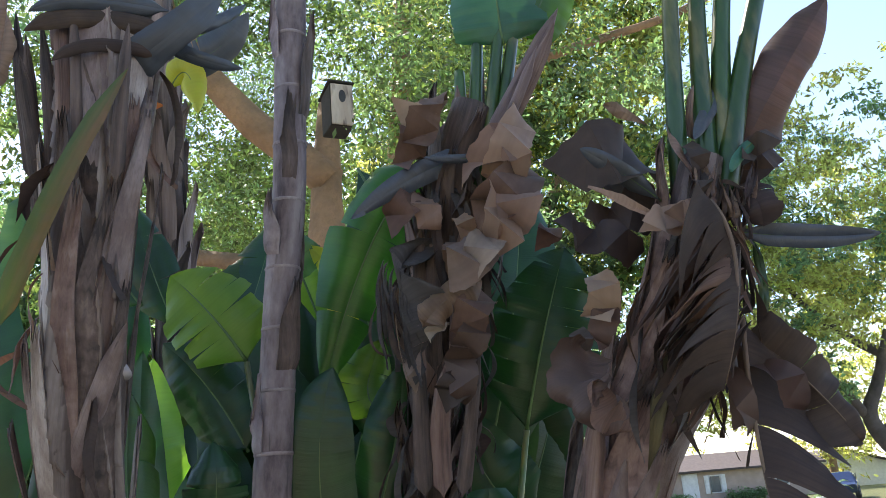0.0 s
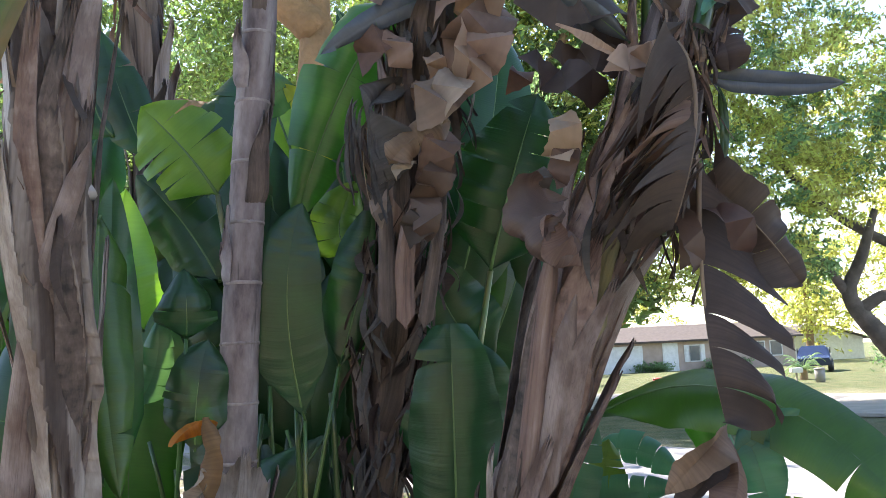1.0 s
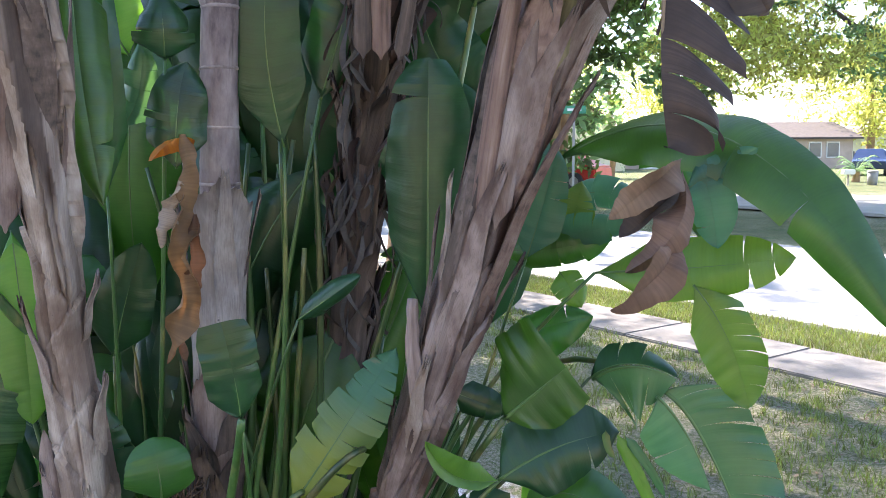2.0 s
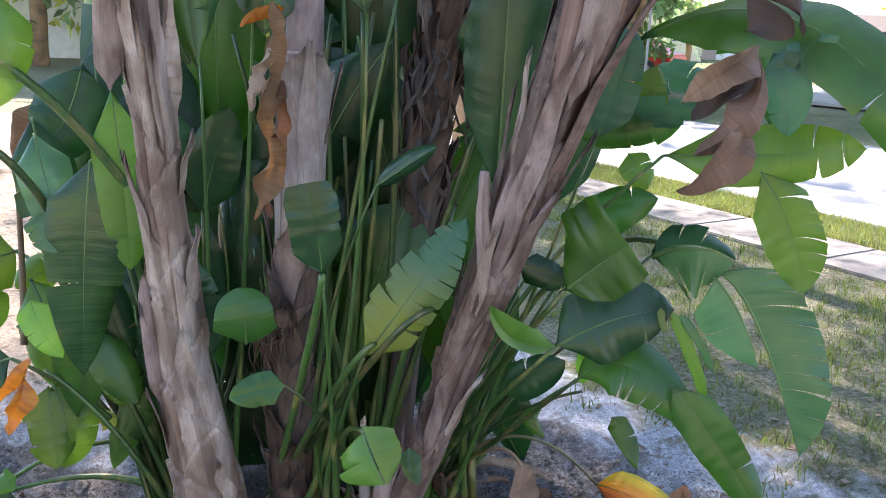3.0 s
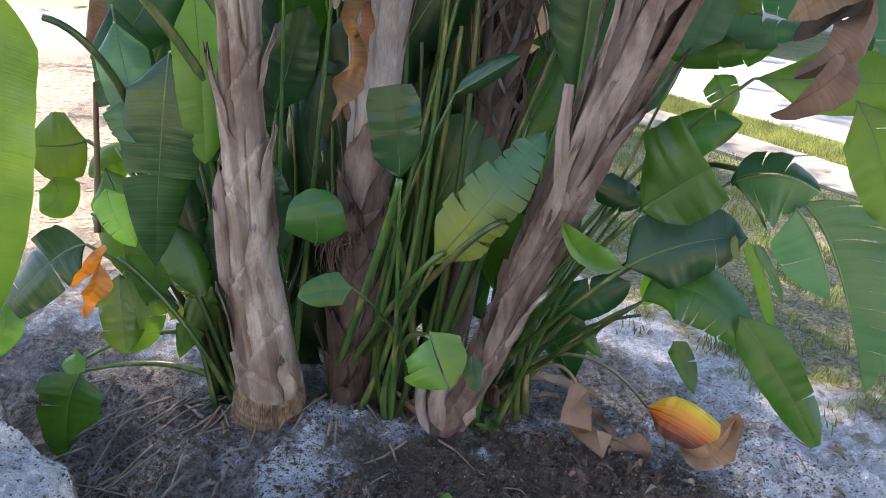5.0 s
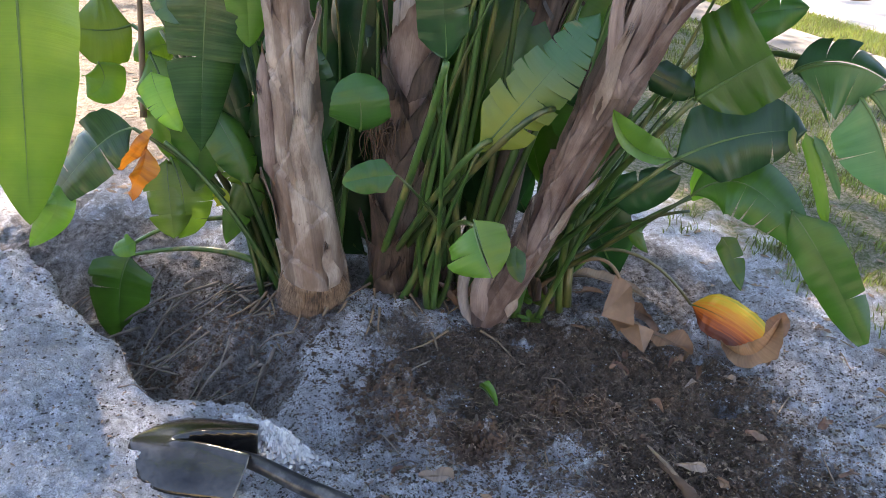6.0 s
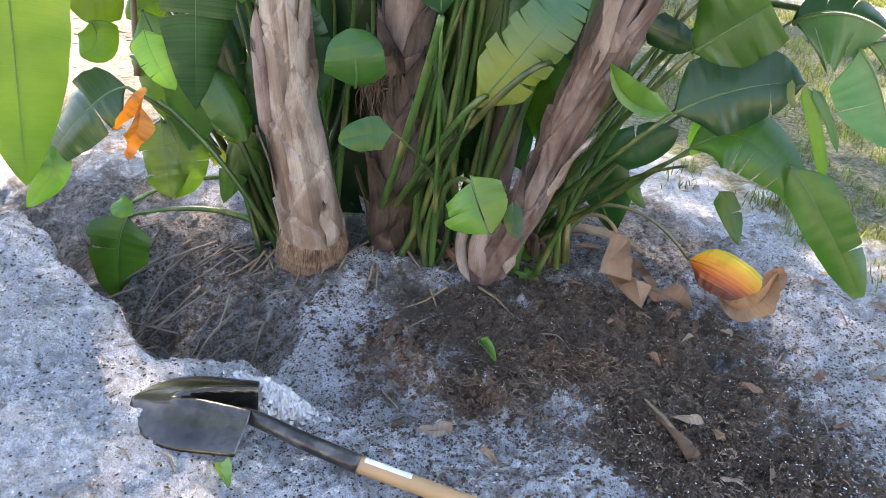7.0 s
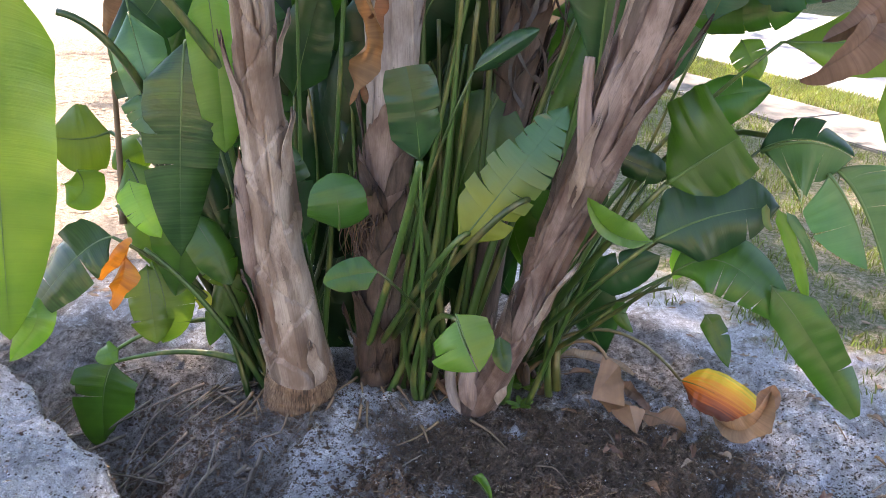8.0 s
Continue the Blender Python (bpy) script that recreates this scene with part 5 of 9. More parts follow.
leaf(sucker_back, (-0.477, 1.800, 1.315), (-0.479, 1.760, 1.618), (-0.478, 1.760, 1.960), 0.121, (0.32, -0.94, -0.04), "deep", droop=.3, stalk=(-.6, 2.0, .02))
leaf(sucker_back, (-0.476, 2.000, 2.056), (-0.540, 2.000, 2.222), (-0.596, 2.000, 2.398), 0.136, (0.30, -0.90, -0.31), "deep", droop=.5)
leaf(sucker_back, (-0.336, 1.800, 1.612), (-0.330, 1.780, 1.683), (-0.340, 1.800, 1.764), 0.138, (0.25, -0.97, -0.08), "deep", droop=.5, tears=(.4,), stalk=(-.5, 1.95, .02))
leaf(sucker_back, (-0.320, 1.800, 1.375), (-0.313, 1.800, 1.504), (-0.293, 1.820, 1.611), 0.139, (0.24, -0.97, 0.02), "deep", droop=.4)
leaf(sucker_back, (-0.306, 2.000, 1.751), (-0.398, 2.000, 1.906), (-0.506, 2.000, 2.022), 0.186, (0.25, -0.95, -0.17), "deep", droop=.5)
leaf(sucker_back, (-0.108, 2.100, 2.044), (-0.077, 2.100, 2.148), (-0.161, 2.100, 2.272), 0.105, (0.10, -0.96, -0.27), "yellow", droop=.4)
leaf(sucker_back, (-0.474, 1.900, 1.472), (-0.425, 1.880, 1.557), (-0.418, 1.880, 1.669), 0.093, (0.28, -0.96, -0.01), "blue", tears=(.3,.5,.7), droop=.5)
leaf(sucker_back, (-0.003, 2.150, 1.841), (-0.030, 2.150, 1.902), (0.018, 2.150, 2.020), 0.164, (0.07, -0.98, -0.16), "light", tears=(.3,.5,.7), droop=.5)
leaf(sucker_back, (-0.132, 2.100, 2.271), (-0.191, 2.100, 2.242), (-0.250, 2.100, 2.184), 0.122, (0.14, -0.94, -0.31), "blue", droop=.6)
leaf(sucker_far_right, (0.523, 1.900, 1.380), (0.831, 1.620, 1.433), (1.094, 1.400, 1.059), 0.183, (-0.31, -0.95, 0.1), "green", droop=.3, fold=.05, n0=(0,-.5,.85), n1=(-.35,-.9,.4), stalk=(.2, 2.0, .1), tears=(.52, .74), side=1, seed=103)
leaf(sucker_far_right, (0.606, 1.800, 1.141), (0.819, 1.720, 1.164), (0.979, 1.620, 1.197), 0.142, (-0.27, -0.95, 0.13), "light", droop=.25, fold=.1, tears=(.72,.86), n0=(0,-.8,.6), stalk=(.18, 2.0, .08))
leaf(sucker_far_right, (0.797, 1.700, 1.129), (0.868, 1.680, 1.013), (0.908, 1.660, 0.873), 0.128, (-0.31, -0.93, 0.21), "light", droop=.15, tears=(.25,.36,.47,.58,.7,.82), side=-1, sag=.3)
leaf(sucker_far_right, (0.755, 1.620, 1.334), (0.814, 1.600, 1.373), (0.879, 1.580, 1.415), 0.065, (-0.30, -0.96, 0.02), "teal", droop=.5)
leaf(sucker_far_right, (0.782, 1.620, 1.379), (0.798, 1.600, 1.307), (0.814, 1.600, 1.218), 0.099, (-0.29, -0.96, 0.06), "teal", droop=.3)
leaf(sucker_far_right, (0.457, 1.860, 1.163), (0.495, 1.840, 1.294), (0.523, 1.840, 1.417), 0.109, (-0.10, -0.99, 0.06), "teal", droop=.3, stalk=(.12, 1.98, .05))
leaf(sucker_far_right, (0.544, 2.000, 1.130), (0.578, 2.000, 1.228), (0.604, 2.000, 1.338), 0.112, (-0.13, -0.99, 0.09), "light", tears=(.3,.4,.5,.6,.7,.8), droop=.3)
leaf(sucker_far_right, (0.576, 2.100, 1.292), (0.682, 2.050, 1.301), (0.770, 2.000, 1.241), 0.101, (-0.18, -0.98, 0.05), "teal", tears=(.3,.5,.7), droop=.6)
leaf(sucker_far_right, (0.396, 1.950, 1.179), (0.532, 1.900, 1.184), (0.662, 1.860, 1.227), 0.107, (-0.12, -0.99, 0.11), "green", droop=.5, tears=(.5,.7))
leaf(sucker_far_right, (0.421, 1.900, 0.969), (0.499, 1.880, 1.000), (0.614, 1.860, 1.031), 0.147, (-0.10, -0.97, 0.21), "green", droop=.5, n0=(0,-.6,.7))
leaf(sucker_far_right, (0.545, 1.950, 1.123), (0.570, 1.930, 1.085), (0.596, 1.920, 1.039), 0.082, (-0.13, -0.98, 0.16), "light", tears=(.4,.6))
leaf(sucker_far_right, (0.867, 1.900, 1.196), (0.809, 1.950, 1.379), (0.740, 2.000, 1.365), 0.097, (-0.24, -0.97, 0.02), "green", droop=.6)
leaf(sucker_far_right, (0.734, 1.560, 1.398), (0.660, 1.520, 1.344), (0.584, 1.500, 1.285), 0.087, (-0.22, -0.97, 0.04), "dead", fold=.3, droop=.2, crumple=.004, seed=393)
leaf(sucker_far_right, (0.730, 1.560, 1.375), (0.714, 1.520, 1.270), (0.612, 1.500, 1.183), 0.099, (-0.25, -0.96, 0.09), "dead", fold=-.2, droop=.3, crumple=.005, seed=394)
leaf(sucker_far_right, (0.714, 1.550, 1.246), (0.677, 1.510, 1.181), (0.585, 1.500, 1.115), 0.098, (-0.23, -0.96, 0.14), "dead", fold=.2, droop=.3, crumple=.005, seed=395)
leaf(sucker_far_right, (0.731, 1.570, 1.342), (0.668, 1.550, 1.289), (0.613, 1.540, 1.247), 0.067, (-0.22, -0.97, 0.07), "dead_dark", fold=.3, droop=.6, crumple=.004, seed=396)
curled_leaf(tree_ringed, [(-0.279, 1.720, 1.450), (-0.264, 1.700, 1.353), (-0.279, 1.680, 1.236), (-0.263, 1.680, 1.116), (-0.317, 1.680, 0.964)], 0.058, 5, "dead_orange", 51, swing=1.0)
curled_leaf(tree_ringed, [(-0.278, 1.690, 1.353), (-0.302, 1.670, 1.261), (-0.316, 1.670, 1.213)], 0.040, 3, "dead_pale", 52, swing=1.0)
curled_leaf(tree_ringed, [(-0.252, 1.700, 1.282), (-0.247, 1.690, 1.175), (-0.290, 1.690, 1.066), (-0.283, 1.700, 0.965)], 0.036, 4, "dead_orange", 53, swing=0.9)
leaf(tree_ringed, (-0.258, 1.740, 1.441), (-0.297, 1.730, 1.442), (-0.344, 1.720, 1.394), 0.034, (0.32, -0.95, -0.02), "orange", droop=.9, crumple=.01, seed=398)
leaf(tree_right, (0.676, 1.440, 1.870), (0.648, 1.400, 1.632), (0.659, 1.380, 1.417), 0.306, (-0.34, -0.94, -0.06), "dead_dark", droop=.25, crumple=.005, tears=(.36,.56,.72,.86), only=-1, point=.3, sag=.45, fold=-.05, seed=399)
leaf(tree_right, (0.683, 1.460, 1.843), (0.761, 1.440, 1.762), (0.837, 1.420, 1.640), 0.130, (-0.39, -0.91, -0.14), "dead_dark", droop=.7, crumple=.012, tears=(.5,.75), seed=400)
folded_leaf(tree_right, [(0.697, 1.500, 1.887), (0.665, 1.465, 1.791), (0.631, 1.440, 1.681)], 0.037, 5, "dead_mauve", 201)
leaf(tree_right, (0.696, 1.450, 2.037), (0.816, 1.420, 2.009), (0.942, 1.400, 2.000), 0.047, (-0.44, -0.86, -0.24), "spathe", droop=.7, fold=.7, seed=402)
leaf(tree_right, (0.709, 1.500, 2.192), (0.752, 1.460, 2.196), (0.783, 1.440, 2.226), 0.039, (-0.39, -0.85, -0.34), "spathe", droop=.4, seed=403)
leaf(tree_right, (0.748, 1.500, 2.038), (0.752, 1.500, 1.948), (0.734, 1.500, 1.842), 0.018, (-0.40, -0.89, -0.20), "stem", seed=404)
leaf(tree_mid, (0.362, 1.800, 2.655), (0.356, 1.780, 2.753), (0.352, 1.780, 3.000), 0.246, (-0.13, -0.83, -0.54), "teal", droop=.5, seed=405)
leaf(tree_mid, (0.400, 1.800, 2.684), (0.469, 1.780, 2.762), (0.531, 1.780, 2.922), 0.175, (-0.18, -0.83, -0.53), "green", droop=.6, seed=406)
leaf(tree_mid, (0.278, 1.780, 2.368), (0.129, 1.740, 2.306), (-0.026, 1.720, 2.204), 0.058, (-0.03, -0.93, -0.37), "spathe", droop=.4, seed=407)
leaf(tree_mid, (0.093, 1.800, 2.155), (0.058, 1.740, 1.988), (0.083, 1.740, 1.831), 0.072, (0.01, -0.98, -0.21), "dead_grey", droop=1.4, crumple=.04, tears=(.2,.35,.5,.65,.8), seed=408)
leaf(tree_left, (-0.482, 1.700, 1.869), (-0.474, 1.680, 1.639), (-0.427, 1.660, 1.302), 0.139, (0.40, -0.91, -0.09), "green", droop=.5, seed=409)
leaf(tree_left, (-0.630, 1.400, 2.656), (-0.631, 1.400, 2.508), (-0.645, 1.400, 2.415), 0.073, (0.39, -0.78, -0.50), "dead_pale", droop=1, crumple=.01, seed=410)
leaf(tree_back, (-0.584, 2.300, 2.859), (-0.528, 2.280, 2.901), (-0.489, 2.260, 2.757), 0.127, (0.22, -0.85, -0.48), "yellow", droop=1, seed=411)
leaf(tree_back, (-0.600, 2.300, 2.803), (-0.659, 2.280, 2.742), (-0.676, 2.260, 2.661), 0.090, (0.28, -0.86, -0.43), "orange", droop=1, crumple=.01, seed=412)
leaf(tree_back, (-0.585, 2.300, 2.935), (-0.448, 2.300, 2.984), (-0.343, 2.300, 3.117), 0.129, (0.19, -0.84, -0.50), "spathe", droop=.7, seed=413)
leaf(sucker_back, (-0.559, 2.000, 2.120), (-0.609, 2.000, 2.224), (-0.585, 2.000, 2.355), 0.164, (0.31, -0.91, -0.28), "deep", droop=.5)
leaf(sucker_back, (-0.471, 1.950, 1.639), (-0.512, 1.920, 1.775), (-0.505, 1.920, 1.971), 0.164, (0.29, -0.95, -0.08), "bright", droop=.4)
leaf(sucker_right, (0.564, 2.160, 0.091), (0.648, 2.090, 0.104), (0.752, 2.030, 0.072), 0.128, (-0.17, -0.86, 0.48), "ember", cut=.32, droop=.25, fold=.2)
leaf(sucker_right, (0.713, 2.000, 0.061), (0.754, 1.980, 0.129), (0.776, 2.000, 0.192), 0.085, (-0.22, -0.85, 0.49), "dry_peach", droop=1.6, crumple=.015, seed=417)
stalk(sucker_left, (-0.885, 1.600, 1.324), (-0.770, 1.720, 1.179), (-0.640, 1.860, 0.905), 0.011, 0.013, "stem")
stalk(sucker_left, (-1.001, 1.660, 1.135), (-0.908, 1.720, 1.052), (-0.869, 1.850, 0.841), 0.009, 0.011, "stem")
stalk(sucker_left, (-1.047, 1.900, 0.526), (-1.064, 1.950, 0.724), (-1.055, 1.950, 0.932), 0.01, 0.007, "stem_dry")
stalk(sucker_left, (-1.104, 1.880, 0.127), (-0.957, 1.920, 0.205), (-0.764, 1.950, 0.241), 0.006, 0.008, "stem")
stalk(sucker_mid, (-0.382, 2.150, 0.030), (-0.049, 1.660, 0.633), (0.101, 1.660, 0.785), 0.01, 0.007, "stem")
stalk(sucker_mid, (-0.396, 2.122, 0.030), (-0.135, 1.700, 0.551), (-0.029, 1.660, 0.692), 0.01, 0.007, "stem")
stalk(sucker_mid, (-0.410, 2.093, 0.030), (-0.209, 1.700, 0.605), (-0.120, 1.520, 0.893), 0.012, 0.008, "stem")
leaf(sucker_left, (-0.873, 1.750, 0.937), (-0.856, 1.740, 0.898), (-0.825, 1.740, 0.842), 0.092, (0.49, -0.84, 0.22), "blue", tears=(.4,.6))
leaf(sucker_left, (-0.967, 1.900, 1.153), (-0.910, 1.860, 0.957), (-0.880, 1.850, 0.803), 0.169, (0.49, -0.85, 0.19), "deep", droop=.5, tears=(.4,.6))
leaf(sucker_left, (-0.710, 1.820, 1.239), (-0.683, 1.800, 0.981), (-0.678, 1.800, 0.791), 0.127, (0.42, -0.89, 0.19), "light", droop=.4, whole=True)
leaf(sucker_left, (-0.876, 1.650, 1.448), (-0.858, 1.620, 1.330), (-0.900, 1.600, 1.196), 0.156, (0.53, -0.85, 0.03), "light", droop=.4, tears=(.4,.7))
leaf(sucker_right, (0.291, 1.850, 0.854), (0.355, 1.850, 0.829), (0.419, 1.850, 0.811), 0.085, (-0.04, -0.96, 0.27), "deep", droop=.5)
leaf(sucker_right, (0.254, 1.950, 0.473), (0.342, 1.920, 0.526), (0.426, 1.900, 0.589), 0.115, (-0.04, -0.92, 0.39), "deep", droop=.6)
leaf(sucker_far_right, (0.437, 1.950, 1.170), (0.550, 1.900, 1.215), (0.709, 1.800, 1.250), 0.099, (-0.14, -0.99, 0.09), "teal", droop=.6, tears=(.3,.4,.5,.6,.7,.8))
leaf(tree_left, (-0.504, 1.418, 1.924), (-0.453, 1.386, 2.091), (-0.408, 1.355, 2.257), 0.055, (0.34, -0.89, -0.31), "sheath_rust", shape="strap", name="bark_papery", droop=.9, seed=429)
leaf(tree_left, (-0.507, 1.438, 1.812), (-0.526, 1.416, 1.925), (-0.530, 1.393, 2.046), 0.037, (0.38, -0.90, -0.20), "bark_mauve", shape="strap", name="bark_papery", droop=.9, seed=433)
leaf(tree_left, (-0.531, 1.386, 2.143), (-0.553, 1.360, 2.285), (-0.572, 1.336, 2.423), 0.040, (0.38, -0.83, -0.41), "sheath_dark", shape="strap", name="bark_papery", droop=.9, seed=437)
leaf(tree_left, (-0.444, 1.379, 2.198), (-0.458, 1.354, 2.334), (-0.466, 1.330, 2.472), 0.049, (0.33, -0.83, -0.45), "sheath_dark", shape="strap", name="bark_papery", droop=.9, seed=441)
leaf(tree_left, (-0.496, 1.336, 2.427), (-0.502, 1.328, 2.473), (-0.507, 1.320, 2.573), 0.043, (0.34, -0.79, -0.51), "sheath_rust", shape="strap", name="bark_papery", droop=.9, seed=445)
leaf(tree_left, (-0.561, 1.290, 1.901), (-0.469, 1.270, 2.132), (-0.364, 1.290, 2.358), 0.040, (0.37, -0.86, -0.35), "olive", shape="strap", name="sheath", droop=.5, seed=447)
leaf(tree_left, (-0.501, 1.420, 1.835), (-0.520, 1.400, 1.760), (-0.486, 1.400, 1.691), 0.027, (0.39, -0.92, -0.10), "dead_pale", droop=1.2, crumple=.006, seed=449)
stalk(tree_left, (-0.427, 1.450, 1.874), (-0.411, 1.430, 1.862), (-0.399, 1.420, 1.848), 0.016, 0.013, "sheath_grey")
leaf(tree_left, (-0.390, 1.360, 2.399), (-0.310, 1.340, 2.448), (-0.217, 1.380, 2.560), 0.079, (0.24, -0.82, -0.52), "spathe", droop=.5, fold=.2, shape="strap", seed=450)
leaf(tree_left, (-0.488, 1.360, 2.463), (-0.421, 1.340, 2.475), (-0.358, 1.360, 2.531), 0.068, (0.30, -0.80, -0.52), "spathe", droop=.6, shape="strap", seed=451)
leaf(tree_left, (-0.333, 1.420, 2.476), (-0.268, 1.440, 2.450), (-0.208, 1.500, 2.462), 0.035, (0.20, -0.85, -0.49), "spathe", droop=.8, shape="strap", seed=452)
leaf(tree_left, (-0.290, 1.420, 2.510), (-0.241, 1.440, 2.538), (-0.201, 1.500, 2.609), 0.031, (0.18, -0.83, -0.53), "spathe", droop=.8, shape="strap", seed=453)
leaf(tree_left, (-0.695, 1.700, 2.322), (-0.710, 1.680, 2.202), (-0.742, 1.660, 2.049), 0.079, (0.40, -0.86, -0.31), "blue", droop=.4, seed=454)
leaf(tree_mid, (0.271, 1.800, 2.347), (0.382, 1.760, 2.522), (0.496, 1.740, 2.713), 0.058, (-0.15, -0.88, -0.46), "sheath_mauve", shape="strap", name="sheath", droop=.9, seed=455)
leaf(tree_mid, (0.296, 1.780, 2.355), (0.395, 1.740, 2.501), (0.477, 1.720, 2.661), 0.046, (-0.16, -0.88, -0.45), "sheath_rust", shape="strap", name="sheath", droop=.9, seed=456)
leaf(tree_mid, (0.325, 1.760, 2.401), (0.361, 1.720, 2.454), (0.428, 1.710, 2.598), 0.035, (-0.14, -0.89, -0.44), "sheath_mauve", shape="strap", name="sheath", droop=.9, seed=457)
leaf(tree_mid, (0.229, 1.800, 2.369), (0.236, 1.790, 2.450), (0.240, 1.790, 2.552), 0.030, (-0.08, -0.90, -0.42), "sheath_rust", shape="strap", name="sheath", droop=.9, seed=458)
leaf(tree_mid, (0.279, 1.820, 2.374), (0.294, 1.820, 2.529), (0.307, 1.820, 2.671), 0.033, (-0.10, -0.89, -0.45), "sheath_dark", shape="strap", name="sheath", droop=.9, seed=459)
leaf(tree_mid, (0.093, 1.840, 1.615), (0.096, 1.820, 1.754), (0.102, 1.800, 1.952), 0.049, (-0.01, -1.00, -0.08), "sheath_dark", shape="strap", name="sheath", droop=.9, seed=460)
leaf(tree_mid, (0.133, 1.840, 1.612), (0.136, 1.820, 1.750), (0.163, 1.800, 1.898), 0.057, (-0.03, -1.00, -0.08), "sheath_rust", shape="strap", name="sheath", droop=.9, seed=461)
leaf(tree_mid, (0.172, 1.840, 1.609), (0.199, 1.820, 1.745), (0.237, 1.800, 1.942), 0.041, (-0.07, -0.99, -0.08), "sheath_dark", shape="strap", name="sheath", droop=.9, seed=462)
leaf(tree_mid, (0.137, 1.820, 1.871), (0.141, 1.800, 2.034), (0.170, 1.780, 2.236), 0.046, (-0.03, -0.97, -0.23), "sheath_dark", shape="strap", name="sheath", droop=.9, seed=463)
leaf(tree_mid, (0.186, 1.820, 1.867), (0.199, 1.800, 2.029), (0.221, 1.780, 2.196), 0.050, (-0.06, -0.97, -0.23), "sheath_rust", shape="strap", name="sheath", droop=.9, seed=464)
leaf(tree_mid, (0.119, 1.820, 1.955), (0.116, 1.800, 2.087), (0.129, 1.780, 2.203), 0.038, (-0.02, -0.97, -0.26), "sheath_dark", shape="strap", name="sheath", droop=.9, seed=465)
folded_leaf(tree_mid, [(0.381, 1.700, 2.378), (0.305, 1.670, 2.320), (0.225, 1.660, 2.261)], 0.095, 2, "dead_tan", 202)
folded_leaf(tree_mid, [(0.378, 1.700, 2.333), (0.331, 1.665, 2.220), (0.245, 1.660, 2.129)], 0.116, 2, "dead", 203)
folded_leaf(tree_mid, [(0.361, 1.680, 2.264), (0.326, 1.650, 2.179), (0.284, 1.640, 2.104)], 0.105, 2, "dead_tan", 204)
folded_leaf(tree_mid, [(0.298, 1.680, 2.123), (0.241, 1.650, 2.082), (0.181, 1.640, 2.039)], 0.102, 1, "dead_pale", 205)
folded_leaf(tree_mid, [(0.220, 1.720, 2.211), (0.223, 1.705, 2.163), (0.235, 1.700, 2.118)], 0.040, 3, "dead_tan", 206)
folded_leaf(tree_mid, [(0.189, 1.720, 2.144), (0.203, 1.690, 2.093), (0.211, 1.680, 2.048)], 0.067, 2, "dead", 207)
folded_leaf(tree_mid, [(0.205, 1.760, 2.514), (0.156, 1.730, 2.476), (0.104, 1.720, 2.435)], 0.095, 1, "dead_tan", 208)
folded_leaf(tree_mid, [(0.140, 1.780, 2.461), (0.117, 1.750, 2.386), (0.103, 1.740, 2.306)], 0.063, 3, "dead", 209)
folded_leaf(tree_mid, [(0.144, 1.780, 2.292), (0.105, 1.750, 2.242), (0.062, 1.740, 2.186)], 0.076, 2, "dead", 210)
folded_leaf(tree_mid, [(0.134, 1.770, 2.271), (0.143, 1.740, 2.220), (0.160, 1.730, 2.184)], 0.059, 2, "dead_tan", 211)
leaf(tree_mid, (0.247, 1.740, 2.053), (0.169, 1.700, 2.008), (0.110, 1.700, 1.948), 0.092, (-0.05, -0.97, -0.23), "dead", droop=1.0, tears=(.5,), crumple=.006, seed=476)
folded_leaf(tree_mid, [(0.255, 1.740, 2.044), (0.218, 1.710, 1.967), (0.175, 1.700, 1.896)], 0.076, 3, "dead", 212)
folded_leaf(tree_mid, [(0.160, 1.740, 1.977), (0.142, 1.710, 1.948), (0.127, 1.700, 1.923)], 0.037, 2, "dead_pale", 213)
folded_leaf(tree_mid, [(0.215, 1.760, 1.872), (0.180, 1.737, 1.826), (0.148, 1.730, 1.787)], 0.066, 2, "dead_dark", 214)
folded_leaf(tree_mid, [(0.045, 1.780, 2.070), (0.059, 1.765, 2.023), (0.091, 1.760, 1.962)], 0.050, 3, "dead_orange", 215)
folded_leaf(tree_mid, [(0.069, 1.780, 2.068), (0.084, 1.758, 1.951), (0.086, 1.750, 1.818)], 0.040, 5, "dead_pale", 216)
folded_leaf(tree_mid, [(0.441, 1.780, 2.180), (0.410, 1.765, 2.155), (0.382, 1.760, 2.134)], 0.061, 1, "dead", 217)
leaf(tree_mid, (0.050, 1.770, 2.117), (0.036, 1.740, 2.051), (0.042, 1.750, 1.948), 0.015, (0.02, -0.97, -0.25), "dead_grey", droop=.9, crumple=.004, seed=483)
leaf(tree_mid, (0.046, 1.767, 2.076), (0.030, 1.740, 2.012), (0.041, 1.750, 1.928), 0.015, (0.03, -0.97, -0.23), "dead_dark", droop=.9, crumple=.004, seed=484)
leaf(tree_mid, (0.099, 1.764, 2.047), (0.079, 1.740, 1.978), (0.107, 1.750, 1.850), 0.014, (-0.00, -0.98, -0.21), "dead_grey", droop=.9, crumple=.004, seed=485)
leaf(tree_mid, (0.033, 1.761, 2.069), (0.025, 1.740, 1.990), (0.030, 1.750, 1.898), 0.007, (0.03, -0.98, -0.22), "dead_dark", droop=.9, crumple=.004, seed=486)
leaf(tree_mid, (0.108, 1.758, 2.118), (0.088, 1.740, 2.029), (0.104, 1.750, 1.916), 0.008, (-0.01, -0.97, -0.24), "dead_grey", droop=.9, crumple=.004, seed=487)
leaf(tree_mid, (0.082, 1.755, 2.080), (0.062, 1.740, 2.012), (0.102, 1.750, 1.949), 0.006, (0.01, -0.97, -0.23), "dead_dark", droop=.9, crumple=.004, seed=488)
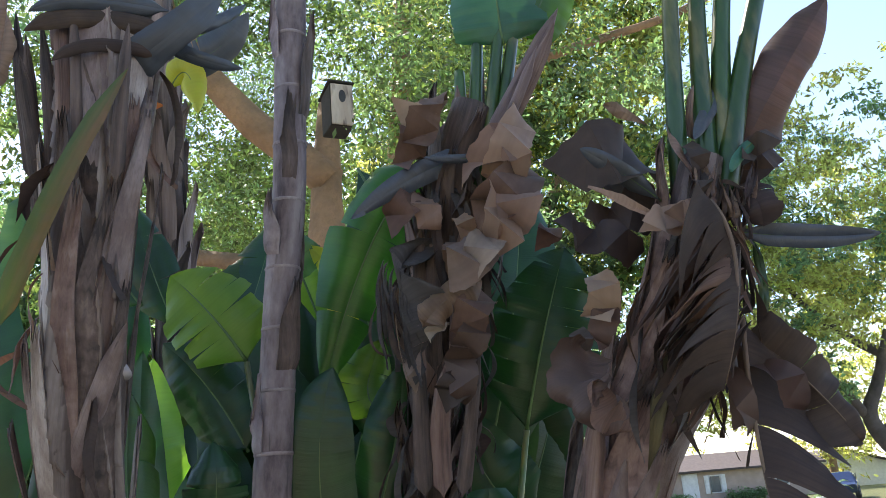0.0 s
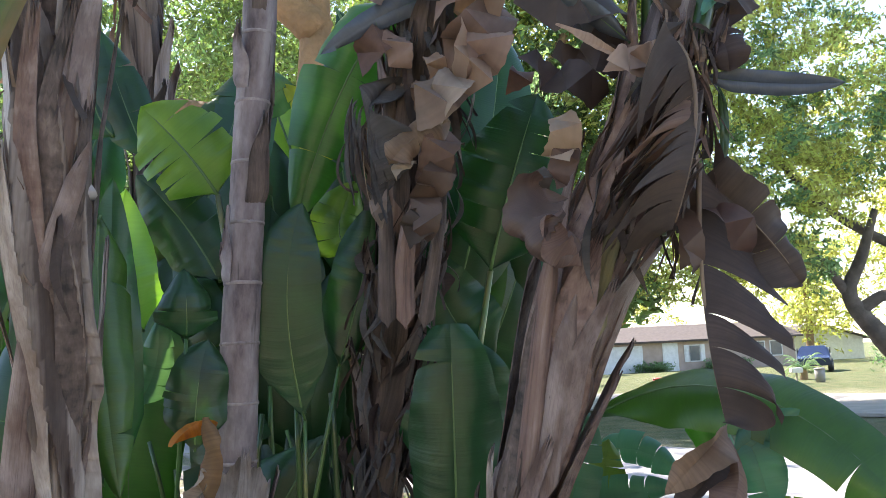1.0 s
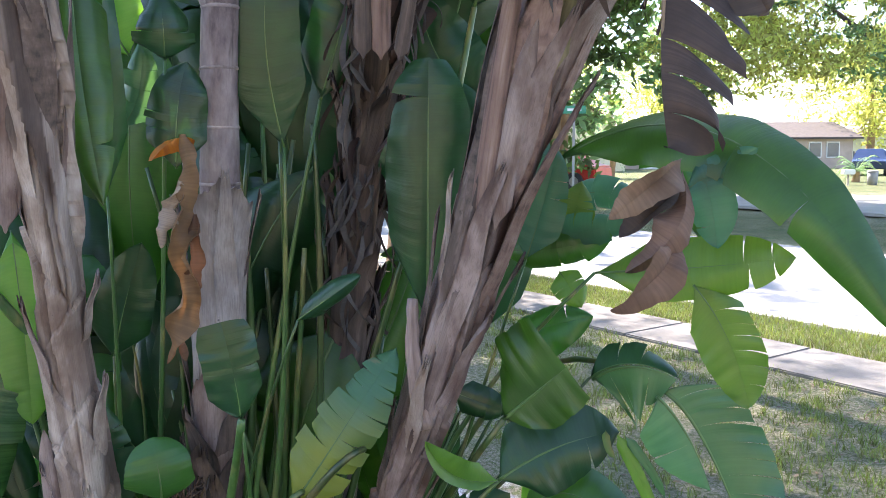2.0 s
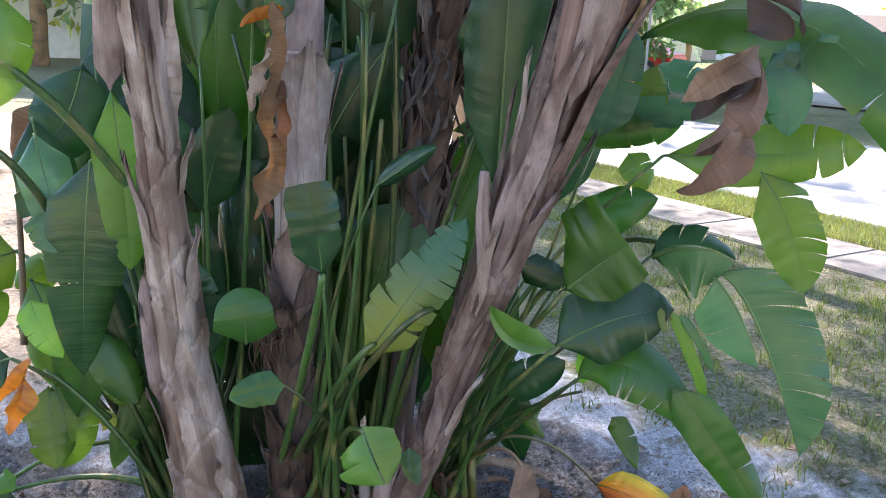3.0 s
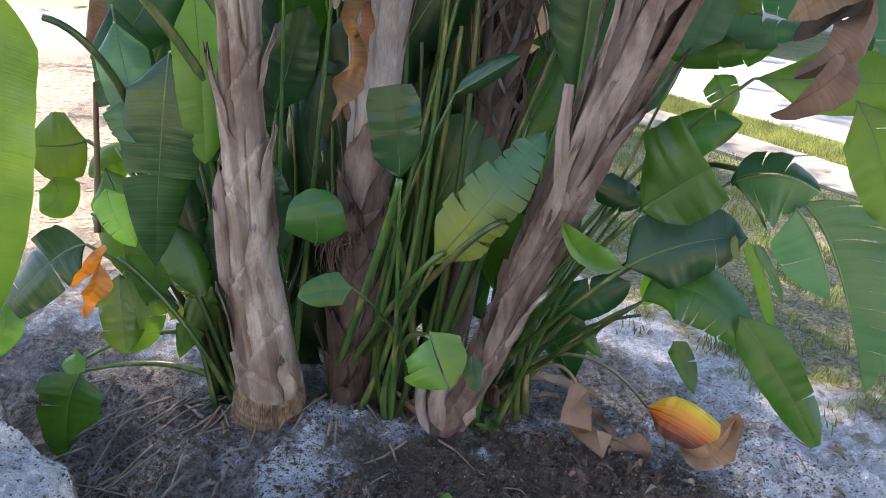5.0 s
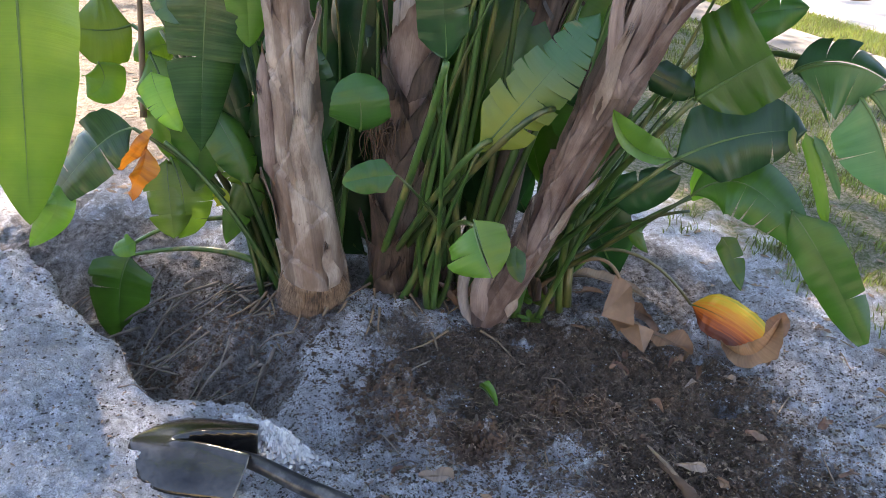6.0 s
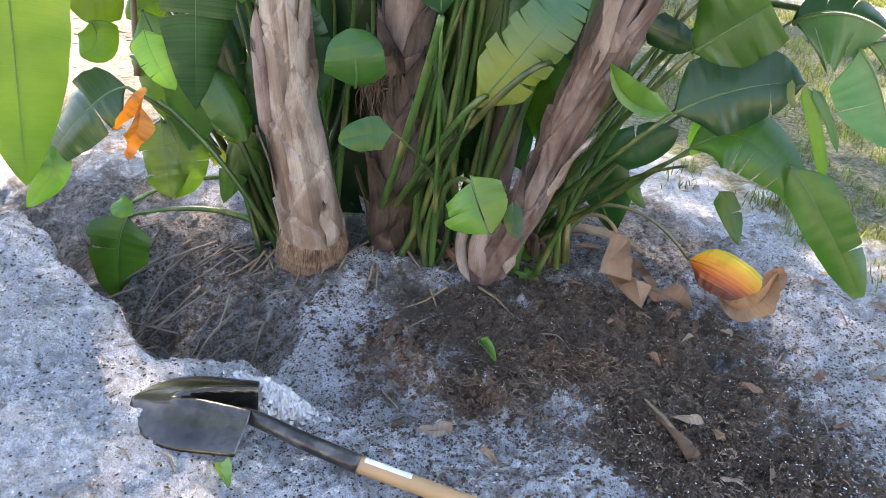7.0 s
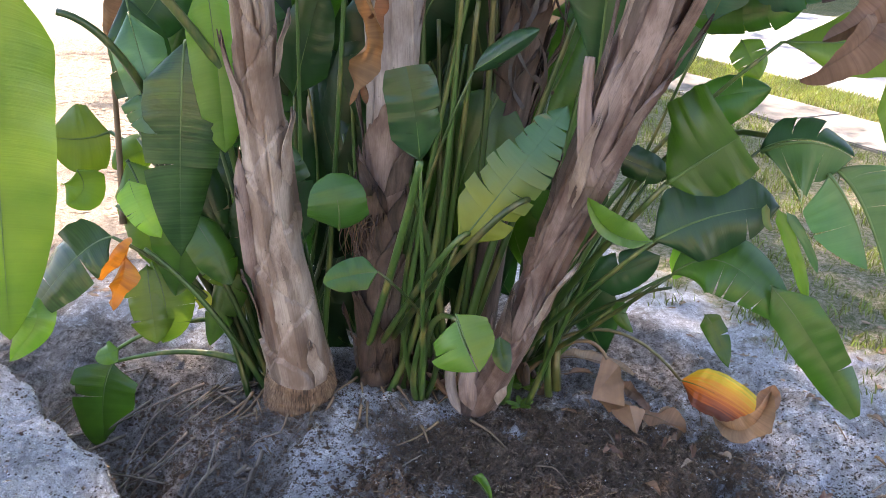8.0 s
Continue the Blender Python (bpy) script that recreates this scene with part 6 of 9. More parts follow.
leaf(tree_mid, (0.119, 1.752, 2.068), (0.108, 1.740, 1.982), (0.110, 1.750, 1.880), 0.007, (-0.02, -0.98, -0.21), "dead_grey", droop=.9, crumple=.004, seed=489)
leaf(tree_mid, (0.085, 1.749, 2.077), (0.065, 1.740, 2.005), (0.093, 1.750, 1.892), 0.008, (0.01, -0.97, -0.22), "dead_grey", droop=.9, crumple=.004, seed=490)
leaf(tree_mid, (0.038, 1.746, 2.115), (0.018, 1.740, 2.026), (0.051, 1.750, 1.967), 0.009, (0.03, -0.97, -0.23), "dead_grey", droop=.9, crumple=.004, seed=491)
leaf(tree_mid, (0.056, 1.770, 2.124), (0.041, 1.740, 2.062), (0.081, 1.750, 1.963), 0.013, (0.02, -0.97, -0.25), "dead_grey", droop=.9, crumple=.004, seed=492)
leaf(tree_mid, (0.028, 1.767, 2.100), (0.027, 1.740, 2.005), (0.031, 1.750, 1.880), 0.012, (0.03, -0.97, -0.22), "dead_grey", droop=.9, crumple=.004, seed=493)
leaf(tree_mid, (0.055, 1.764, 2.107), (0.042, 1.740, 2.044), (0.055, 1.750, 1.885), 0.009, (0.02, -0.97, -0.24), "dead_grey", droop=.9, crumple=.004, seed=494)
leaf(tree_mid, (0.060, 1.761, 2.081), (0.043, 1.740, 1.987), (0.084, 1.750, 1.897), 0.010, (0.02, -0.98, -0.21), "dead_grey", droop=.9, crumple=.004, seed=495)
leaf(tree_mid, (0.067, 1.758, 2.102), (0.045, 1.740, 2.046), (0.061, 1.750, 1.911), 0.008, (0.02, -0.97, -0.25), "dead_grey", droop=.9, crumple=.004, seed=496)
leaf(tree_mid, (0.076, 1.755, 2.066), (0.061, 1.740, 2.012), (0.096, 1.750, 1.912), 0.016, (0.01, -0.97, -0.23), "dead_dark", droop=.9, crumple=.004, seed=497)
leaf(tree_mid, (0.118, 1.752, 2.072), (0.098, 1.740, 2.000), (0.107, 1.750, 1.908), 0.008, (-0.01, -0.98, -0.22), "dead_grey", droop=.9, crumple=.004, seed=498)
leaf(tree_mid, (0.103, 1.749, 2.070), (0.080, 1.740, 2.007), (0.102, 1.750, 1.927), 0.008, (-0.00, -0.97, -0.22), "dead_grey", droop=.9, crumple=.004, seed=499)
leaf(tree_mid, (0.042, 1.746, 2.116), (0.039, 1.740, 2.036), (0.067, 1.750, 1.950), 0.015, (0.02, -0.97, -0.24), "dead_dark", droop=.9, crumple=.004, seed=500)
leaf(tree_mid, (0.106, 1.770, 2.055), (0.082, 1.740, 1.981), (0.105, 1.750, 1.839), 0.012, (-0.00, -0.98, -0.21), "dead_grey", droop=.9, crumple=.004, seed=501)
leaf(tree_mid, (0.056, 1.767, 2.064), (0.051, 1.740, 1.976), (0.074, 1.750, 1.885), 0.012, (0.02, -0.98, -0.21), "dead_dark", droop=.9, crumple=.004, seed=502)
leaf(tree_mid, (0.102, 1.764, 2.089), (0.086, 1.740, 2.009), (0.121, 1.750, 1.933), 0.012, (-0.00, -0.97, -0.23), "dead_grey", droop=.9, crumple=.004, seed=503)
leaf(tree_mid, (0.028, 1.761, 2.042), (0.006, 1.740, 1.943), (0.044, 1.750, 1.910), 0.008, (0.04, -0.98, -0.19), "dead_dark", droop=.9, crumple=.004, seed=504)
leaf(tree_mid, (0.272, 1.720, 2.331), (0.204, 1.700, 2.323), (0.143, 1.720, 2.340), 0.028, (-0.07, -0.92, -0.39), "spathe", droop=.9, seed=505)
leaf(tree_right, (0.755, 1.520, 2.203), (0.841, 1.460, 2.336), (0.982, 1.460, 2.523), 0.151, (-0.42, -0.81, -0.40), "dead_mauve", droop=.45, fold=-.15, crumple=.003, shape="boat", seed=506)
folded_leaf(tree_right, [(0.816, 1.430, 2.218), (0.768, 1.422, 2.211), (0.719, 1.420, 2.159)], 0.041, 4, "dead_dark", 218)
folded_leaf(tree_right, [(0.839, 1.520, 2.243), (0.769, 1.485, 2.168), (0.716, 1.460, 2.109)], 0.072, 3, "dead_dark", 219)
folded_leaf(tree_right, [(0.603, 1.500, 2.200), (0.491, 1.470, 2.224), (0.374, 1.460, 2.214)], 0.129, 2, "dead_dark", 220)
leaf(tree_right, (0.590, 1.520, 2.291), (0.541, 1.500, 2.316), (0.501, 1.500, 2.334), 0.033, (-0.27, -0.87, -0.41), "dead", droop=.9, crumple=.003, seed=510)
leaf(tree_right, (0.579, 1.480, 2.117), (0.488, 1.440, 2.174), (0.428, 1.440, 2.218), 0.041, (-0.25, -0.90, -0.35), "spathe", droop=.5, seed=511)
folded_leaf(tree_right, [(0.584, 1.520, 2.131), (0.501, 1.505, 2.159), (0.439, 1.500, 2.183)], 0.078, 2, "dead_dark", 221)
folded_leaf(tree_right, [(0.587, 1.520, 2.092), (0.498, 1.505, 2.103), (0.419, 1.500, 2.098)], 0.059, 4, "dead_dark", 222)
folded_leaf(tree_right, [(0.521, 1.460, 2.004), (0.436, 1.430, 2.037), (0.345, 1.420, 2.068)], 0.064, 4, "dead_dark", 223)
leaf(tree_right, (0.570, 1.420, 2.055), (0.492, 1.400, 2.085), (0.422, 1.400, 2.123), 0.019, (-0.27, -0.91, -0.31), "dead_tan", droop=.7, crumple=.002, seed=515)
folded_leaf(tree_right, [(0.649, 1.400, 2.078), (0.569, 1.378, 2.051), (0.493, 1.370, 2.030)], 0.036, 5, "dead_tan", 224)
leaf(tree_right, (0.641, 1.400, 2.083), (0.641, 1.340, 1.935), (0.590, 1.360, 1.737), 0.292, (-0.37, -0.90, -0.22), "dead_dark", only=1, droop=.35, crumple=.006, tears=(.15,.28,.38,.48,.58,.68,.78,.88), point=.3, sag=.9, seed=517)
leaf(tree_right, (0.645, 1.410, 2.086), (0.643, 1.360, 1.940), (0.597, 1.380, 1.802), 0.254, (-0.37, -0.90, -0.22), "dead", only=1, droop=.5, crumple=.006, tears=(.2,.33,.46,.6,.74,.87), point=.4, sag=.8, seed=518)
leaf(tree_right, (0.690, 1.420, 2.006), (0.659, 1.380, 1.928), (0.618, 1.380, 1.761), 0.034, (-0.38, -0.90, -0.21), "dead_dark", droop=1.1, crumple=.004, seed=519)
folded_leaf(tree_right, [(0.642, 1.420, 1.789), (0.635, 1.405, 1.730), (0.636, 1.400, 1.669)], 0.034, 2, "dead_mauve", 225)
leaf(tree_right, (0.719, 1.460, 2.128), (0.733, 1.420, 2.093), (0.740, 1.420, 2.038), 0.082, (-0.40, -0.87, -0.30), "dead_dark", droop=1.0, crumple=.005, tears=(.4,.7), seed=521)
folded_leaf(tree_right, [(0.655, 1.460, 2.229), (0.647, 1.430, 2.148), (0.645, 1.420, 2.090)], 0.034, 5, "dead_dark", 226)
leaf(tree_right, (0.620, 1.500, 2.279), (0.626, 1.460, 2.192), (0.647, 1.440, 2.116), 0.024, (-0.33, -0.88, -0.35), "dead_tan", droop=.8, crumple=.002, seed=523)
leaf(tree_right, (0.751, 1.500, 2.374), (0.701, 1.480, 2.295), (0.655, 1.460, 2.229), 0.033, (-0.35, -0.85, -0.39), "spathe", droop=.5, seed=524)
leaf(tree_right, (0.774, 1.440, 2.216), (0.723, 1.420, 2.177), (0.698, 1.420, 2.142), 0.024, (-0.39, -0.86, -0.34), "teal", droop=.5, seed=525)
folded_leaf(tree_right, [(0.452, 1.500, 1.948), (0.428, 1.470, 1.885), (0.418, 1.460, 1.830)], 0.047, 3, "dead", 227)
folded_leaf(tree_right, [(0.400, 1.500, 1.890), (0.392, 1.470, 1.851), (0.375, 1.460, 1.816)], 0.040, 3, "dead_dark", 228)
leaf(tree_right, (0.443, 1.540, 1.549), (0.464, 1.530, 1.652), (0.474, 1.520, 1.733), 0.030, (-0.24, -0.97, -0.03), "sheath_grey", shape="strap", name="sheath", droop=.9, seed=532)
leaf(tree_right, (0.479, 1.535, 1.546), (0.507, 1.510, 1.746), (0.546, 1.490, 1.921), 0.053, (-0.27, -0.96, -0.09), "sheath_olive", shape="strap", name="sheath", droop=.9, seed=533)
leaf(tree_right, (0.529, 1.530, 1.688), (0.554, 1.490, 1.807), (0.632, 1.470, 1.918), 0.062, (-0.30, -0.95, -0.13), "sheath_olive", shape="strap", name="sheath", droop=.9, seed=534)
leaf(tree_right, (0.475, 1.550, 1.636), (0.490, 1.530, 1.801), (0.520, 1.520, 1.957), 0.041, (-0.26, -0.96, -0.12), "sheath_dark", shape="strap", name="sheath", droop=.9, seed=537)
leaf(tree_right, (0.679, 1.520, 2.254), (0.681, 1.500, 2.306), (0.693, 1.490, 2.367), 0.043, (-0.34, -0.85, -0.40), "sheath_rust", shape="strap", name="sheath", droop=.9, seed=540)
leaf(tree_right, (0.649, 1.460, 2.190), (0.634, 1.420, 2.128), (0.636, 1.420, 2.086), 0.012, (-0.34, -0.88, -0.32), "dead", droop=.9, crumple=.003, seed=543)
leaf(tree_right, (0.678, 1.460, 2.166), (0.652, 1.420, 2.105), (0.650, 1.420, 2.055), 0.012, (-0.35, -0.88, -0.31), "dead_dark", droop=.9, crumple=.003, seed=544)
leaf(tree_right, (0.707, 1.460, 2.142), (0.670, 1.420, 2.083), (0.665, 1.420, 2.025), 0.012, (-0.36, -0.88, -0.30), "dead_mauve", droop=.9, crumple=.003, seed=545)
leaf(tree_right, (0.736, 1.460, 2.118), (0.719, 1.420, 2.058), (0.684, 1.420, 2.021), 0.012, (-0.39, -0.88, -0.28), "dead", droop=.9, crumple=.003, seed=546)
leaf(tree_right, (0.663, 1.460, 2.178), (0.637, 1.420, 2.116), (0.648, 1.420, 2.065), 0.012, (-0.34, -0.88, -0.32), "dead_dark", droop=.9, crumple=.003, seed=547)
leaf(tree_right, (0.692, 1.460, 2.153), (0.655, 1.420, 2.094), (0.662, 1.420, 2.035), 0.012, (-0.36, -0.88, -0.30), "dead_mauve", droop=.9, crumple=.003, seed=548)
leaf(tree_right, (0.721, 1.460, 2.129), (0.704, 1.420, 2.069), (0.681, 1.420, 2.031), 0.012, (-0.38, -0.88, -0.29), "dead", droop=.9, crumple=.003, seed=549)
leaf(tree_right, (0.765, 1.460, 2.181), (0.736, 1.420, 2.119), (0.709, 1.420, 2.071), 0.012, (-0.40, -0.86, -0.31), "dead_dark", droop=.9, crumple=.003, seed=550)
leaf(tree_right, (0.677, 1.460, 2.165), (0.641, 1.420, 2.105), (0.660, 1.420, 2.045), 0.012, (-0.35, -0.89, -0.31), "dead_mauve", droop=.9, crumple=.003, seed=551)
leaf(tree_right, (0.706, 1.460, 2.141), (0.690, 1.420, 2.080), (0.679, 1.420, 2.041), 0.012, (-0.38, -0.88, -0.29), "dead", droop=.9, crumple=.003, seed=552)
leaf(tree_right, (0.735, 1.460, 2.117), (0.707, 1.420, 2.058), (0.693, 1.420, 2.010), 0.012, (-0.39, -0.88, -0.28), "dead_dark", droop=.9, crumple=.003, seed=553)
leaf(tree_right, (0.662, 1.460, 2.177), (0.626, 1.420, 2.116), (0.609, 1.420, 2.058), 0.012, (-0.34, -0.89, -0.32), "dead_mauve", droop=.9, crumple=.003, seed=554)
leaf(tree_right, (0.691, 1.460, 2.153), (0.675, 1.420, 2.092), (0.676, 1.420, 2.051), 0.012, (-0.37, -0.88, -0.30), "dead", droop=.9, crumple=.003, seed=555)
leaf(tree_right, (0.720, 1.460, 2.129), (0.693, 1.420, 2.069), (0.691, 1.420, 2.020), 0.012, (-0.38, -0.88, -0.29), "dead_dark", droop=.9, crumple=.003, seed=556)
leaf(tree_right, (0.764, 1.460, 2.180), (0.724, 1.420, 2.119), (0.718, 1.420, 2.060), 0.012, (-0.39, -0.87, -0.31), "dead_mauve", droop=.9, crumple=.003, seed=557)
leaf(tree_right, (0.676, 1.460, 2.164), (0.660, 1.420, 2.103), (0.626, 1.420, 2.064), 0.012, (-0.36, -0.88, -0.31), "dead", droop=.9, crumple=.003, seed=558)
leaf(tree_right, (0.705, 1.460, 2.140), (0.678, 1.420, 2.080), (0.688, 1.420, 2.030), 0.012, (-0.37, -0.88, -0.29), "dead_dark", droop=.9, crumple=.003, seed=559)
leaf(tree_right, (0.734, 1.460, 2.116), (0.696, 1.420, 2.058), (0.702, 1.420, 2.000), 0.012, (-0.38, -0.88, -0.28), "dead_mauve", droop=.9, crumple=.003, seed=560)
leaf(tree_right, (0.661, 1.460, 2.176), (0.646, 1.420, 2.114), (0.623, 1.420, 2.074), 0.012, (-0.35, -0.88, -0.31), "dead", droop=.9, crumple=.003, seed=561)
leaf(tree_right, (0.690, 1.460, 2.152), (0.664, 1.420, 2.091), (0.638, 1.420, 2.044), 0.012, (-0.36, -0.88, -0.30), "dead_dark", droop=.9, crumple=.003, seed=562)
leaf(tree_right, (0.719, 1.460, 2.128), (0.681, 1.420, 2.069), (0.700, 1.420, 2.010), 0.012, (-0.37, -0.88, -0.29), "dead_mauve", droop=.9, crumple=.003, seed=563)
leaf(tree_right, (0.763, 1.460, 2.179), (0.744, 1.420, 2.117), (0.733, 1.420, 2.076), 0.012, (-0.40, -0.86, -0.31), "dead", droop=.9, crumple=.003, seed=564)
leaf(sucker_right, (0.650, 2.030, 0.066), (0.728, 1.970, 0.066), (0.782, 1.990, 0.173), 0.099, (-0.20, -0.84, 0.50), "dry_peach", droop=.9, fold=.3, crumple=.006, seed=565)
leaf(sucker_left, (-1.043, 1.950, 0.700), (-0.973, 1.920, 0.549), (-0.959, 1.900, 0.387), 0.190, (0.47, -0.82, 0.33), "light", droop=.5, stalk=(-.7, 2.0, .03))
leaf(sucker_left, (-0.894, 1.880, 0.651), (-0.854, 1.850, 0.518), (-0.873, 1.840, 0.352), 0.150, (0.44, -0.82, 0.35), "green", droop=.4)
leaf(sucker_left, (-0.950, 1.860, 0.439), (-0.908, 1.840, 0.314), (-0.930, 1.840, 0.193), 0.164, (0.45, -0.79, 0.42), "light", droop=.5, tears=(.3,.5,.7))
leaf(sucker_left, (-0.838, 1.900, 0.792), (-0.782, 1.880, 0.660), (-0.735, 1.880, 0.516), 0.130, (0.42, -0.85, 0.30), "deep", droop=.4)
leaf(sucker_left, (-0.802, 1.900, 0.503), (-0.760, 1.880, 0.447), (-0.731, 1.880, 0.373), 0.117, (0.40, -0.83, 0.38), "light", droop=.5)
leaf(sucker_left, (-0.927, 2.100, 1.282), (-0.962, 2.050, 1.131), (-1.022, 2.000, 1.057), 0.206, (0.47, -0.88, 0.10), "deep", droop=.5)
leaf(sucker_mid, (-0.492, 1.850, 0.549), (-0.511, 1.830, 0.696), (-0.529, 1.830, 0.832), 0.106, (0.33, -0.89, 0.31), "deep", droop=.4, stalk=(-.45, 1.95, .02))
leaf(tree_left, (-0.579, 1.557, 1.256), (-0.541, 1.501, 1.476), (-0.483, 1.426, 1.704), 0.074, (0.40, -0.91, 0.04), "bark_mauve", shape="strap", name="bark_papery", droop=.9, seed=576)
leaf(tree_left, (-0.497, 1.434, 1.648), (-0.442, 1.388, 1.775), (-0.373, 1.347, 1.926), 0.052, (0.37, -0.91, -0.15), "bark_mauve", shape="strap", name="bark_papery", droop=.9, seed=580)
leaf(tree_left, (-0.599, 1.758, 0.448), (-0.601, 1.721, 0.650), (-0.593, 1.683, 0.822), 0.051, (0.38, -0.86, 0.34), "bark_mauve", shape="strap", name="bark_papery", droop=.9, seed=584)
leaf(tree_right, (0.344, 1.605, 1.256), (0.377, 1.544, 1.529), (0.417, 1.486, 1.774), 0.053, (-0.15, -0.99, 0.01), "sheath_rust", shape="strap", name="sheath", droop=.9, seed=586)
leaf(tree_right, (0.375, 1.595, 1.256), (0.408, 1.551, 1.465), (0.449, 1.507, 1.650), 0.060, (-0.17, -0.98, 0.05), "bark_mauve", shape="strap", name="sheath", droop=.9, seed=589)
leaf(tree_right, (0.477, 1.526, 1.608), (0.521, 1.491, 1.750), (0.575, 1.460, 1.868), 0.047, (-0.24, -0.96, -0.13), "sheath_olive", shape="strap", name="sheath", droop=.9, seed=592)

# dead blades that have dried into folds
folded_leaf(tree_mid, [(0.364, 1.700, 2.455), (0.335, 1.660, 2.317), (0.311, 1.640, 2.208), (0.286, 1.640, 2.123), (0.248, 1.660, 2.070)], 0.097, 5, "dead_tan", 11)
folded_leaf(tree_mid, [(0.298, 1.640, 2.134), (0.258, 1.620, 2.094), (0.216, 1.620, 2.067), (0.191, 1.640, 2.026)], 0.075, 2, "dead_pale", 12)
folded_leaf(tree_mid, [(0.204, 1.740, 2.506), (0.156, 1.700, 2.460), (0.121, 1.700, 2.401), (0.143, 1.720, 2.355)], 0.072, 3, "dead", 13)
folded_leaf(tree_mid, [(0.252, 1.740, 1.980), (0.221, 1.700, 1.925), (0.176, 1.700, 1.880), (0.182, 1.720, 1.788)], 0.062, 5, "dead_mauve", 16)
folded_leaf(tree_right, [(0.455, 1.500, 1.999), (0.433, 1.460, 1.925), (0.432, 1.460, 1.872)], 0.062, 3, "dead_tan", 19)
folded_leaf(tree_right, [(0.663, 1.400, 2.072), (0.587, 1.380, 2.054), (0.502, 1.370, 2.035)], 0.050, 4, "dead_tan", 22)
folded_leaf(tree_right, [(0.671, 1.440, 1.791), (0.712, 1.400, 1.767), (0.745, 1.400, 1.730), (0.745, 1.420, 1.703)], 0.049, 2, "dead_mauve", 23)
curled_leaf(tree_right, [(0.383, 1.440, 1.840), (0.353, 1.380, 1.774), (0.370, 1.360, 1.731), (0.441, 1.400, 1.727)], 0.085, 1, "dead_mauve", 41, swing=0.45)
curled_leaf(tree_right, [(0.421, 1.420, 1.783), (0.376, 1.370, 1.757), (0.391, 1.360, 1.716), (0.440, 1.400, 1.690)], 0.050, 1, "dead", 42, swing=0.50)
fan = np.random.default_rng(88)
for k in range(28):
    q = k / 27
    b0 = np.array((0.678, 1.400, 2.034)) * (1 - q) + np.array((0.660, 1.400, 1.844)) * q + np.array([fan.uniform(-0.02, 0.01), fan.uniform(-0.02, 0.05), 0])
    l = fan.uniform(0.7, 1.15) * (1 - 0.35 * q)
    e = b0 + np.array([-0.17 * l, 0.05, -0.17 * l - 0.05 * q])
    m = (b0 + e) / 2 + np.array([0.0, -0.04, 0.03 * l])
    leaf(tree_right, b0, m, e, fan.uniform(0.016, 0.036), (-0.5, -1, 0.3), ("dead_mauve", "dead_dark", "dead", "dead_mauve")[k % 4], fold=0.3, droop=fan.uniform(0.2, 0.9), crumple=0.003, name="shred")

# dense green stalks and leaves that fill the middle of the clump, its inner shade put into their dark colour
fill = np.random.default_rng(21)
for k in range(38):
    bx, by = fill.uniform(-0.36, -0.10), fill.uniform(2.05, 2.30)
    top = (bx * 1.3 + fill.uniform(-0.20, 0.30), by + fill.uniform(-0.12, 0.2), fill.uniform(0.7, 1.5))
    m = (np.array((bx, by, 0.0)) + top) / 2 + np.array([fill.uniform(-0.05, 0.05), 0, 0.05])
    stalk(sucker_back if k % 3 else sucker_mid, (bx, by, 0.0), m, top, fill.uniform(0.010, 0.015), fill.uniform(0.005, 0.007))
for k in range(10):
    a = fill.uniform(-0.5, 0.9)
    bx, by = fill.uniform(0.03, 0.14), fill.uniform(2.12, 2.26)
    top = (bx + 0.55 * math.sin(0.6 + a * 0.6), by + fill.uniform(-0.1, 0.3), fill.uniform(0.25, 0.9))
    m = (np.array((bx, by, 0.0)) + top) / 2 + np.array([0, 0, 0.06])
    stalk(sucker_right, (bx, by, 0.0), m, top, 0.0085, 0.0045)
for k in range(14):
    bx, by = fill.uniform(-0.72, -0.58), fill.uniform(1.85, 2.1)
    top = (bx - fill.uniform(0.0, 0.45), by + fill.uniform(-0.15, 0.2), fill.uniform(0.35, 1.0))
    m = (np.array((bx, by, 0.0)) + top) / 2 + np.array([0, 0, 0.06])
    stalk(sucker_left, (bx, by, 0.0), m, top, 0.0105, 0.006)
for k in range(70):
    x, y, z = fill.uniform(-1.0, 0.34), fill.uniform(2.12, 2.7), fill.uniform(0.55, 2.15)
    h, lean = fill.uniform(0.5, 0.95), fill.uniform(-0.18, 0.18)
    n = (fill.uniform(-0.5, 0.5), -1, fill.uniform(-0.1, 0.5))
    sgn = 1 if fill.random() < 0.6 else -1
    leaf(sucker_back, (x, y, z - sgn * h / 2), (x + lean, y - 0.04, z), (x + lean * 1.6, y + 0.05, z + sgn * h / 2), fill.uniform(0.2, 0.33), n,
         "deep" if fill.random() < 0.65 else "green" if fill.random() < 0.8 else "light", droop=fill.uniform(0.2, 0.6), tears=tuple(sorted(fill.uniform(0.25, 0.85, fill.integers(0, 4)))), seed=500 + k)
# low backing leaves, mostly in the green darkened for inner shade
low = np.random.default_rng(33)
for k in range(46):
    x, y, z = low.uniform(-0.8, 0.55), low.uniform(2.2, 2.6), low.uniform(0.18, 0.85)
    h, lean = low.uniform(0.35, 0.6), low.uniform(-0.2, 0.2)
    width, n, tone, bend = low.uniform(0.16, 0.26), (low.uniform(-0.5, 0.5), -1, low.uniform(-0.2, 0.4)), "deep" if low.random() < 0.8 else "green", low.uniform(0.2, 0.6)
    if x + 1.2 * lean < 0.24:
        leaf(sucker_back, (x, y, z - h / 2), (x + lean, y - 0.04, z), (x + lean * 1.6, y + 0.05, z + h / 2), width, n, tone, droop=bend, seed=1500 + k)
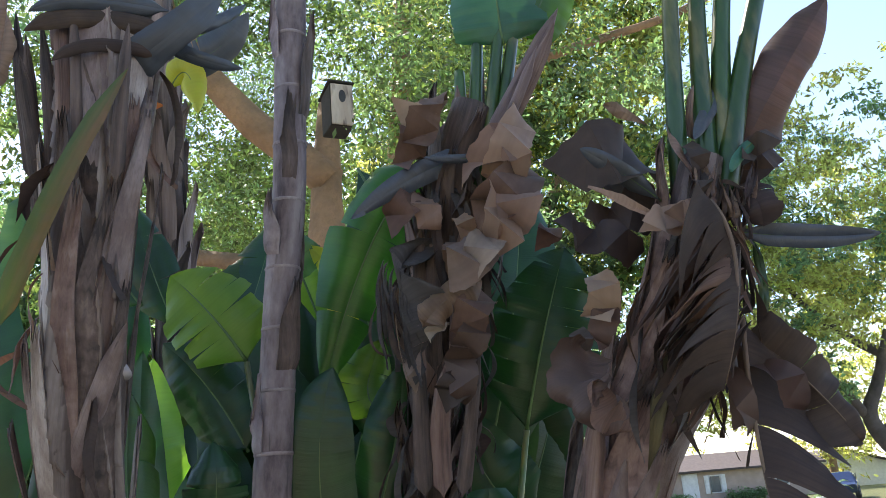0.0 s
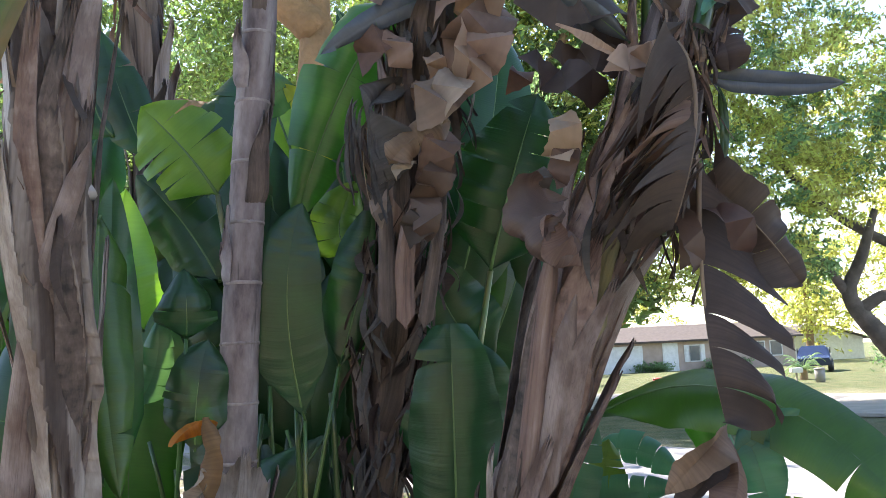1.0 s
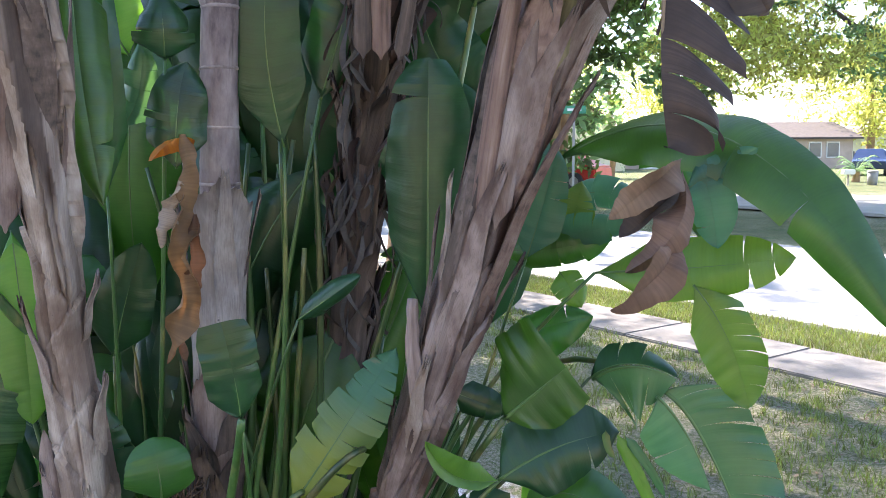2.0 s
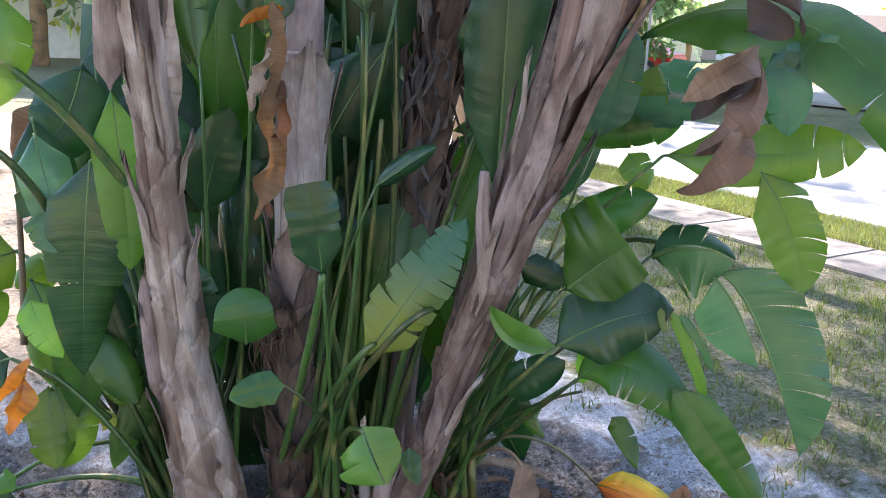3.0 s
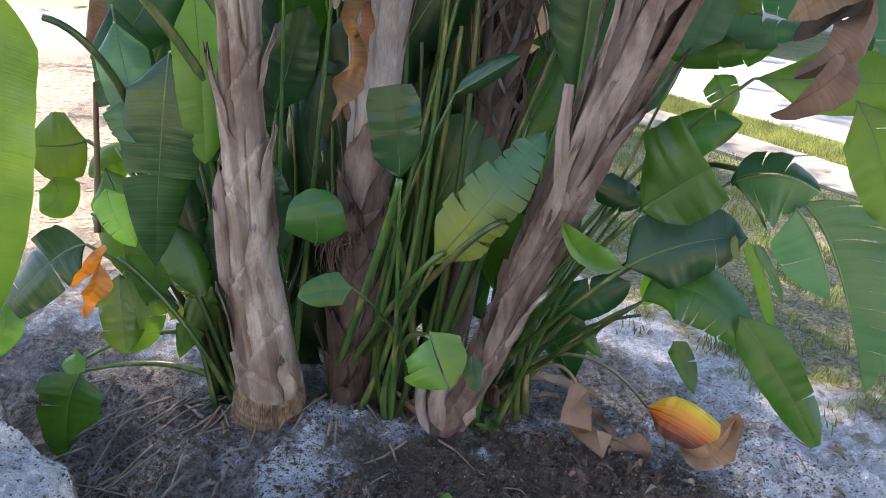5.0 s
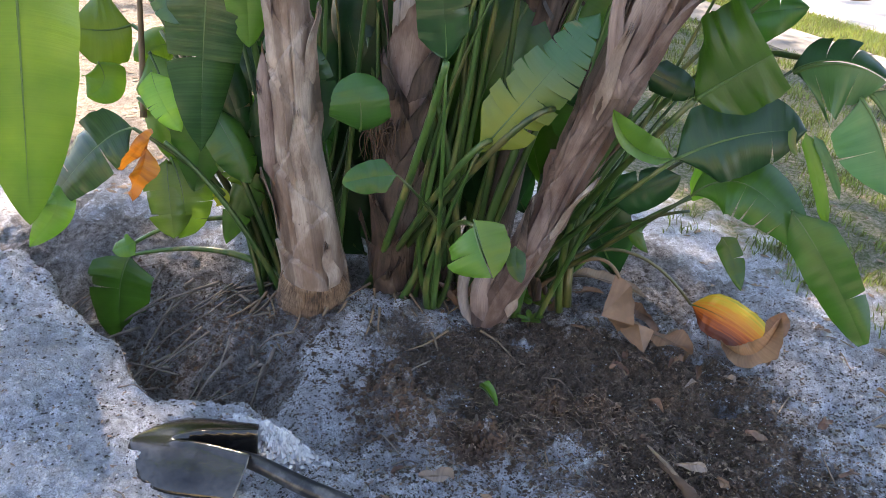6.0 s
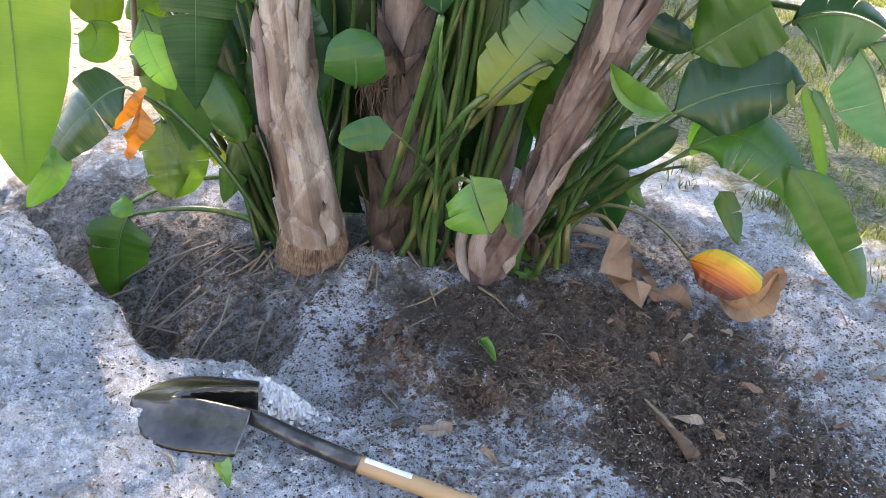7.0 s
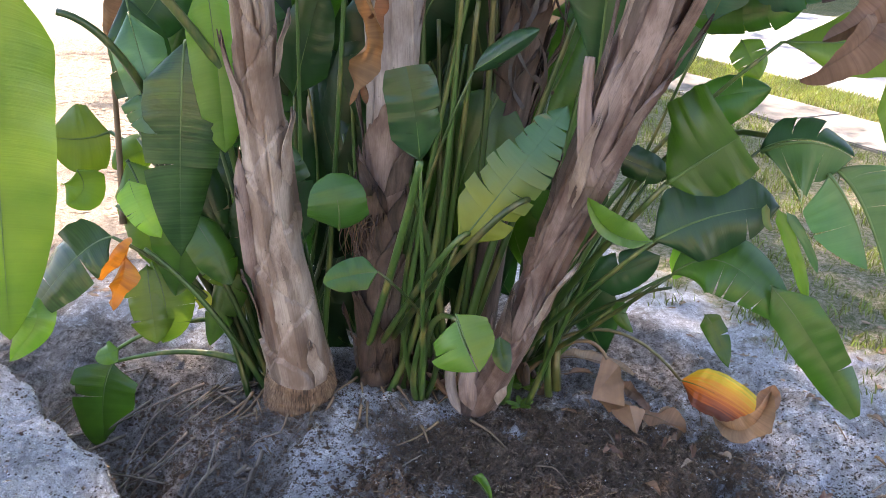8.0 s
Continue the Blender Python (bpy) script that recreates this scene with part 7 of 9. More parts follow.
# loose leaves that thicken the left and right sides of the clump
side = np.random.default_rng(64)
for k in range(10):
    x, y, z = side.uniform(-1.0, -0.66), side.uniform(1.85, 2.4), side.uniform(0.35, 1.25)
    h = side.uniform(0.22, 0.42)
    d = np.array([side.uniform(-0.5, 0.3), side.uniform(-0.3, 0.1), side.uniform(-1, 0.4)])
    d = d / np.linalg.norm(d) * h / 2
    c = np.array([x, y, z])
    leaf(sucker_left, c - d, c + np.array([0, -0.02, 0.03]), c + d, side.uniform(0.08, 0.15), (side.uniform(-0.4, 0.6), -1, side.uniform(0, 0.8)), ("deep", "green", "light", "green", "deep")[k % 5],
         droop=side.uniform(0.2, 0.7), tears=tuple(sorted(side.uniform(0.25, 0.85, side.integers(0, 4)))), seed=800 + k, stalk=(-0.68 + side.uniform(-0.06, 0.04), 1.98, 0.02))

# ---- surroundings ----
def crown(name, centers, spread, per, size, material, parent, rng, squash=0.7):
    """Many small leaves gathered in loose clumps."""
    c = np.repeat(np.asarray(centers, float), 12, axis=0)
    c = c + rng.normal(size=c.shape) * np.array([spread, spread, spread * squash])
    c = np.repeat(c, max(3, per // 18), axis=0)
    n = len(c)
    size = size * 1.25
    p = c + rng.normal(size=(n, 3)) * spread * np.array([0.32, 0.32, 0.2])
    a = unit(rng.normal(size=(n, 3)))
    b = unit(np.cross(a, rng.normal(size=(n, 3))))
    L = size * rng.uniform(0.6, 1.3, (n, 1))
    v = np.stack([p - a * L, p + b * L * 0.38, p + a * L, p - b * L * 0.38], axis=1).reshape(-1, 3)
    i = np.arange(n)[:, None] * 4
    f = np.concatenate([i, i + 1, i + 2, i + 3], axis=1)
    uv = np.tile(np.array([[0, .5], [.5, 1], [1, .5], [.5, 0]]), (n, 1)) * 0.02
    me = bpy.data.meshes.new(name)
    me.vertices.add(len(v)); me.vertices.foreach_set("co", v.astype(np.float32).ravel())
    me.loops.add(n * 4); me.loops.foreach_set("vertex_index", f.astype(np.int32).ravel())
    me.polygons.add(n); me.polygons.foreach_set("loop_start", (np.arange(n) * 4).astype(np.int32))
    me.uv_layers.new(name="UVMap").data.foreach_set("uv", uv.astype(np.float32).ravel())
    me.materials.append(MATS[material])
    me.update(); me.validate()
    ob = new(name, me)
    if parent is not None:
        ob.parent = parent
        ob.matrix_parent_inverse = Matrix.Translation(-root_of(parent))
    return ob


oak_rng = np.random.default_rng(3)
oak = thing("oak_tree", (-0.5, 6.6, 0.0), "large old oak with thick bare limbs and a yellow-green backlit crown", "tree")
def limb(parent, ctrl, radii, name="limb", material="oak_bark"):
    trunk(parent, ctrl, radii, material, seg=12, wobble=0.03, name=name, n=30)
limb(oak, [(-0.56, 6.0, -0.1), (-0.54, 6.0, 1.7), (-0.47, 6.0, 3.5), (-0.45, 6.02, 4.1), (-0.42, 6.1, 4.7)], [0.36, 0.20, 0.15, 0.145, 0.08], "trunk")
limb(oak, [(-0.42, 6.0, 4.0), (-0.69, 6.0, 4.27), (-0.9, 6.0, 4.42), (-1.2, 6.0, 4.77), (-1.45, 6.0, 5.13), (-1.65, 6.0, 5.5), (-2.2, 6.1, 6.6)], [0.14, 0.125, 0.115, 0.10, 0.095, 0.09, 0.05])
limb(oak, [(-0.2, 8.1, -0.1), (-0.1, 8.1, 2.5), (0.07, 8.0, 4.7), (0.23, 8.0, 6.2), (0.33, 8.0, 7.2), (0.6, 8.0, 8.6)], [0.25, 0.15, 0.105, 0.10, 0.09, 0.05], "trunk")
limb(oak, [(0.15, 8.0, 5.2), (0.7, 7.3, 5.3), (1.7, 7.0, 5.57), (2.38, 7.0, 5.75), (2.9, 6.9, 5.85), (4.0, 6.6, 6.4)], [0.06, 0.05, 0.045, 0.04, 0.035, 0.02])
limb(oak, [(-1.65, 6.0, 5.4), (-1.7, 5.4, 6.2), (-1.5, 4.4, 6.9), (-1.0, 3.0, 7.4)], [0.08, 0.075, 0.07, 0.06])
limb(oak, [(-0.47, 6.0, 3.2), (0.0, 6.2, 4.1), (0.5, 6.4, 5.0)], [0.05, 0.04, 0.02])
limb(oak, [(-0.42, 6.2, 3.0), (-1.0, 6.4, 3.5), (-2.0, 6.8, 3.8), (-3.5, 7.2, 4.2)], [0.08, 0.07, 0.05, 0.03])
SX, SY = SUN_DIR.x / SUN_DIR.z, SUN_DIR.y / SUN_DIR.z


def shades(c):
    """Where a clump of leaves throws its shade on the ground."""
    return c[:, 0] - SX * c[:, 2], c[:, 1] - SY * c[:, 2]


cc = np.stack([oak_rng.uniform(-6.5, 4.2, 1000), oak_rng.uniform(5.2, 11.5, 1000), oak_rng.uniform(3.2, 9.5, 1000)], axis=1)
cc = cc[(cc[:, 2] > 3.4 + 0.25 * np.abs(cc[:, 0] + 1)) & ((cc[:, 0] < 2.2) | (cc[:, 2] > 5.0))]
fx, fy = shades(cc)


def in_shade(fx, fy):
    """The shaded bed: wide in front of the clump, narrow behind it."""
    return (fx > np.where(fy < 2.4, -1.7, -0.9)) & (fx < np.where(fy < 2.6, 1.9, 0.9))


lawn_shade = (fx > 0.5) & (fx * ROAD_N[0] + fy * ROAD_N[1] < 5.2) & (oak_rng.random(len(cc)) < 0.6)
cc = cc[(in_shade(fx, fy) & (oak_rng.random(len(cc)) < 0.84)) | lawn_shade | ((fy > 7) & ((fx < 0.3) | (oak_rng.random(len(cc)) < 0.3))) | (oak_rng.random(len(cc)) < 0.08)]
# clumps drawn in the shaded leaf colour, fewer on the sunnier right
shade_toned = oak_rng.random(len(cc)) < np.where(cc[:, 0] > 0.8, 0.25, 0.7)
crown("crown", cc[~shade_toned], 0.28, 560, 0.028, "tree_leaf", oak, oak_rng)
crown("crown", cc[shade_toned], 0.28, 560, 0.028, "tree_leaf_shade", oak, oak_rng)
back = np.stack([oak_rng.uniform(-2.8, 1.6, 140), oak_rng.uniform(10.5, 13.5, 140), oak_rng.uniform(4.2, 10.0, 140)], axis=1)
fx, fy = shades(back)
crown("crown", back[in_shade(fx, fy) | ((fy > 6.5) & (fx < 0.8))], 0.36, 430, 0.045, "tree_leaf_shade", oak, oak_rng)
# clumps added overhead, mostly unseen, set along the sun's rays to shade the bed
zz = oak_rng.uniform(6.6, 9.4, 125)
fx, fy = oak_rng.uniform(-1.6, 1.65, 125), oak_rng.uniform(-1.8, 3.2, 125)
shade_clumps = np.stack([fx + SX * zz, fy + SY * zz, zz], axis=1)[in_shade(fx, fy)]
crown("crown", shade_clumps, 0.36, 170, 0.05, "tree_leaf", oak, oak_rng)

# further clumps and limbs added above the viewpoint, never in sight
over = np.stack([oak_rng.uniform(-5, 3.5, 60), oak_rng.uniform(-2.2, 3.4, 60), oak_rng.uniform(5.6, 8.0, 60)], axis=1)
crown("crown", over, 0.5, 110, 0.085, "tree_leaf", oak, oak_rng)
limb(oak, [(-1.0, 3.0, 7.3), (-0.6, 0.0, 7.2), (0.5, -3.5, 7.0)], [0.08, 0.07, 0.03])
limb(oak, [(-1.0, 3.0, 7.3), (1.2, 1.5, 7.0), (3.2, 0.5, 6.8)], [0.07, 0.05, 0.03])

street = np.random.default_rng(5)
oak2 = thing("street_oak", (14.4, 21.8, 0.0), "wide street oak with a leaning trunk and hanging branches", "tree")
limb(oak2, [(14.4, 21.8, -0.1), (13.2, 22, 1.15), (12.2, 22, 2.3), (11.9, 22, 2.9), (12.3, 21.8, 3.6), (12.7, 21.5, 5.0)], [0.6, 0.36, 0.27, 0.2, 0.15, 0.08], "trunk", "grey_bark")
limb(oak2, [(12.2, 22, 2.3), (12.8, 21.8, 2.75), (13.8, 21.5, 2.6), (15.2, 21, 3.0)], [0.18, 0.14, 0.12, 0.08], material="grey_bark")
limb(oak2, [(15.0, 21.5, 3.3), (13.2, 22, 4.15), (12.2, 22, 4.75), (11.4, 22, 5.3), (10.2, 21.5, 6.4)], [0.17, 0.15, 0.13, 0.10, 0.05], material="grey_bark")
limb(oak2, [(11.9, 22, 2.9), (11.2, 21.5, 3.6), (10.3, 21, 4.1), (9.2, 21, 4.9)], [0.13, 0.10, 0.08, 0.04], material="grey_bark")
cc = np.stack([street.uniform(6.2, 18, 460), street.uniform(17, 25, 460), street.uniform(2.4, 10.5, 460)], axis=1)
cc = cc[(cc[:, 2] > 2.6 + 0.12 * np.abs(cc[:, 0] - 11)) & (cc[:, 2] < 11.0 - 0.5 * np.abs(cc[:, 0] - 11.5))]
cc = cc[(cc[:, 0] < 10.6) | (cc[:, 2] > 5.4) | (cc[:, 1] > 22.6) & (np.sin(37.0 * cc[:, 0] + 11.0 * cc[:, 2]) > 0)]
for k, leaf_kind in enumerate(("street_leaf", "tree_leaf", "street_leaf", "street_leaf")):
    crown("crown", cc[k::4], 0.36, 420, 0.066, leaf_kind, oak2, street)


for x, y, h, w in ((4, 80, 12, 9), (22, 85, 13, 10), (34, 70, 12, 9), (-12, 70, 12, 10), (46, 66, 13, 10), (12, 95, 12, 10), (-28, 60, 13, 11), (58, 60, 14, 11), (-8, 26, 9, 6), (-18, 30, 10, 7), (-30, 36, 10, 8), (-9, -16, 5, 5), (9, -15, 5, 5)):
    t = thing("backdrop_tree", (x, y, 0), "far leafy green street tree behind the houses", "tree", "far trees")
    limb(t, [(x, y, -0.1), (x + 0.2, y, h * 0.35), (x, y, h * 0.7)], [0.35, 0.28, 0.1], "trunk")
    c = np.stack([x + street.normal(size=90) * w * 0.33, y + street.normal(size=90) * w * 0.3, h * 0.58 + street.normal(size=90) * h * 0.2], axis=1)
    crown("crown", c[c[:, 2] > 1.5], 0.8, 150, 0.18, "street_leaf", t, street)


def house(x, y, turn, w, d, h, rise, wall, roof, label, gable_front=False, openings=()):
    t = thing("house", (x, y, 0), label, "house", "houses across the street")
    m = Matrix.Translation((x, y, 0)) @ Matrix.Rotation(radians(turn), 4, "Z")
    part("wall", box(-w / 2, w / 2, 0, d, -0.2, h, 0.02, m), wall, t)
    o = 0.5
    if gable_front:
        prof = [(-w / 2 - o, h - 0.1), (0, h + rise), (w / 2 + o, h - 0.1)]
        v = [m @ Vector((px, py, pz)) for py in (-o, d + o) for px, pz in prof]
    else:
        prof = [(-o, h - 0.1), (d / 2, h + rise), (d + o, h - 0.1)]
        v = [m @ Vector((px, py, pz)) for px in (-w / 2 - o, w / 2 + o) for py, pz in prof]
    v = v + [p + Vector((0, 0, -0.14)) for p in v]
    f = [(0, 1, 4, 3), (1, 2, 5, 4), (6, 9, 10, 7), (7, 10, 11, 8), (0, 3, 9, 6), (2, 8, 11, 5), (0, 6, 7, 1), (1, 7, 8, 2), (3, 4, 10, 9), (4, 5, 11, 10)]
    obj("roof", v, f, roof, t, smooth=False)
    if gable_front:
        g = [m @ Vector((px, py, pz)) for py in (0.0, 0.1) for px, pz in ((-w / 2, h - 0.02), (w / 2, h - 0.02), (0, h + rise - 0.16))]
        obj("gable", g, [(0, 1, 2), (5, 4, 3), (0, 3, 4, 1), (1, 4, 5, 2), (2, 5, 3, 0)], wall, t, smooth=False)
    for kind, cx, cz, ow, oh, mat_ in openings:
        fr = part(kind, box(cx - ow / 2 - 0.08, cx + ow / 2 + 0.08, -0.06, 0.05, cz - oh / 2 - 0.08, cz + oh / 2 + 0.08, 0.01, m), "white_paint", t)
        part("pane" if kind == "window" else "panel", box(cx - ow / 2, cx + ow / 2, -0.09, -0.05, cz - oh / 2, cz + oh / 2, 0.005, m), mat_, fr)
    return t


house(1.5, -12.5, 0, 13, 6, 2.9, 1.7, "cream_paint", "shingle", "low cream house behind the garden", openings=(("window", -3, 1.5, 1.6, 1.2, "glass_dark"), ("door", 1.0, 1.05, 0.95, 2.1, "white_paint")))
house(20.75, 62, 0, 16.5, 9, 2.36, 1.15, "pink_paint", "shingle", "long low tan bungalow with a white garage door and shuttered windows", openings=(("garage_door", -5.25, 0.95, 3.8, 1.9, "white_paint"), ("door", -1.2, 1.0, 1.0, 2.0, "white_paint"), ("window", 0.62, 1.25, 0.7, 1.1, "glass_dark"), ("window", 0.05, 1.25, 0.25, 1.1, "white_paint"), ("window", 1.2, 1.25, 0.25, 1.1, "white_paint"), ("window", 5.5, 1.35, 0.8, 1.0, "glass_dark"), ("window", 6.8, 1.35, 0.8, 1.0, "glass_dark")))
house(8.6, 56, 0, 5.5, 9, 2.6, 1.9, "cream_paint", "shingle_red", "cream house with a reddish gable roof and one dark window", True, (("window", 1.2, 1.8, 0.9, 1.2, "glass_dark"),))
house(37.4, 75, 0, 8, 8, 2.0, 1.3, "white_paint", "shingle", "white house with a dark gable", True, (("garage_door", 0, 0.9, 3.5, 1.8, "white_paint"),))
house(-16.0, 30, 12, 11, 9, 8.0, 3.6, "white_paint", "shingle", "tall white gabled house behind the trees", True)

# birdhouse on the oak
bird = thing("birdhouse", (-0.29, 5.5, 4.18), "weathered wooden birdhouse with a dark overhanging roof", "birdhouse")
bmx = Matrix.Translation((-0.30, 5.5, 4.36)) @ Matrix.Rotation(radians(22), 4, "Z")
part("box", box(-0.085, 0.085, -0.09, 0.13, -0.17, 0.15, 0.004, bmx), "dark_wood", bird)
part("front_panel", box(-0.08, 0.08, -0.105, -0.092, -0.165, 0.15, 0.003, bmx), "weathered_board", bird)
part("roof", box(-0.098, 0.098, -0.125, 0.15, 0.152, 0.168, 0.004, bmx @ Matrix.Rotation(radians(-8), 4, "X")), "dark_wood", bird)
# black oval disc on the front panel, painted dark in place of an unlit opening
bm = bmesh.new()
bmesh.ops.create_cone(bm, cap_ends=True, segments=20, radius1=0.03, radius2=0.03, depth=0.01)
bmesh.ops.transform(bm, matrix=bmx @ Matrix.Translation((0, -0.105, 0.055)) @ Matrix.Diagonal((0.85, 1, 1.6, 1)) @ Matrix.Rotation(radians(90), 4, "X"), verts=bm.verts)
part("hole_disc", bm, "rubber", bird)

# more greenery in the distance, closing the view behind the clump
for x, y, h, w in ((-3, 24, 13, 7), (3.5, 27, 13, 6), (-9, 22, 12, 7), (-14, 24, 13, 8), (-20, 18, 11, 7), (0.5, 34, 15, 8), (-5, 36, 15, 9)):
    t = thing("backdrop_tree", (x, y, 0), "leafy yellow-green garden tree behind the oak", "tree", "garden trees")
    limb(t, [(x, y, -0.1), (x + 0.2, y, h * 0.35), (x, y, h * 0.7)], [0.25, 0.2, 0.08], "trunk")
    c = np.stack([x + street.normal(size=110) * w * 0.33, y + street.normal(size=110) * w * 0.25, h * 0.55 + street.normal(size=110) * h * 0.22], axis=1)
    c = c[c[:, 2] > 0.8]
    crown("crown", c[::2], 0.55, 260, 0.15, "tree_leaf", t, street)
    crown("crown", c[1::2], 0.55, 260, 0.15, "tree_leaf_shade", t, street)

tall = thing("backdrop_tree", (3.0, 27.0, 0.0), "tall spreading tree above the street", "tree", "garden trees")
limb(tall, [(3.0, 27, -0.1), (3.2, 26.5, 5.0), (4.2, 25.5, 9.0), (6.0, 24.5, 12.5)], [0.5, 0.4, 0.28, 0.12], "trunk")
limb(tall, [(3.3, 26.3, 5.5), (2.2, 25.5, 8.5), (1.2, 24.5, 11.5)], [0.25, 0.2, 0.1])
c = np.stack([street.uniform(-0.5, 9.5, 330), street.uniform(22, 28, 330), street.uniform(7.6, 19, 330)], axis=1)
crown("crown", c[::2], 0.55, 260, 0.12, "street_leaf", tall, street)
crown("crown", c[1::2], 0.55, 260, 0.12, "tree_leaf_shade", tall, street)


def palm(x, y, h, r, count, label):
    t = thing("palm_tree", (x, y, 0), label, "palm tree")
    v, f = tube_mesh(curve_points([(x, y, -0.1), (x + 0.05 * h, y, h * 0.5), (x, y, h)], 12), np.linspace(0.18, 0.13, 12), 10, wobble=0.05)
    obj("trunk", v, f, "oak_bark", t)
    for k in range(count):
        a, up = 2.4 * k, 0.9 - 1.5 * (k / count)
        d = np.array([math.cos(a), math.sin(a), 0])
        tip = np.array([x, y, h]) + d * r * 0.9 + np.array([0, 0, r * (up - 0.35)])
        pts = bez((x, y, h), np.array([x, y, h]) + d * r * 0.5 + np.array([0, 0, r * up * 0.55 + 0.1 * r]), tip, np.linspace(0, 1, 22))
        side = np.cross(d, (0, 0, 1))
        vs, fs = [], []
        for i in range(1, 21):
            for s in (1, -1):
                e = pts[i] + side * s * r * 0.22 * math.sin(math.pi * min(1, i / 21 + 0.12)) + d * r * 0.1 - np.array([0, 0, r * 0.08])
                o = len(vs)
                vs += [pts[i], (pts[i] + e) / 2 + d * 0.02 * r, e, (pts[i] + e) / 2 - d * 0.02 * r]
                fs.append((o, o + 1, o + 2, o + 3))
        obj("frond", vs, fs, "tree_leaf", t, uvs=np.zeros((len(vs), 2)))


palm(7.9, 42, 1.7, 1.9, 26, "bushy yellow-green palm on the far lawn")
palm(11.2, 62, 6.2, 2.2, 24, "tall fan of palm leaves behind a roof")
palm(17.3, 36.3, 0.5, 1.0, 26, "low yellow-green palm beside a house")


def hedge(x, y, w, d, h, label):
    t = thing("shrub", (x, y, 0), label, "shrub", "front hedges")
    c = np.stack([x + street.uniform(-w / 2, w / 2, 60), y + street.uniform(-d / 2, d / 2, 60), street.uniform(0.1, h, 60)], axis=1)
    crown("foliage", c, 0.2, 60, 0.07, "tree_leaf", t, street)


hedge(23.6, 61.2, 3.0, 0.7, 0.6, "low clipped green hedge along a house front")
hedge(18.0, 61.2, 2.5, 0.7, 0.5, "low clipped green hedge along a house front")
hedge(24.5, 40, 3.5, 2.0, 1.9, "rounded green shrub on the far lawn")
hedge(27.5, 41, 3.5, 2.0, 1.6, "rounded green shrub on the far lawn")


def car(x, y, turn, paint, label):
    t = thing("car", (x, y, 0), label, "car", "parked cars")
    m = Matrix.Translation((x, y, 0)) @ Matrix.Rotation(radians(turn), 4, "Z")
    bm = bmesh.new()
    prof = [(-2.1, 0.35), (-2.15, 0.75), (-1.4, 0.9), (-0.75, 1.4), (0.9, 1.42), (1.7, 0.95), (2.15, 0.85), (2.2, 0.35)]
    rows = [[bm.verts.new(m @ Vector((px, sy * (0.82 if pz < 1.2 else 0.66), pz))) for px, pz in prof] for sy in (-1, 1)]
    for i in range(len(prof)):
        j = (i + 1) % len(prof)
        bm.faces.new((rows[0][i], rows[0][j], rows[1][j], rows[1][i]))
    bm.faces.new(rows[0][::-1])
    bm.faces.new(rows[1])
    bmesh.ops.recalc_face_normals(bm, faces=bm.faces)
    bmesh.ops.bevel(bm, geom=list(bm.edges), offset=0.06, segments=2, affect="EDGES")
    part("body", bm, paint, t)
    for sy in (-0.84, 0.80):
        part("window", box(-0.95, 1.25, sy, sy + 0.04, 0.95, 1.3, 0.01, m), "glass_dark", t)
    for px in (-1.35, 1.4):
        for sy in (-0.78, 0.78):
            bm = bmesh.new()
            bmesh.ops.create_cone(bm, cap_ends=True, segments=24, radius1=0.33, radius2=0.33, depth=0.22)
            bmesh.ops.bevel(bm, geom=list(bm.edges), offset=0.03, segments=1, affect="EDGES")
            bmesh.ops.transform(bm, matrix=m @ Matrix.Translation((px, sy, 0.33)) @ Matrix.Rotation(radians(90), 4, "X"), verts=bm.verts)
            w = part("wheel", bm, "rubber", t)
            bm = bmesh.new()
            bmesh.ops.create_cone(bm, cap_ends=True, segments=16, radius1=0.2, radius2=0.17, depth=0.24)
            bmesh.ops.transform(bm, matrix=m @ Matrix.Translation((px, sy, 0.33)) @ Matrix.Rotation(radians(90), 4, "X"), verts=bm.verts)
            part("rim", bm, "concrete", w)


car(22.6, 46, 62, "blue_car", "dark blue car parked on a drive")
car(3.5, 30.5, -30, "red_paint", "red car on the street behind the leaves")

bin_ = thing("litter_bin", (16.4, 33, 0), "dark grey upright bin by the street", "bin")
v, f = tube_mesh(np.array([(16.4, 33, 0), (16.4, 33, 0.25), (16.4, 33, 0.5)]), [0.17, 0.19, 0.2], 16)
obj("body", v, f, "grey_paint", bin_)
v, f = tube_mesh(np.array([(16.4, 33, 0.505), (16.4, 33, 0.54), (16.4, 33, 0.57)]), [0.21, 0.21, 0.16], 16)
obj("lid", v, f, "grey_paint", bin_)
for bx, by, br, bh, paint, words in ((9.67, 32.2, 0.20, 0.52, "red_paint", "red plastic bin at the roadside"), (9.35, 30.6, 0.16, 0.42, "grey_paint", "small grey bin at the roadside")):
    rb = thing("litter_bin", (bx, by, 0), words, "bin")
    v, f = tube_mesh(np.array([(bx, by, 0), (bx, by, bh * 0.5), (bx, by, bh * 0.9)]), [br * 0.85, br * 0.93, br], 16)
    obj("body", v, f, paint, rb)
    v, f = tube_mesh(np.array([(bx, by, bh * 0.9 + 0.004), (bx, by, bh * 0.96), (bx, by, bh)]), [br * 1.06, br * 1.06, br * 0.8], 16)
    obj("lid", v, f, paint, rb)
post = thing("mailbox", (15.45, 33, 0), "white mailbox on a thin post", "mailbox")
part("post", box(15.42, 15.48, 32.97, 33.03, -0.1, 0.42, 0.005), "weathered_board", post)
part("box", box(15.22, 15.68, 32.85, 33.15, 0.42, 0.62, 0.03), "white_paint", post)
pole = thing("street_sign", (3.3, 22, 0), "green street name plate on a thin pole", "sign")
part("pole", box(3.27, 3.33, 21.97, 22.03, -0.1, 2.6, 0.005), "grey_paint", pole)
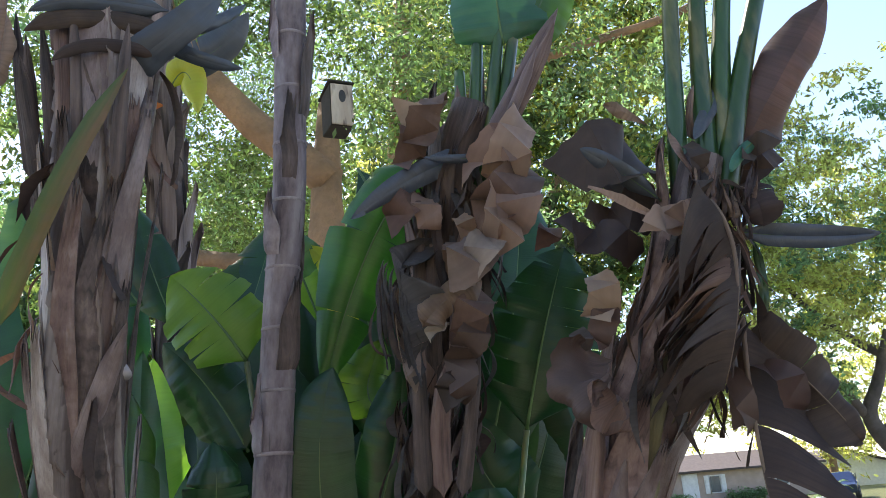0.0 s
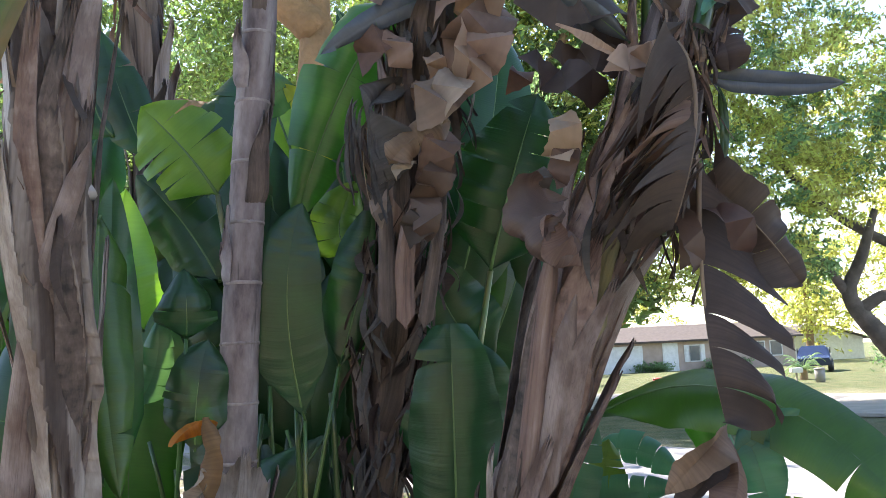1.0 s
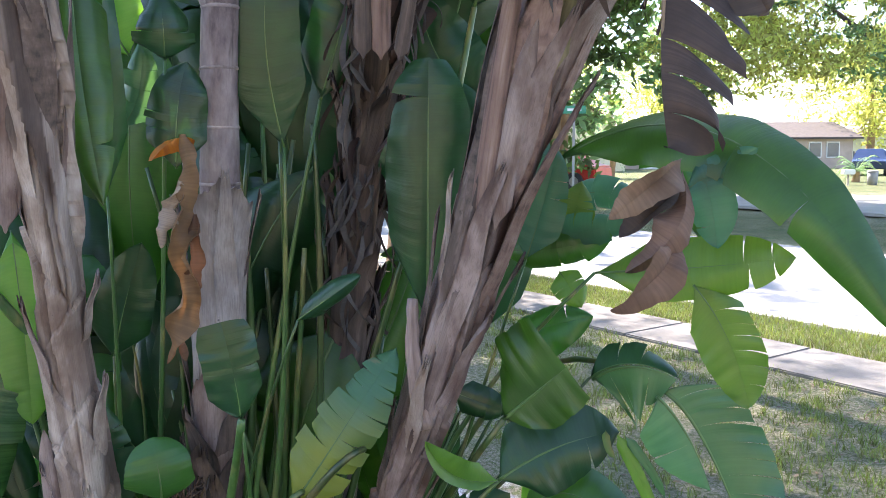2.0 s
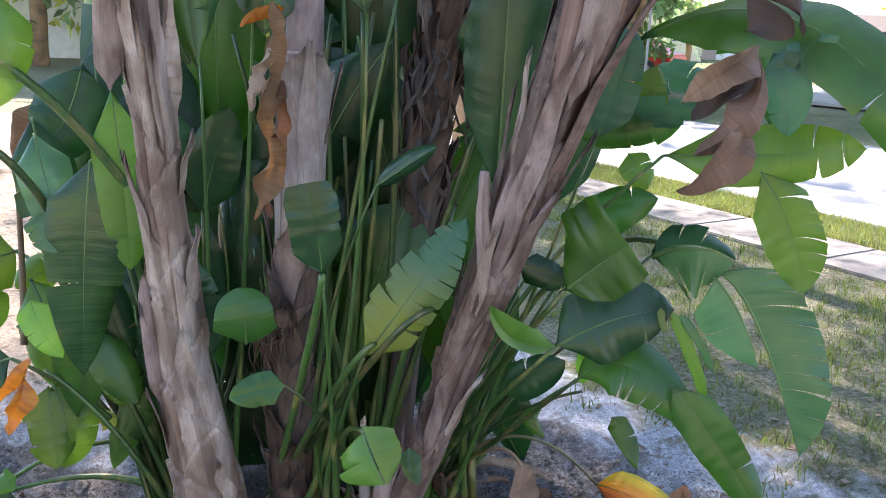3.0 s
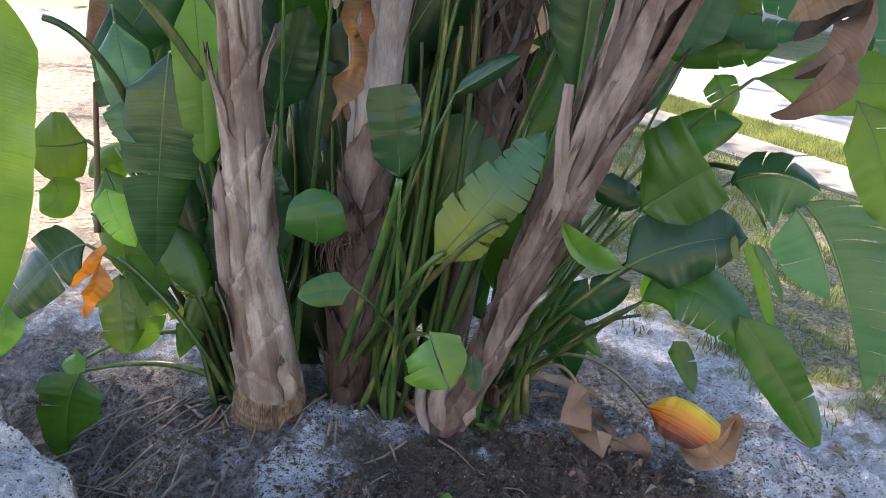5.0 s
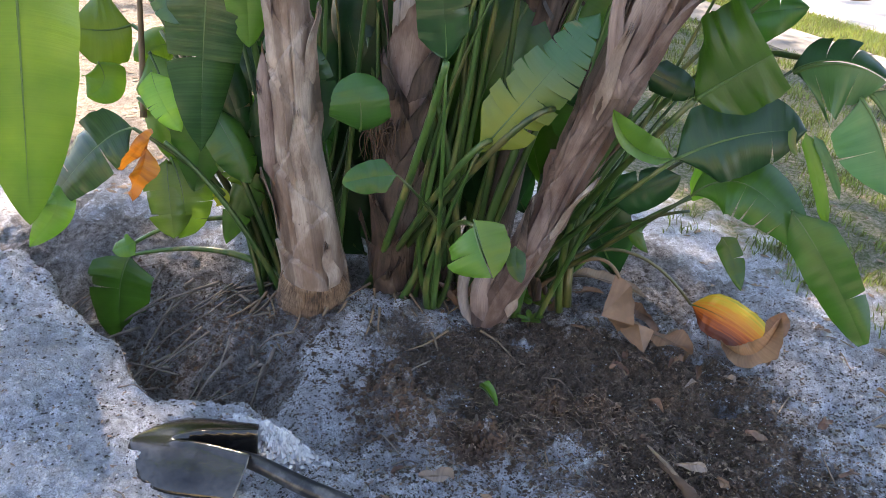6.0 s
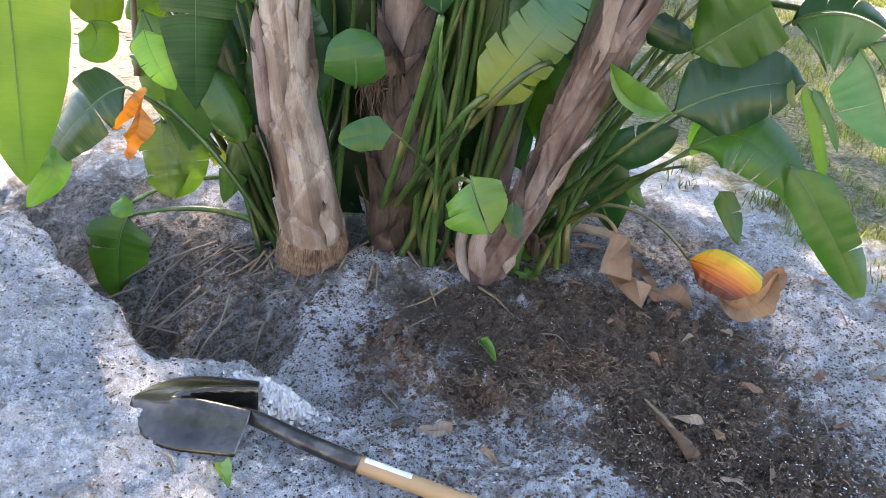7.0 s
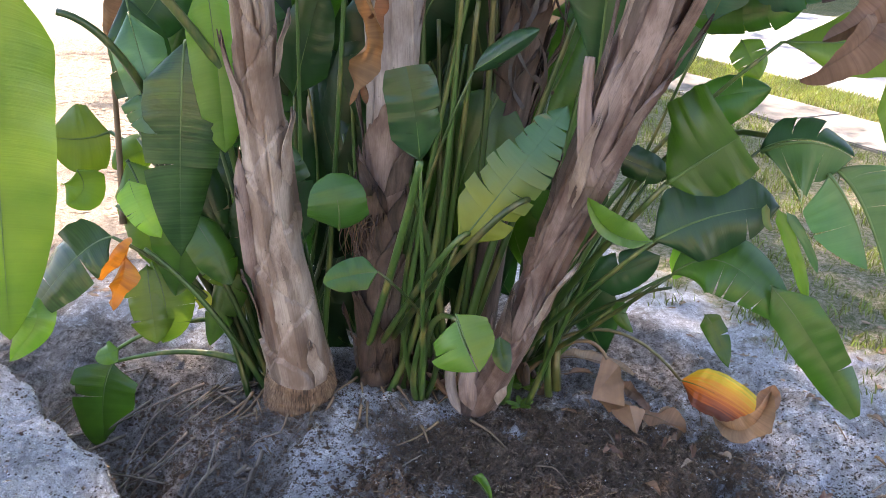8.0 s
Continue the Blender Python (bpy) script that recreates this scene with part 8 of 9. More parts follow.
part("plate", box(3.0, 3.6, 21.94, 21.965, 2.35, 2.55, 0.004), "green_sign", pole)
part("bar", box(3.12, 3.48, 21.93, 21.937, 2.42, 2.48, 0.001), "white_paint", pole)

# low on the leaning stem's outer side: cut stub, small leaf and dry leaf hanging from its tan stalk
stalk(sucker_right, (.09, 2.16, .05), (0.42, 2.18, 0.75), (0.745, 1.722, 0.894), 0.011, 0.007)
leaf(sucker_right, (0.508, 1.920, 0.670), (0.497, 1.930, 0.597), (0.474, 1.950, 0.505), 0.085, (-0.2, -0.95, 0.2), "bright", shape="strap", droop=.3, seed=801)
leaf(sucker_right, (0.378, 2.000, 0.396), (0.350, 1.980, 0.376), (0.392, 1.970, 0.328), 0.045, (-0.1, -0.9, 0.4), "green", droop=.5, seed=802)
stalk(sucker_right, (0.10, 2.06, 0.10), (0.24, 2.03, 0.25), (0.332, 1.980, 0.232), 0.007, 0.005, "stem_dry")
folded_leaf(sucker_right, [(0.332, 1.980, 0.232), (0.324, 1.945, 0.170), (0.335, 1.940, 0.110), (0.358, 1.950, 0.066)], 0.085, 1, "dry_peach", 51)
folded_leaf(sucker_right, [(0.350, 1.965, 0.105), (0.400, 1.950, 0.098), (0.462, 1.950, 0.070)], 0.060, 1, "dry_peach", 52)
# torn strips that hang under the bluish blades
leaf(sucker_right, (0.662, 1.800, 0.769), (0.711, 1.770, 0.671), (0.760, 1.760, 0.549), 0.036, (-0.3, -0.93, 0.2), "light", shape="strap", droop=.6, seed=803)
leaf(sucker_right, (0.679, 1.790, 0.768), (0.727, 1.760, 0.705), (0.765, 1.760, 0.635), 0.024, (-0.3, -0.93, 0.2), "blue", shape="strap", droop=.6, seed=804)
leaf(sucker_right, (0.640, 1.820, 0.772), (0.644, 1.810, 0.735), (0.660, 1.800, 0.714), 0.020, (-0.3, -0.93, 0.2), "olive", shape="strap", droop=.6, seed=805)
# dark dry strips and fallen bracts high on the near stem
leaf(tree_left, (-0.547, 1.420, 2.055), (-0.557, 1.380, 2.275), (-0.575, 1.360, 2.480), 0.030, (0.35, -0.9, -0.25), "sheath_dark", shape="strap", name="sheath", droop=.8, seed=810)
leaf(tree_left, (-0.513, 1.380, 2.082), (-0.513, 1.340, 2.286), (-0.536, 1.330, 2.494), 0.028, (0.35, -0.9, -0.25), "sheath_dark", shape="strap", name="sheath", droop=.8, seed=811)
leaf(tree_left, (-0.497, 1.360, 2.208), (-0.485, 1.320, 2.350), (-0.507, 1.320, 2.556), 0.034, (0.35, -0.9, -0.25), "sheath_rust", shape="strap", name="sheath", droop=.8, seed=812)
leaf(tree_left, (-0.466, 1.340, 2.136), (-0.457, 1.310, 2.299), (-0.470, 1.300, 2.516), 0.026, (0.35, -0.9, -0.25), "sheath_dark", shape="strap", name="sheath", droop=.8, seed=813)
leaf(tree_left, (-0.570, 1.420, 2.205), (-0.591, 1.400, 2.365), (-0.615, 1.400, 2.556), 0.030, (0.35, -0.9, -0.25), "sheath_dark", shape="strap", name="sheath", droop=.8, seed=814)
leaf(tree_left, (-0.316, 1.360, 2.463), (-0.446, 1.300, 2.469), (-0.547, 1.290, 2.441), 0.045, (0.35, -0.9, -0.25), "dead_dark", shape="strap", name="spathe", droop=.8, seed=815)
leaf(tree_left, (-0.315, 1.360, 2.417), (-0.424, 1.300, 2.412), (-0.491, 1.280, 2.372), 0.030, (0.35, -0.9, -0.25), "dead_dark", shape="strap", name="spathe", droop=.8, seed=816)
leaf(tree_left, (-0.316, 1.360, 2.511), (-0.443, 1.290, 2.497), (-0.535, 1.280, 2.473), 0.040, (0.35, -0.9, -0.25), "spathe", shape="strap", name="spathe", droop=.8, seed=817)
leaf(tree_left, (-0.390, 1.320, 2.153), (-0.378, 1.300, 2.300), (-0.369, 1.300, 2.453), 0.030, (0.35, -0.9, -0.25), "sheath_dark", shape="strap", name="sheath", droop=.8, seed=818)
# fibres and old leaf bases low on the ringed stem, their dark colour also standing in for shade
old = np.random.default_rng(71)
for k in range(16):
    s0 = 0.01 + 0.016 * k
    sheath(tree_ringed, B, s0, s0 + old.uniform(0.05, 0.09), -1.57 + 1.1 * math.sin(2.4 * k), old.uniform(0.35, 0.8), "sheath_dark", old.uniform(0.012, 0.03), 0.012, rng=old)
for k in range(26):
    b0 = np.array((-0.354, 1.925, 0.61)) + np.array([old.uniform(-0.04, 0.04), old.uniform(-0.02, 0.02), old.uniform(-0.03, 0.02)])
    e = b0 + np.array([old.uniform(-0.03, 0.03), -0.02, -old.uniform(0.06, 0.13)])
    stalk(tree_ringed, b0, (b0 + e) / 2 + np.array([old.uniform(-0.02, 0.02), -0.02, 0.02]), e, 0.0022, 0.0008, "rotten_wood", "fibre", seg=4, n=7)

# ---- on the ground ----
def ground_z(x, y):
    return float(height(np.array(x), np.array(y)))


# dry narrow sheaths leaning beside the near stem
leaf(tree_left, (-0.672, 1.900, 0.434), (-0.743, 1.930, 0.577), (-0.808, 1.950, 0.711), 0.026, (0.35, -0.9, 0.2), "dead_tan", shape="strap", name="sheath", droop=.9, seed=831)
leaf(tree_left, (-0.693, 1.920, 0.354), (-0.772, 1.950, 0.501), (-0.835, 1.970, 0.601), 0.022, (0.35, -0.9, 0.2), "sheath_pink", shape="strap", name="sheath", droop=.9, seed=832)
leaf(tree_left, (-0.643, 1.860, 0.486), (-0.662, 1.870, 0.652), (-0.680, 1.880, 0.794), 0.018, (0.35, -0.9, 0.2), "dead", shape="strap", name="sheath", droop=.9, seed=833)

stalk(sucker_right, (0.096, 2.160, 0.079), (0.322, 2.150, 0.237), (0.564, 2.160, 0.091), 0.007, 0.0045, "stem_olive")
# dry bases of old stalks round the feet of the green ones
dry = np.random.default_rng(93)
for k in range(34):
    x, y = (dry.uniform(-0.36, -0.06), dry.uniform(1.98, 2.06)) if k < 22 else (dry.uniform(0.03, 0.16), dry.uniform(2.03, 2.14))
    z, lean = ground_z(x, y) - 0.01, dry.uniform(-0.05, 0.05)
    h = dry.uniform(0.06, 0.19)
    leaf(sucker_back if k < 22 else sucker_right, (x, y, z), (x + lean, y - 0.01, z + 0.6 * h), (x + 1.8 * lean, y - dry.uniform(-0.01, 0.03), z + h), dry.uniform(0.014, 0.034), (dry.uniform(-0.4, 0.4), -1, 0.2), ("dead", "dead_pale", "sheath_dark", "dead_tan", "dead_dark")[k % 5], shape="strap", name="sheath", droop=.9, seed=900 + k)
# pale dry leaf bases spread at the foot of the leaning stem
leaf(tree_right, (-0.094, 1.930, 0.201), (-0.093, 1.900, 0.129), (-0.059, 1.900, 0.041), 0.040, (0.1, -0.95, 0.3), "bark_grey", shape="strap", name="sheath", droop=.8, seed=841)
leaf(tree_right, (-0.015, 1.900, 0.244), (-0.039, 1.870, 0.166), (-0.025, 1.890, 0.066), 0.075, (0.1, -0.95, 0.3), "bark_mauve", shape="strap", name="sheath", droop=.8, seed=842)
leaf(tree_right, (0.004, 1.900, 0.239), (0.035, 1.880, 0.175), (0.042, 1.890, 0.095), 0.070, (-0.1, -0.95, 0.3), "bark_papery", shape="strap", name="sheath", droop=.8, seed=843)
# a pale root by the foot of the leaning stem
pale_root = thing("root", (0.049, 2.100, 0.050), "pale bare root lying on dark soil", "root")
stalk(pale_root, (0.049, 2.100, 0.056), (0.113, 2.135, 0.049), (0.176, 2.229, 0.036), 0.0045, 0.003, "dead_pale", "root_piece")

shovel = thing("shovel", (-0.5, 1.2, ground_z(-0.5, 1.2)), "round-point shovel lying on sand, black steel and wooden handle", "shovel")
zs = 0.085
n, m_ = 40, 45
bv, bf = [], []
for i in range(n):
    k = i / (n - 1)
    hw = 0.108 * math.sqrt(1 - (1 - min(1.0, 0.02 + k / 0.62)) ** 2.2)
    fold = max(0.0, (k - 0.34) / 0.66)
    for j in range(m_):
        x = -1 + 2 * j / (m_ - 1)
        arch = 0.046 * (1 - abs(x) ** 2.3) * min(1.0, 0.45 + k)
        groove = 0.058 * fold ** 0.6 * max(0.0, 1 - (abs(x - 0.06) / (0.03 + 0.27 * fold)) ** 1.6)
        roll = 0.012 * math.exp(-((abs(x - 0.06) - 0.04 - 0.30 * fold) / 0.10) ** 2) * fold ** 0.5
        bv.append((0.27 * k - 0.02 * x * x * k, x * hw, arch - groove + roll))
for i in range(n - 1):
    for j in range(m_ - 1):
        bf.append((i * m_ + j, (i + 1) * m_ + j, (i + 1) * m_ + j + 1, i * m_ + j + 1))
bm4 = Matrix.Translation((-0.660, 1.100, 0.088)) @ Matrix.Rotation(radians(9), 4, "Z") @ Matrix.Rotation(radians(1), 4, "Y") @ Matrix.Rotation(radians(7), 4, "X")
top = [bm4 @ Vector(p) for p in bv]
low = [bm4 @ (Vector(p) - Vector((0, 0, 0.003))) for p in bv]
nb = len(bv)
rim = [i * m_ for i in range(n)] + [(n - 1) * m_ + j for j in range(1, m_)] + [i * m_ + m_ - 1 for i in range(n - 2, -1, -1)] + [j for j in range(m_ - 2, 0, -1)]
obj("blade", top + low, bf + [tuple(q + nb for q in f[::-1]) for f in bf] + [(a, a + nb, b + nb, b) for a, b in zip(rim, rim[1:] + rim[:1])], "blade_steel", shovel, "worn black steel blade with a central fold")
sp = curve_points([(-0.47, 1.135, zs - 0.005), (-0.42, 1.130, zs + 0.015), (-0.37, 1.122, zs + 0.012), (-0.28, 1.108, zs - 0.005), (-0.15, 1.103, zs - 0.035)], 18)
v, f = tube_mesh(sp, np.linspace(0.016, 0.021, 18), 14)
obj("socket", v, f, "black_metal", shovel, "black steel socket")
hp = curve_points([(-0.165, 1.105, zs - 0.034), (0.16, 1.055, zs - 0.045), (0.95, 0.93, zs - 0.04)], 20)
v, f = tube_mesh(hp, np.linspace(0.0185, 0.018, 20), 16)
obj("handle", v, f, "wood_handle", shovel, "pale wooden handle")
lp = curve_points([(-0.135, 1.1004, zs - 0.0345), (-0.030, 1.0840, zs - 0.038)], 8)
tan, uu, ww = axes_along(lp)
lv, lf = [], []
for i in range(8):
    for j in range(7):
        a = -0.2 + 1.5 * j / 6
        d = np.array([0, -math.sin(a - 0.9) * 0.9, math.cos(a - 0.9)])
        lv.append(lp[i] + d * 0.0192)
for i in range(7):
    for j in range(6):
        lf.append((i * 7 + j, i * 7 + j + 1, (i + 1) * 7 + j + 1, (i + 1) * 7 + j))
obj("sticker", lv, lf, "white_paint", shovel, "torn white paper sticker")


def ground_leaf(x, y, length, width, turn, material, label, lift=0.012, curl=0.9, group="fallen leaves", tilt=0.0):
    z = ground_z(x, y) + lift
    t = thing("fallen_leaf", (x, y, z - lift), label, "leaf", group)
    d = np.array([math.cos(turn), math.sin(turn), tilt])
    c = np.array([x, y, z])
    leaf(t, c - d * length / 2, c + np.array([0, 0, length * 0.12]), c + d * length / 2, width, (0, -0.2, 1), material, fold=0.5, droop=-curl, crumple=min(0.012, length * 0.06), name="blade")


ground_leaf(0.49, 1.98, 0.16, 0.08, -0.5, "dry_peach", "dry orange-brown leaf on dark soil", 0.02, 0.8)
ground_leaf(0.43, 2.12, 0.14, 0.05, -0.7, "dry_peach", "dry orange-brown leaf on dark soil", 0.03, 0.9)
ground_leaf(-1.06, 2.10, 0.10, 0.06, 0.9, "dry_peach", "small dry orange leaf above the trench", 0.08, 0.5)
ground_leaf(-0.02, 1.29, 0.075, 0.05, 0.2, "dead_pale", "pale dry leaf scrap on sand", 0.012, 0.3)
ground_leaf(0.55, 1.50, 0.075, 0.03, 0.1, "dead_pale", "pale dry leaf scrap beside a stick", 0.012, 0.4)
ground_leaf(0.035, 1.625, 0.09, 0.032, -0.9, "light", "green scrap of leaf on dark soil", 0.014, 0.3)
ground_leaf(-0.40, 0.985, 0.08, 0.045, -0.9, "light", "green scrap of leaf on sand", 0.014, 0.3)
ground_leaf(0.30, 2.22, 0.26, 0.08, -0.2, "dead_pale", "pale dry leaf under the stalks", 0.04, 1.2)
ground_leaf(0.22, 2.16, 0.2, 0.07, 0.4, "dead", "brown dry leaf under the stalks", 0.03, 1.2)
lit = np.random.default_rng(31)
for k in range(46):
    x, y = (lit.normal(0.52, 0.13), lit.normal(1.98, 0.13)) if k < 20 else (lit.uniform(-0.2, 1.2), lit.uniform(1.15, 2.4))
    ground_leaf(x, y, lit.uniform(0.03, 0.07), lit.uniform(0.015, 0.03), lit.uniform(0, 6.28), ("dead", "dead_pale", "dry_peach")[k % 3], "small dry leaf fragment on the soil", 0.008, 0.5)


def rod(name, label, category, group, ctrl, r0, r1, material, wob=0.06):
    t = thing(name, ctrl[0], label, category, group)
    p = curve_points(ctrl, 14)
    v, f = tube_mesh(p, np.linspace(r0, r1, 14), 8, wobble=wob)
    obj("stem", v, f, material, t, uvs=tube_uv(p, [r0], 8))


rod("stick", "rotten brown wood splinter lying on the soil", "stick", "", [(0.470, 1.535, ground_z(0.470, 1.535) + 0.012), (0.515, 1.455, ground_z(0.515, 1.455) + 0.016), (0.562, 1.372, ground_z(0.562, 1.372) + 0.010)], 0.007, 0.016, "rotten_wood", 0.22)
rod("stick", "thin rotten splinter beside the wood", "stick", "", [(0.452, 1.560, ground_z(0.452, 1.560) + 0.008), (0.500, 1.470, ground_z(0.500, 1.470) + 0.022), (0.548, 1.400, ground_z(0.548, 1.400) + 0.022)], 0.003, 0.006, "chip", 0.2)
for k in range(34):
    x, y = lit.uniform(-0.2, 1.15), lit.uniform(1.15, 2.3)
    if k >= 22:
        x, y = lit.uniform(-1.3, -0.3), lit.uniform(0.9, 1.4)
    a, l = lit.uniform(0, 6.28), lit.uniform(0.04, 0.14)
    q = [(x + math.cos(a) * l * s, y + math.sin(a) * l * s + 0.01 * math.sin(5 * s)) for s in (0, 0.5, 1)]
    rod("twig", "thin dry twig on the ground", "twig", "twigs", [(px, py, ground_z(px, py) + 0.006) for px, py in q], 0.0025, 0.0015, "chip" if k % 2 else "root")
for k in range(48):
    a = lit.uniform(0, 1)
    x0, y0 = lit.uniform(-1.2, -0.5), lit.uniform(1.60, 1.98)
    x1, y1 = x0 + lit.uniform(-0.26, 0.02), y0 + lit.uniform(-0.22, -0.02)
    z0, z1 = ground_z(x0, y0) + 0.02, ground_z(x1, y1) + lit.uniform(-0.01, 0.03)
    rod("root", "bare tangled root in the dug trench", "root", "trench roots", [(x0, y0, z0), ((x0 + x1) / 2, (y0 + y1) / 2 + lit.uniform(-0.09, 0.09), (z0 + z1) / 2 + lit.uniform(-0.02, 0.04)), (x1, y1, z1)], lit.uniform(0.002, 0.007), 0.0015, "root", 0.2)
for k in range(26):
    bx, by = lit.uniform(-0.62, 0.1), lit.uniform(1.80, 2.0)
    if k < 6:
        bx, by = lit.uniform(-0.72, -0.64), lit.uniform(1.80, 1.90)
    a, l = lit.uniform(-2.4, -0.7), lit.uniform(0.06, 0.16)
    e = (bx + math.cos(a) * l, by + math.sin(a) * l)
    rod("straw", "dry tan strip of leaf base at the foot of the stems", "straw", "dry strips", [(bx, by, ground_z(bx, by) + 0.022), ((bx + e[0]) / 2, (by + e[1]) / 2 + lit.uniform(-0.02, 0.02), ground_z(*e) + 0.014), (*e, ground_z(*e) + 0.006)], 0.0045, 0.002, "stem_dry")
# dry flaps at the foot of the leaning stem


def weed(x, y, s, count):
    t = thing("weed", (x, y, ground_z(x, y)), "tiny bright green weed on the soil", "weed", "weeds")
    z = ground_z(x, y)
    for k in range(count):
        a = 2.4 * k + x * 9
        d = np.array([math.cos(a), math.sin(a), 0.5])
        leaf(t, (x, y, z), np.array([x, y, z]) + d * s * 0.6, np.array([x, y, z]) + d * s * np.array([1.2, 1.2, 0.8]), s * 0.5, (0, -0.3, 1), "light", name="blade")


weed(-0.165, 2.03, 0.045, 7)
weed(0.075, 2.09, 0.06, 10)
weed(0.10, 2.07, 0.055, 9)
weed(0.10, 1.97, 0.035, 6)


def scatter(name, pts, size, material, label, rng, flat=0.6, long=1.0):
    """Loose crumbs: small uneven octahedra in one mesh."""
    n = len(pts)
    base = np.array([(1, 0, 0), (-1, 0, 0), (0, 1, 0), (0, -1, 0), (0, 0, 1), (0, 0, -1)], float)
    tri = np.array([(0, 2, 4), (2, 1, 4), (1, 3, 4), (3, 0, 4), (2, 0, 5), (1, 2, 5), (3, 1, 5), (0, 3, 5)])
    s = size * rng.uniform(0.4, 1.6, (n, 1, 1))
    v = base[None] * s * np.array([long, 1, flat]) * rng.uniform(0.6, 1.3, (n, 6, 1))
    a = rng.uniform(0, 6.28, n)
    ca, sa_ = np.cos(a)[:, None], np.sin(a)[:, None]
    v = np.stack([v[..., 0] * ca - v[..., 1] * sa_, v[..., 0] * sa_ + v[..., 1] * ca, v[..., 2]], axis=-1) + pts[:, None]
    f = (tri[None] + 6 * np.arange(n)[:, None, None]).reshape(-1, 3)
    return tagged(obj(name, v.reshape(-1, 3), f, material, smooth=False), label, "debris", kind="stuff")


def spread(n, cx, cy, sx, sy, rng, z=0.002):
    x, y = rng.normal(cx, sx, n), rng.normal(cy, sy, n)
    return np.stack([x, y, height(x, y) + z], axis=1)


dirt = np.random.default_rng(41)
scatter("soil_crumbs", np.concatenate([spread(26000, 0.40, 1.62, 0.40, 0.34, dirt, 0.001), spread(9000, -0.75, 1.72, 0.30, 0.18, dirt, 0.001), spread(6000, -0.05, 1.6, 0.25, 0.2, dirt, 0.001)]), 0.0026, "clod", "dark crumbs of soil and mulch", dirt, 0.8)
scatter("soil_clumps", np.concatenate([spread(500, -0.20, 1.58, 0.06, 0.06, dirt, 0.003), spread(700, -0.08, 1.48, 0.09, 0.04, dirt, 0.003), spread(500, 0.07, 1.415, 0.045, 0.03, dirt, 0.004), spread(500, 0.22, 1.63, 0.06, 0.03, dirt, 0.003), spread(900, -0.8, 1.72, 0.22, 0.12, dirt, 0.003), spread(700, 0.55, 1.5, 0.25, 0.2, dirt, 0.003)]), 0.0050, "clod_brown", "brown fibrous clumps of turned soil", dirt, 0.9, 1.3)
scatter("soil_fibres", np.concatenate([spread(1500, -0.03, 1.47, 0.13, 0.07, dirt, 0.005), spread(700, 0.24, 1.63, 0.10, 0.05, dirt, 0.004), spread(800, 0.6, 1.45, 0.3, 0.2, dirt, 0.003), spread(600, -0.55, 1.7, 0.2, 0.12, dirt, 0.003)]), 0.0011, "chip", "thin brown root fibres in the soil", dirt, 0.8, 11.0)
scatter("sand_crumbs", np.concatenate([spread(5500, -0.95, 1.18, 0.36, 0.24, dirt, 0.0), spread(4000, 0.98, 1.85, 0.18, 0.4, dirt, 0.0), spread(3500, -0.1, 1.25, 0.35, 0.16, dirt, 0.0), spread(500, 0.3, 1.7, 0.45, 0.4, dirt, 0.0)]), 0.0024, "sand_lump", "pale crumbs of dry sand", dirt, 0.8)
scatter("wood_chips", np.concatenate([spread(2200, 0.65, 1.45, 0.35, 0.25, dirt), spread(900, 0.5, 2.0, 0.3, 0.2, dirt), spread(500, -0.9, 1.2, 0.4, 0.25, dirt)]), 0.0022, "chip", "brown wood chips and bark flakes", dirt, 0.3, 3.0)
scatter("char_crumbs", np.concatenate([spread(1700, -1.0, 1.12, 0.42, 0.28, dirt, 0.001), spread(3500, 0.95, 1.8, 0.2, 0.4, dirt, 0.001), spread(3000, -0.1, 1.25, 0.35, 0.18, dirt, 0.001)]), 0.0025, "char", "small dark bits on the sand", dirt, 0.6, 1.6)
heap = np.random.default_rng(12)
n_ = 1500
hx, hy = heap.normal(-0.40, 0.045, n_), heap.normal(1.255, 0.022, n_)
hz = np.array([ground_z(a, b) for a, b in zip(hx, hy)]) + 0.03 * np.exp(-((hx + 0.40) / 0.05) ** 2 - ((hy - 1.255) / 0.03) ** 2) * heap.uniform(0.2, 1.0, n_)
scatter("sand_heap", np.stack([hx, hy, hz], axis=1), 0.006, "sand_lump", "small heap of pale sand on the shovel's edge", heap, 0.9)
lx, ly = dirt.uniform(-6, -1.2, 9000), dirt.uniform(2.4, 8, 9000)
scatter("leaf_litter", np.stack([lx, ly, height(lx, ly) + 0.004], axis=1), 0.011, "chip", "brown leaf litter on bare ground", dirt, 0.15, 1.8)
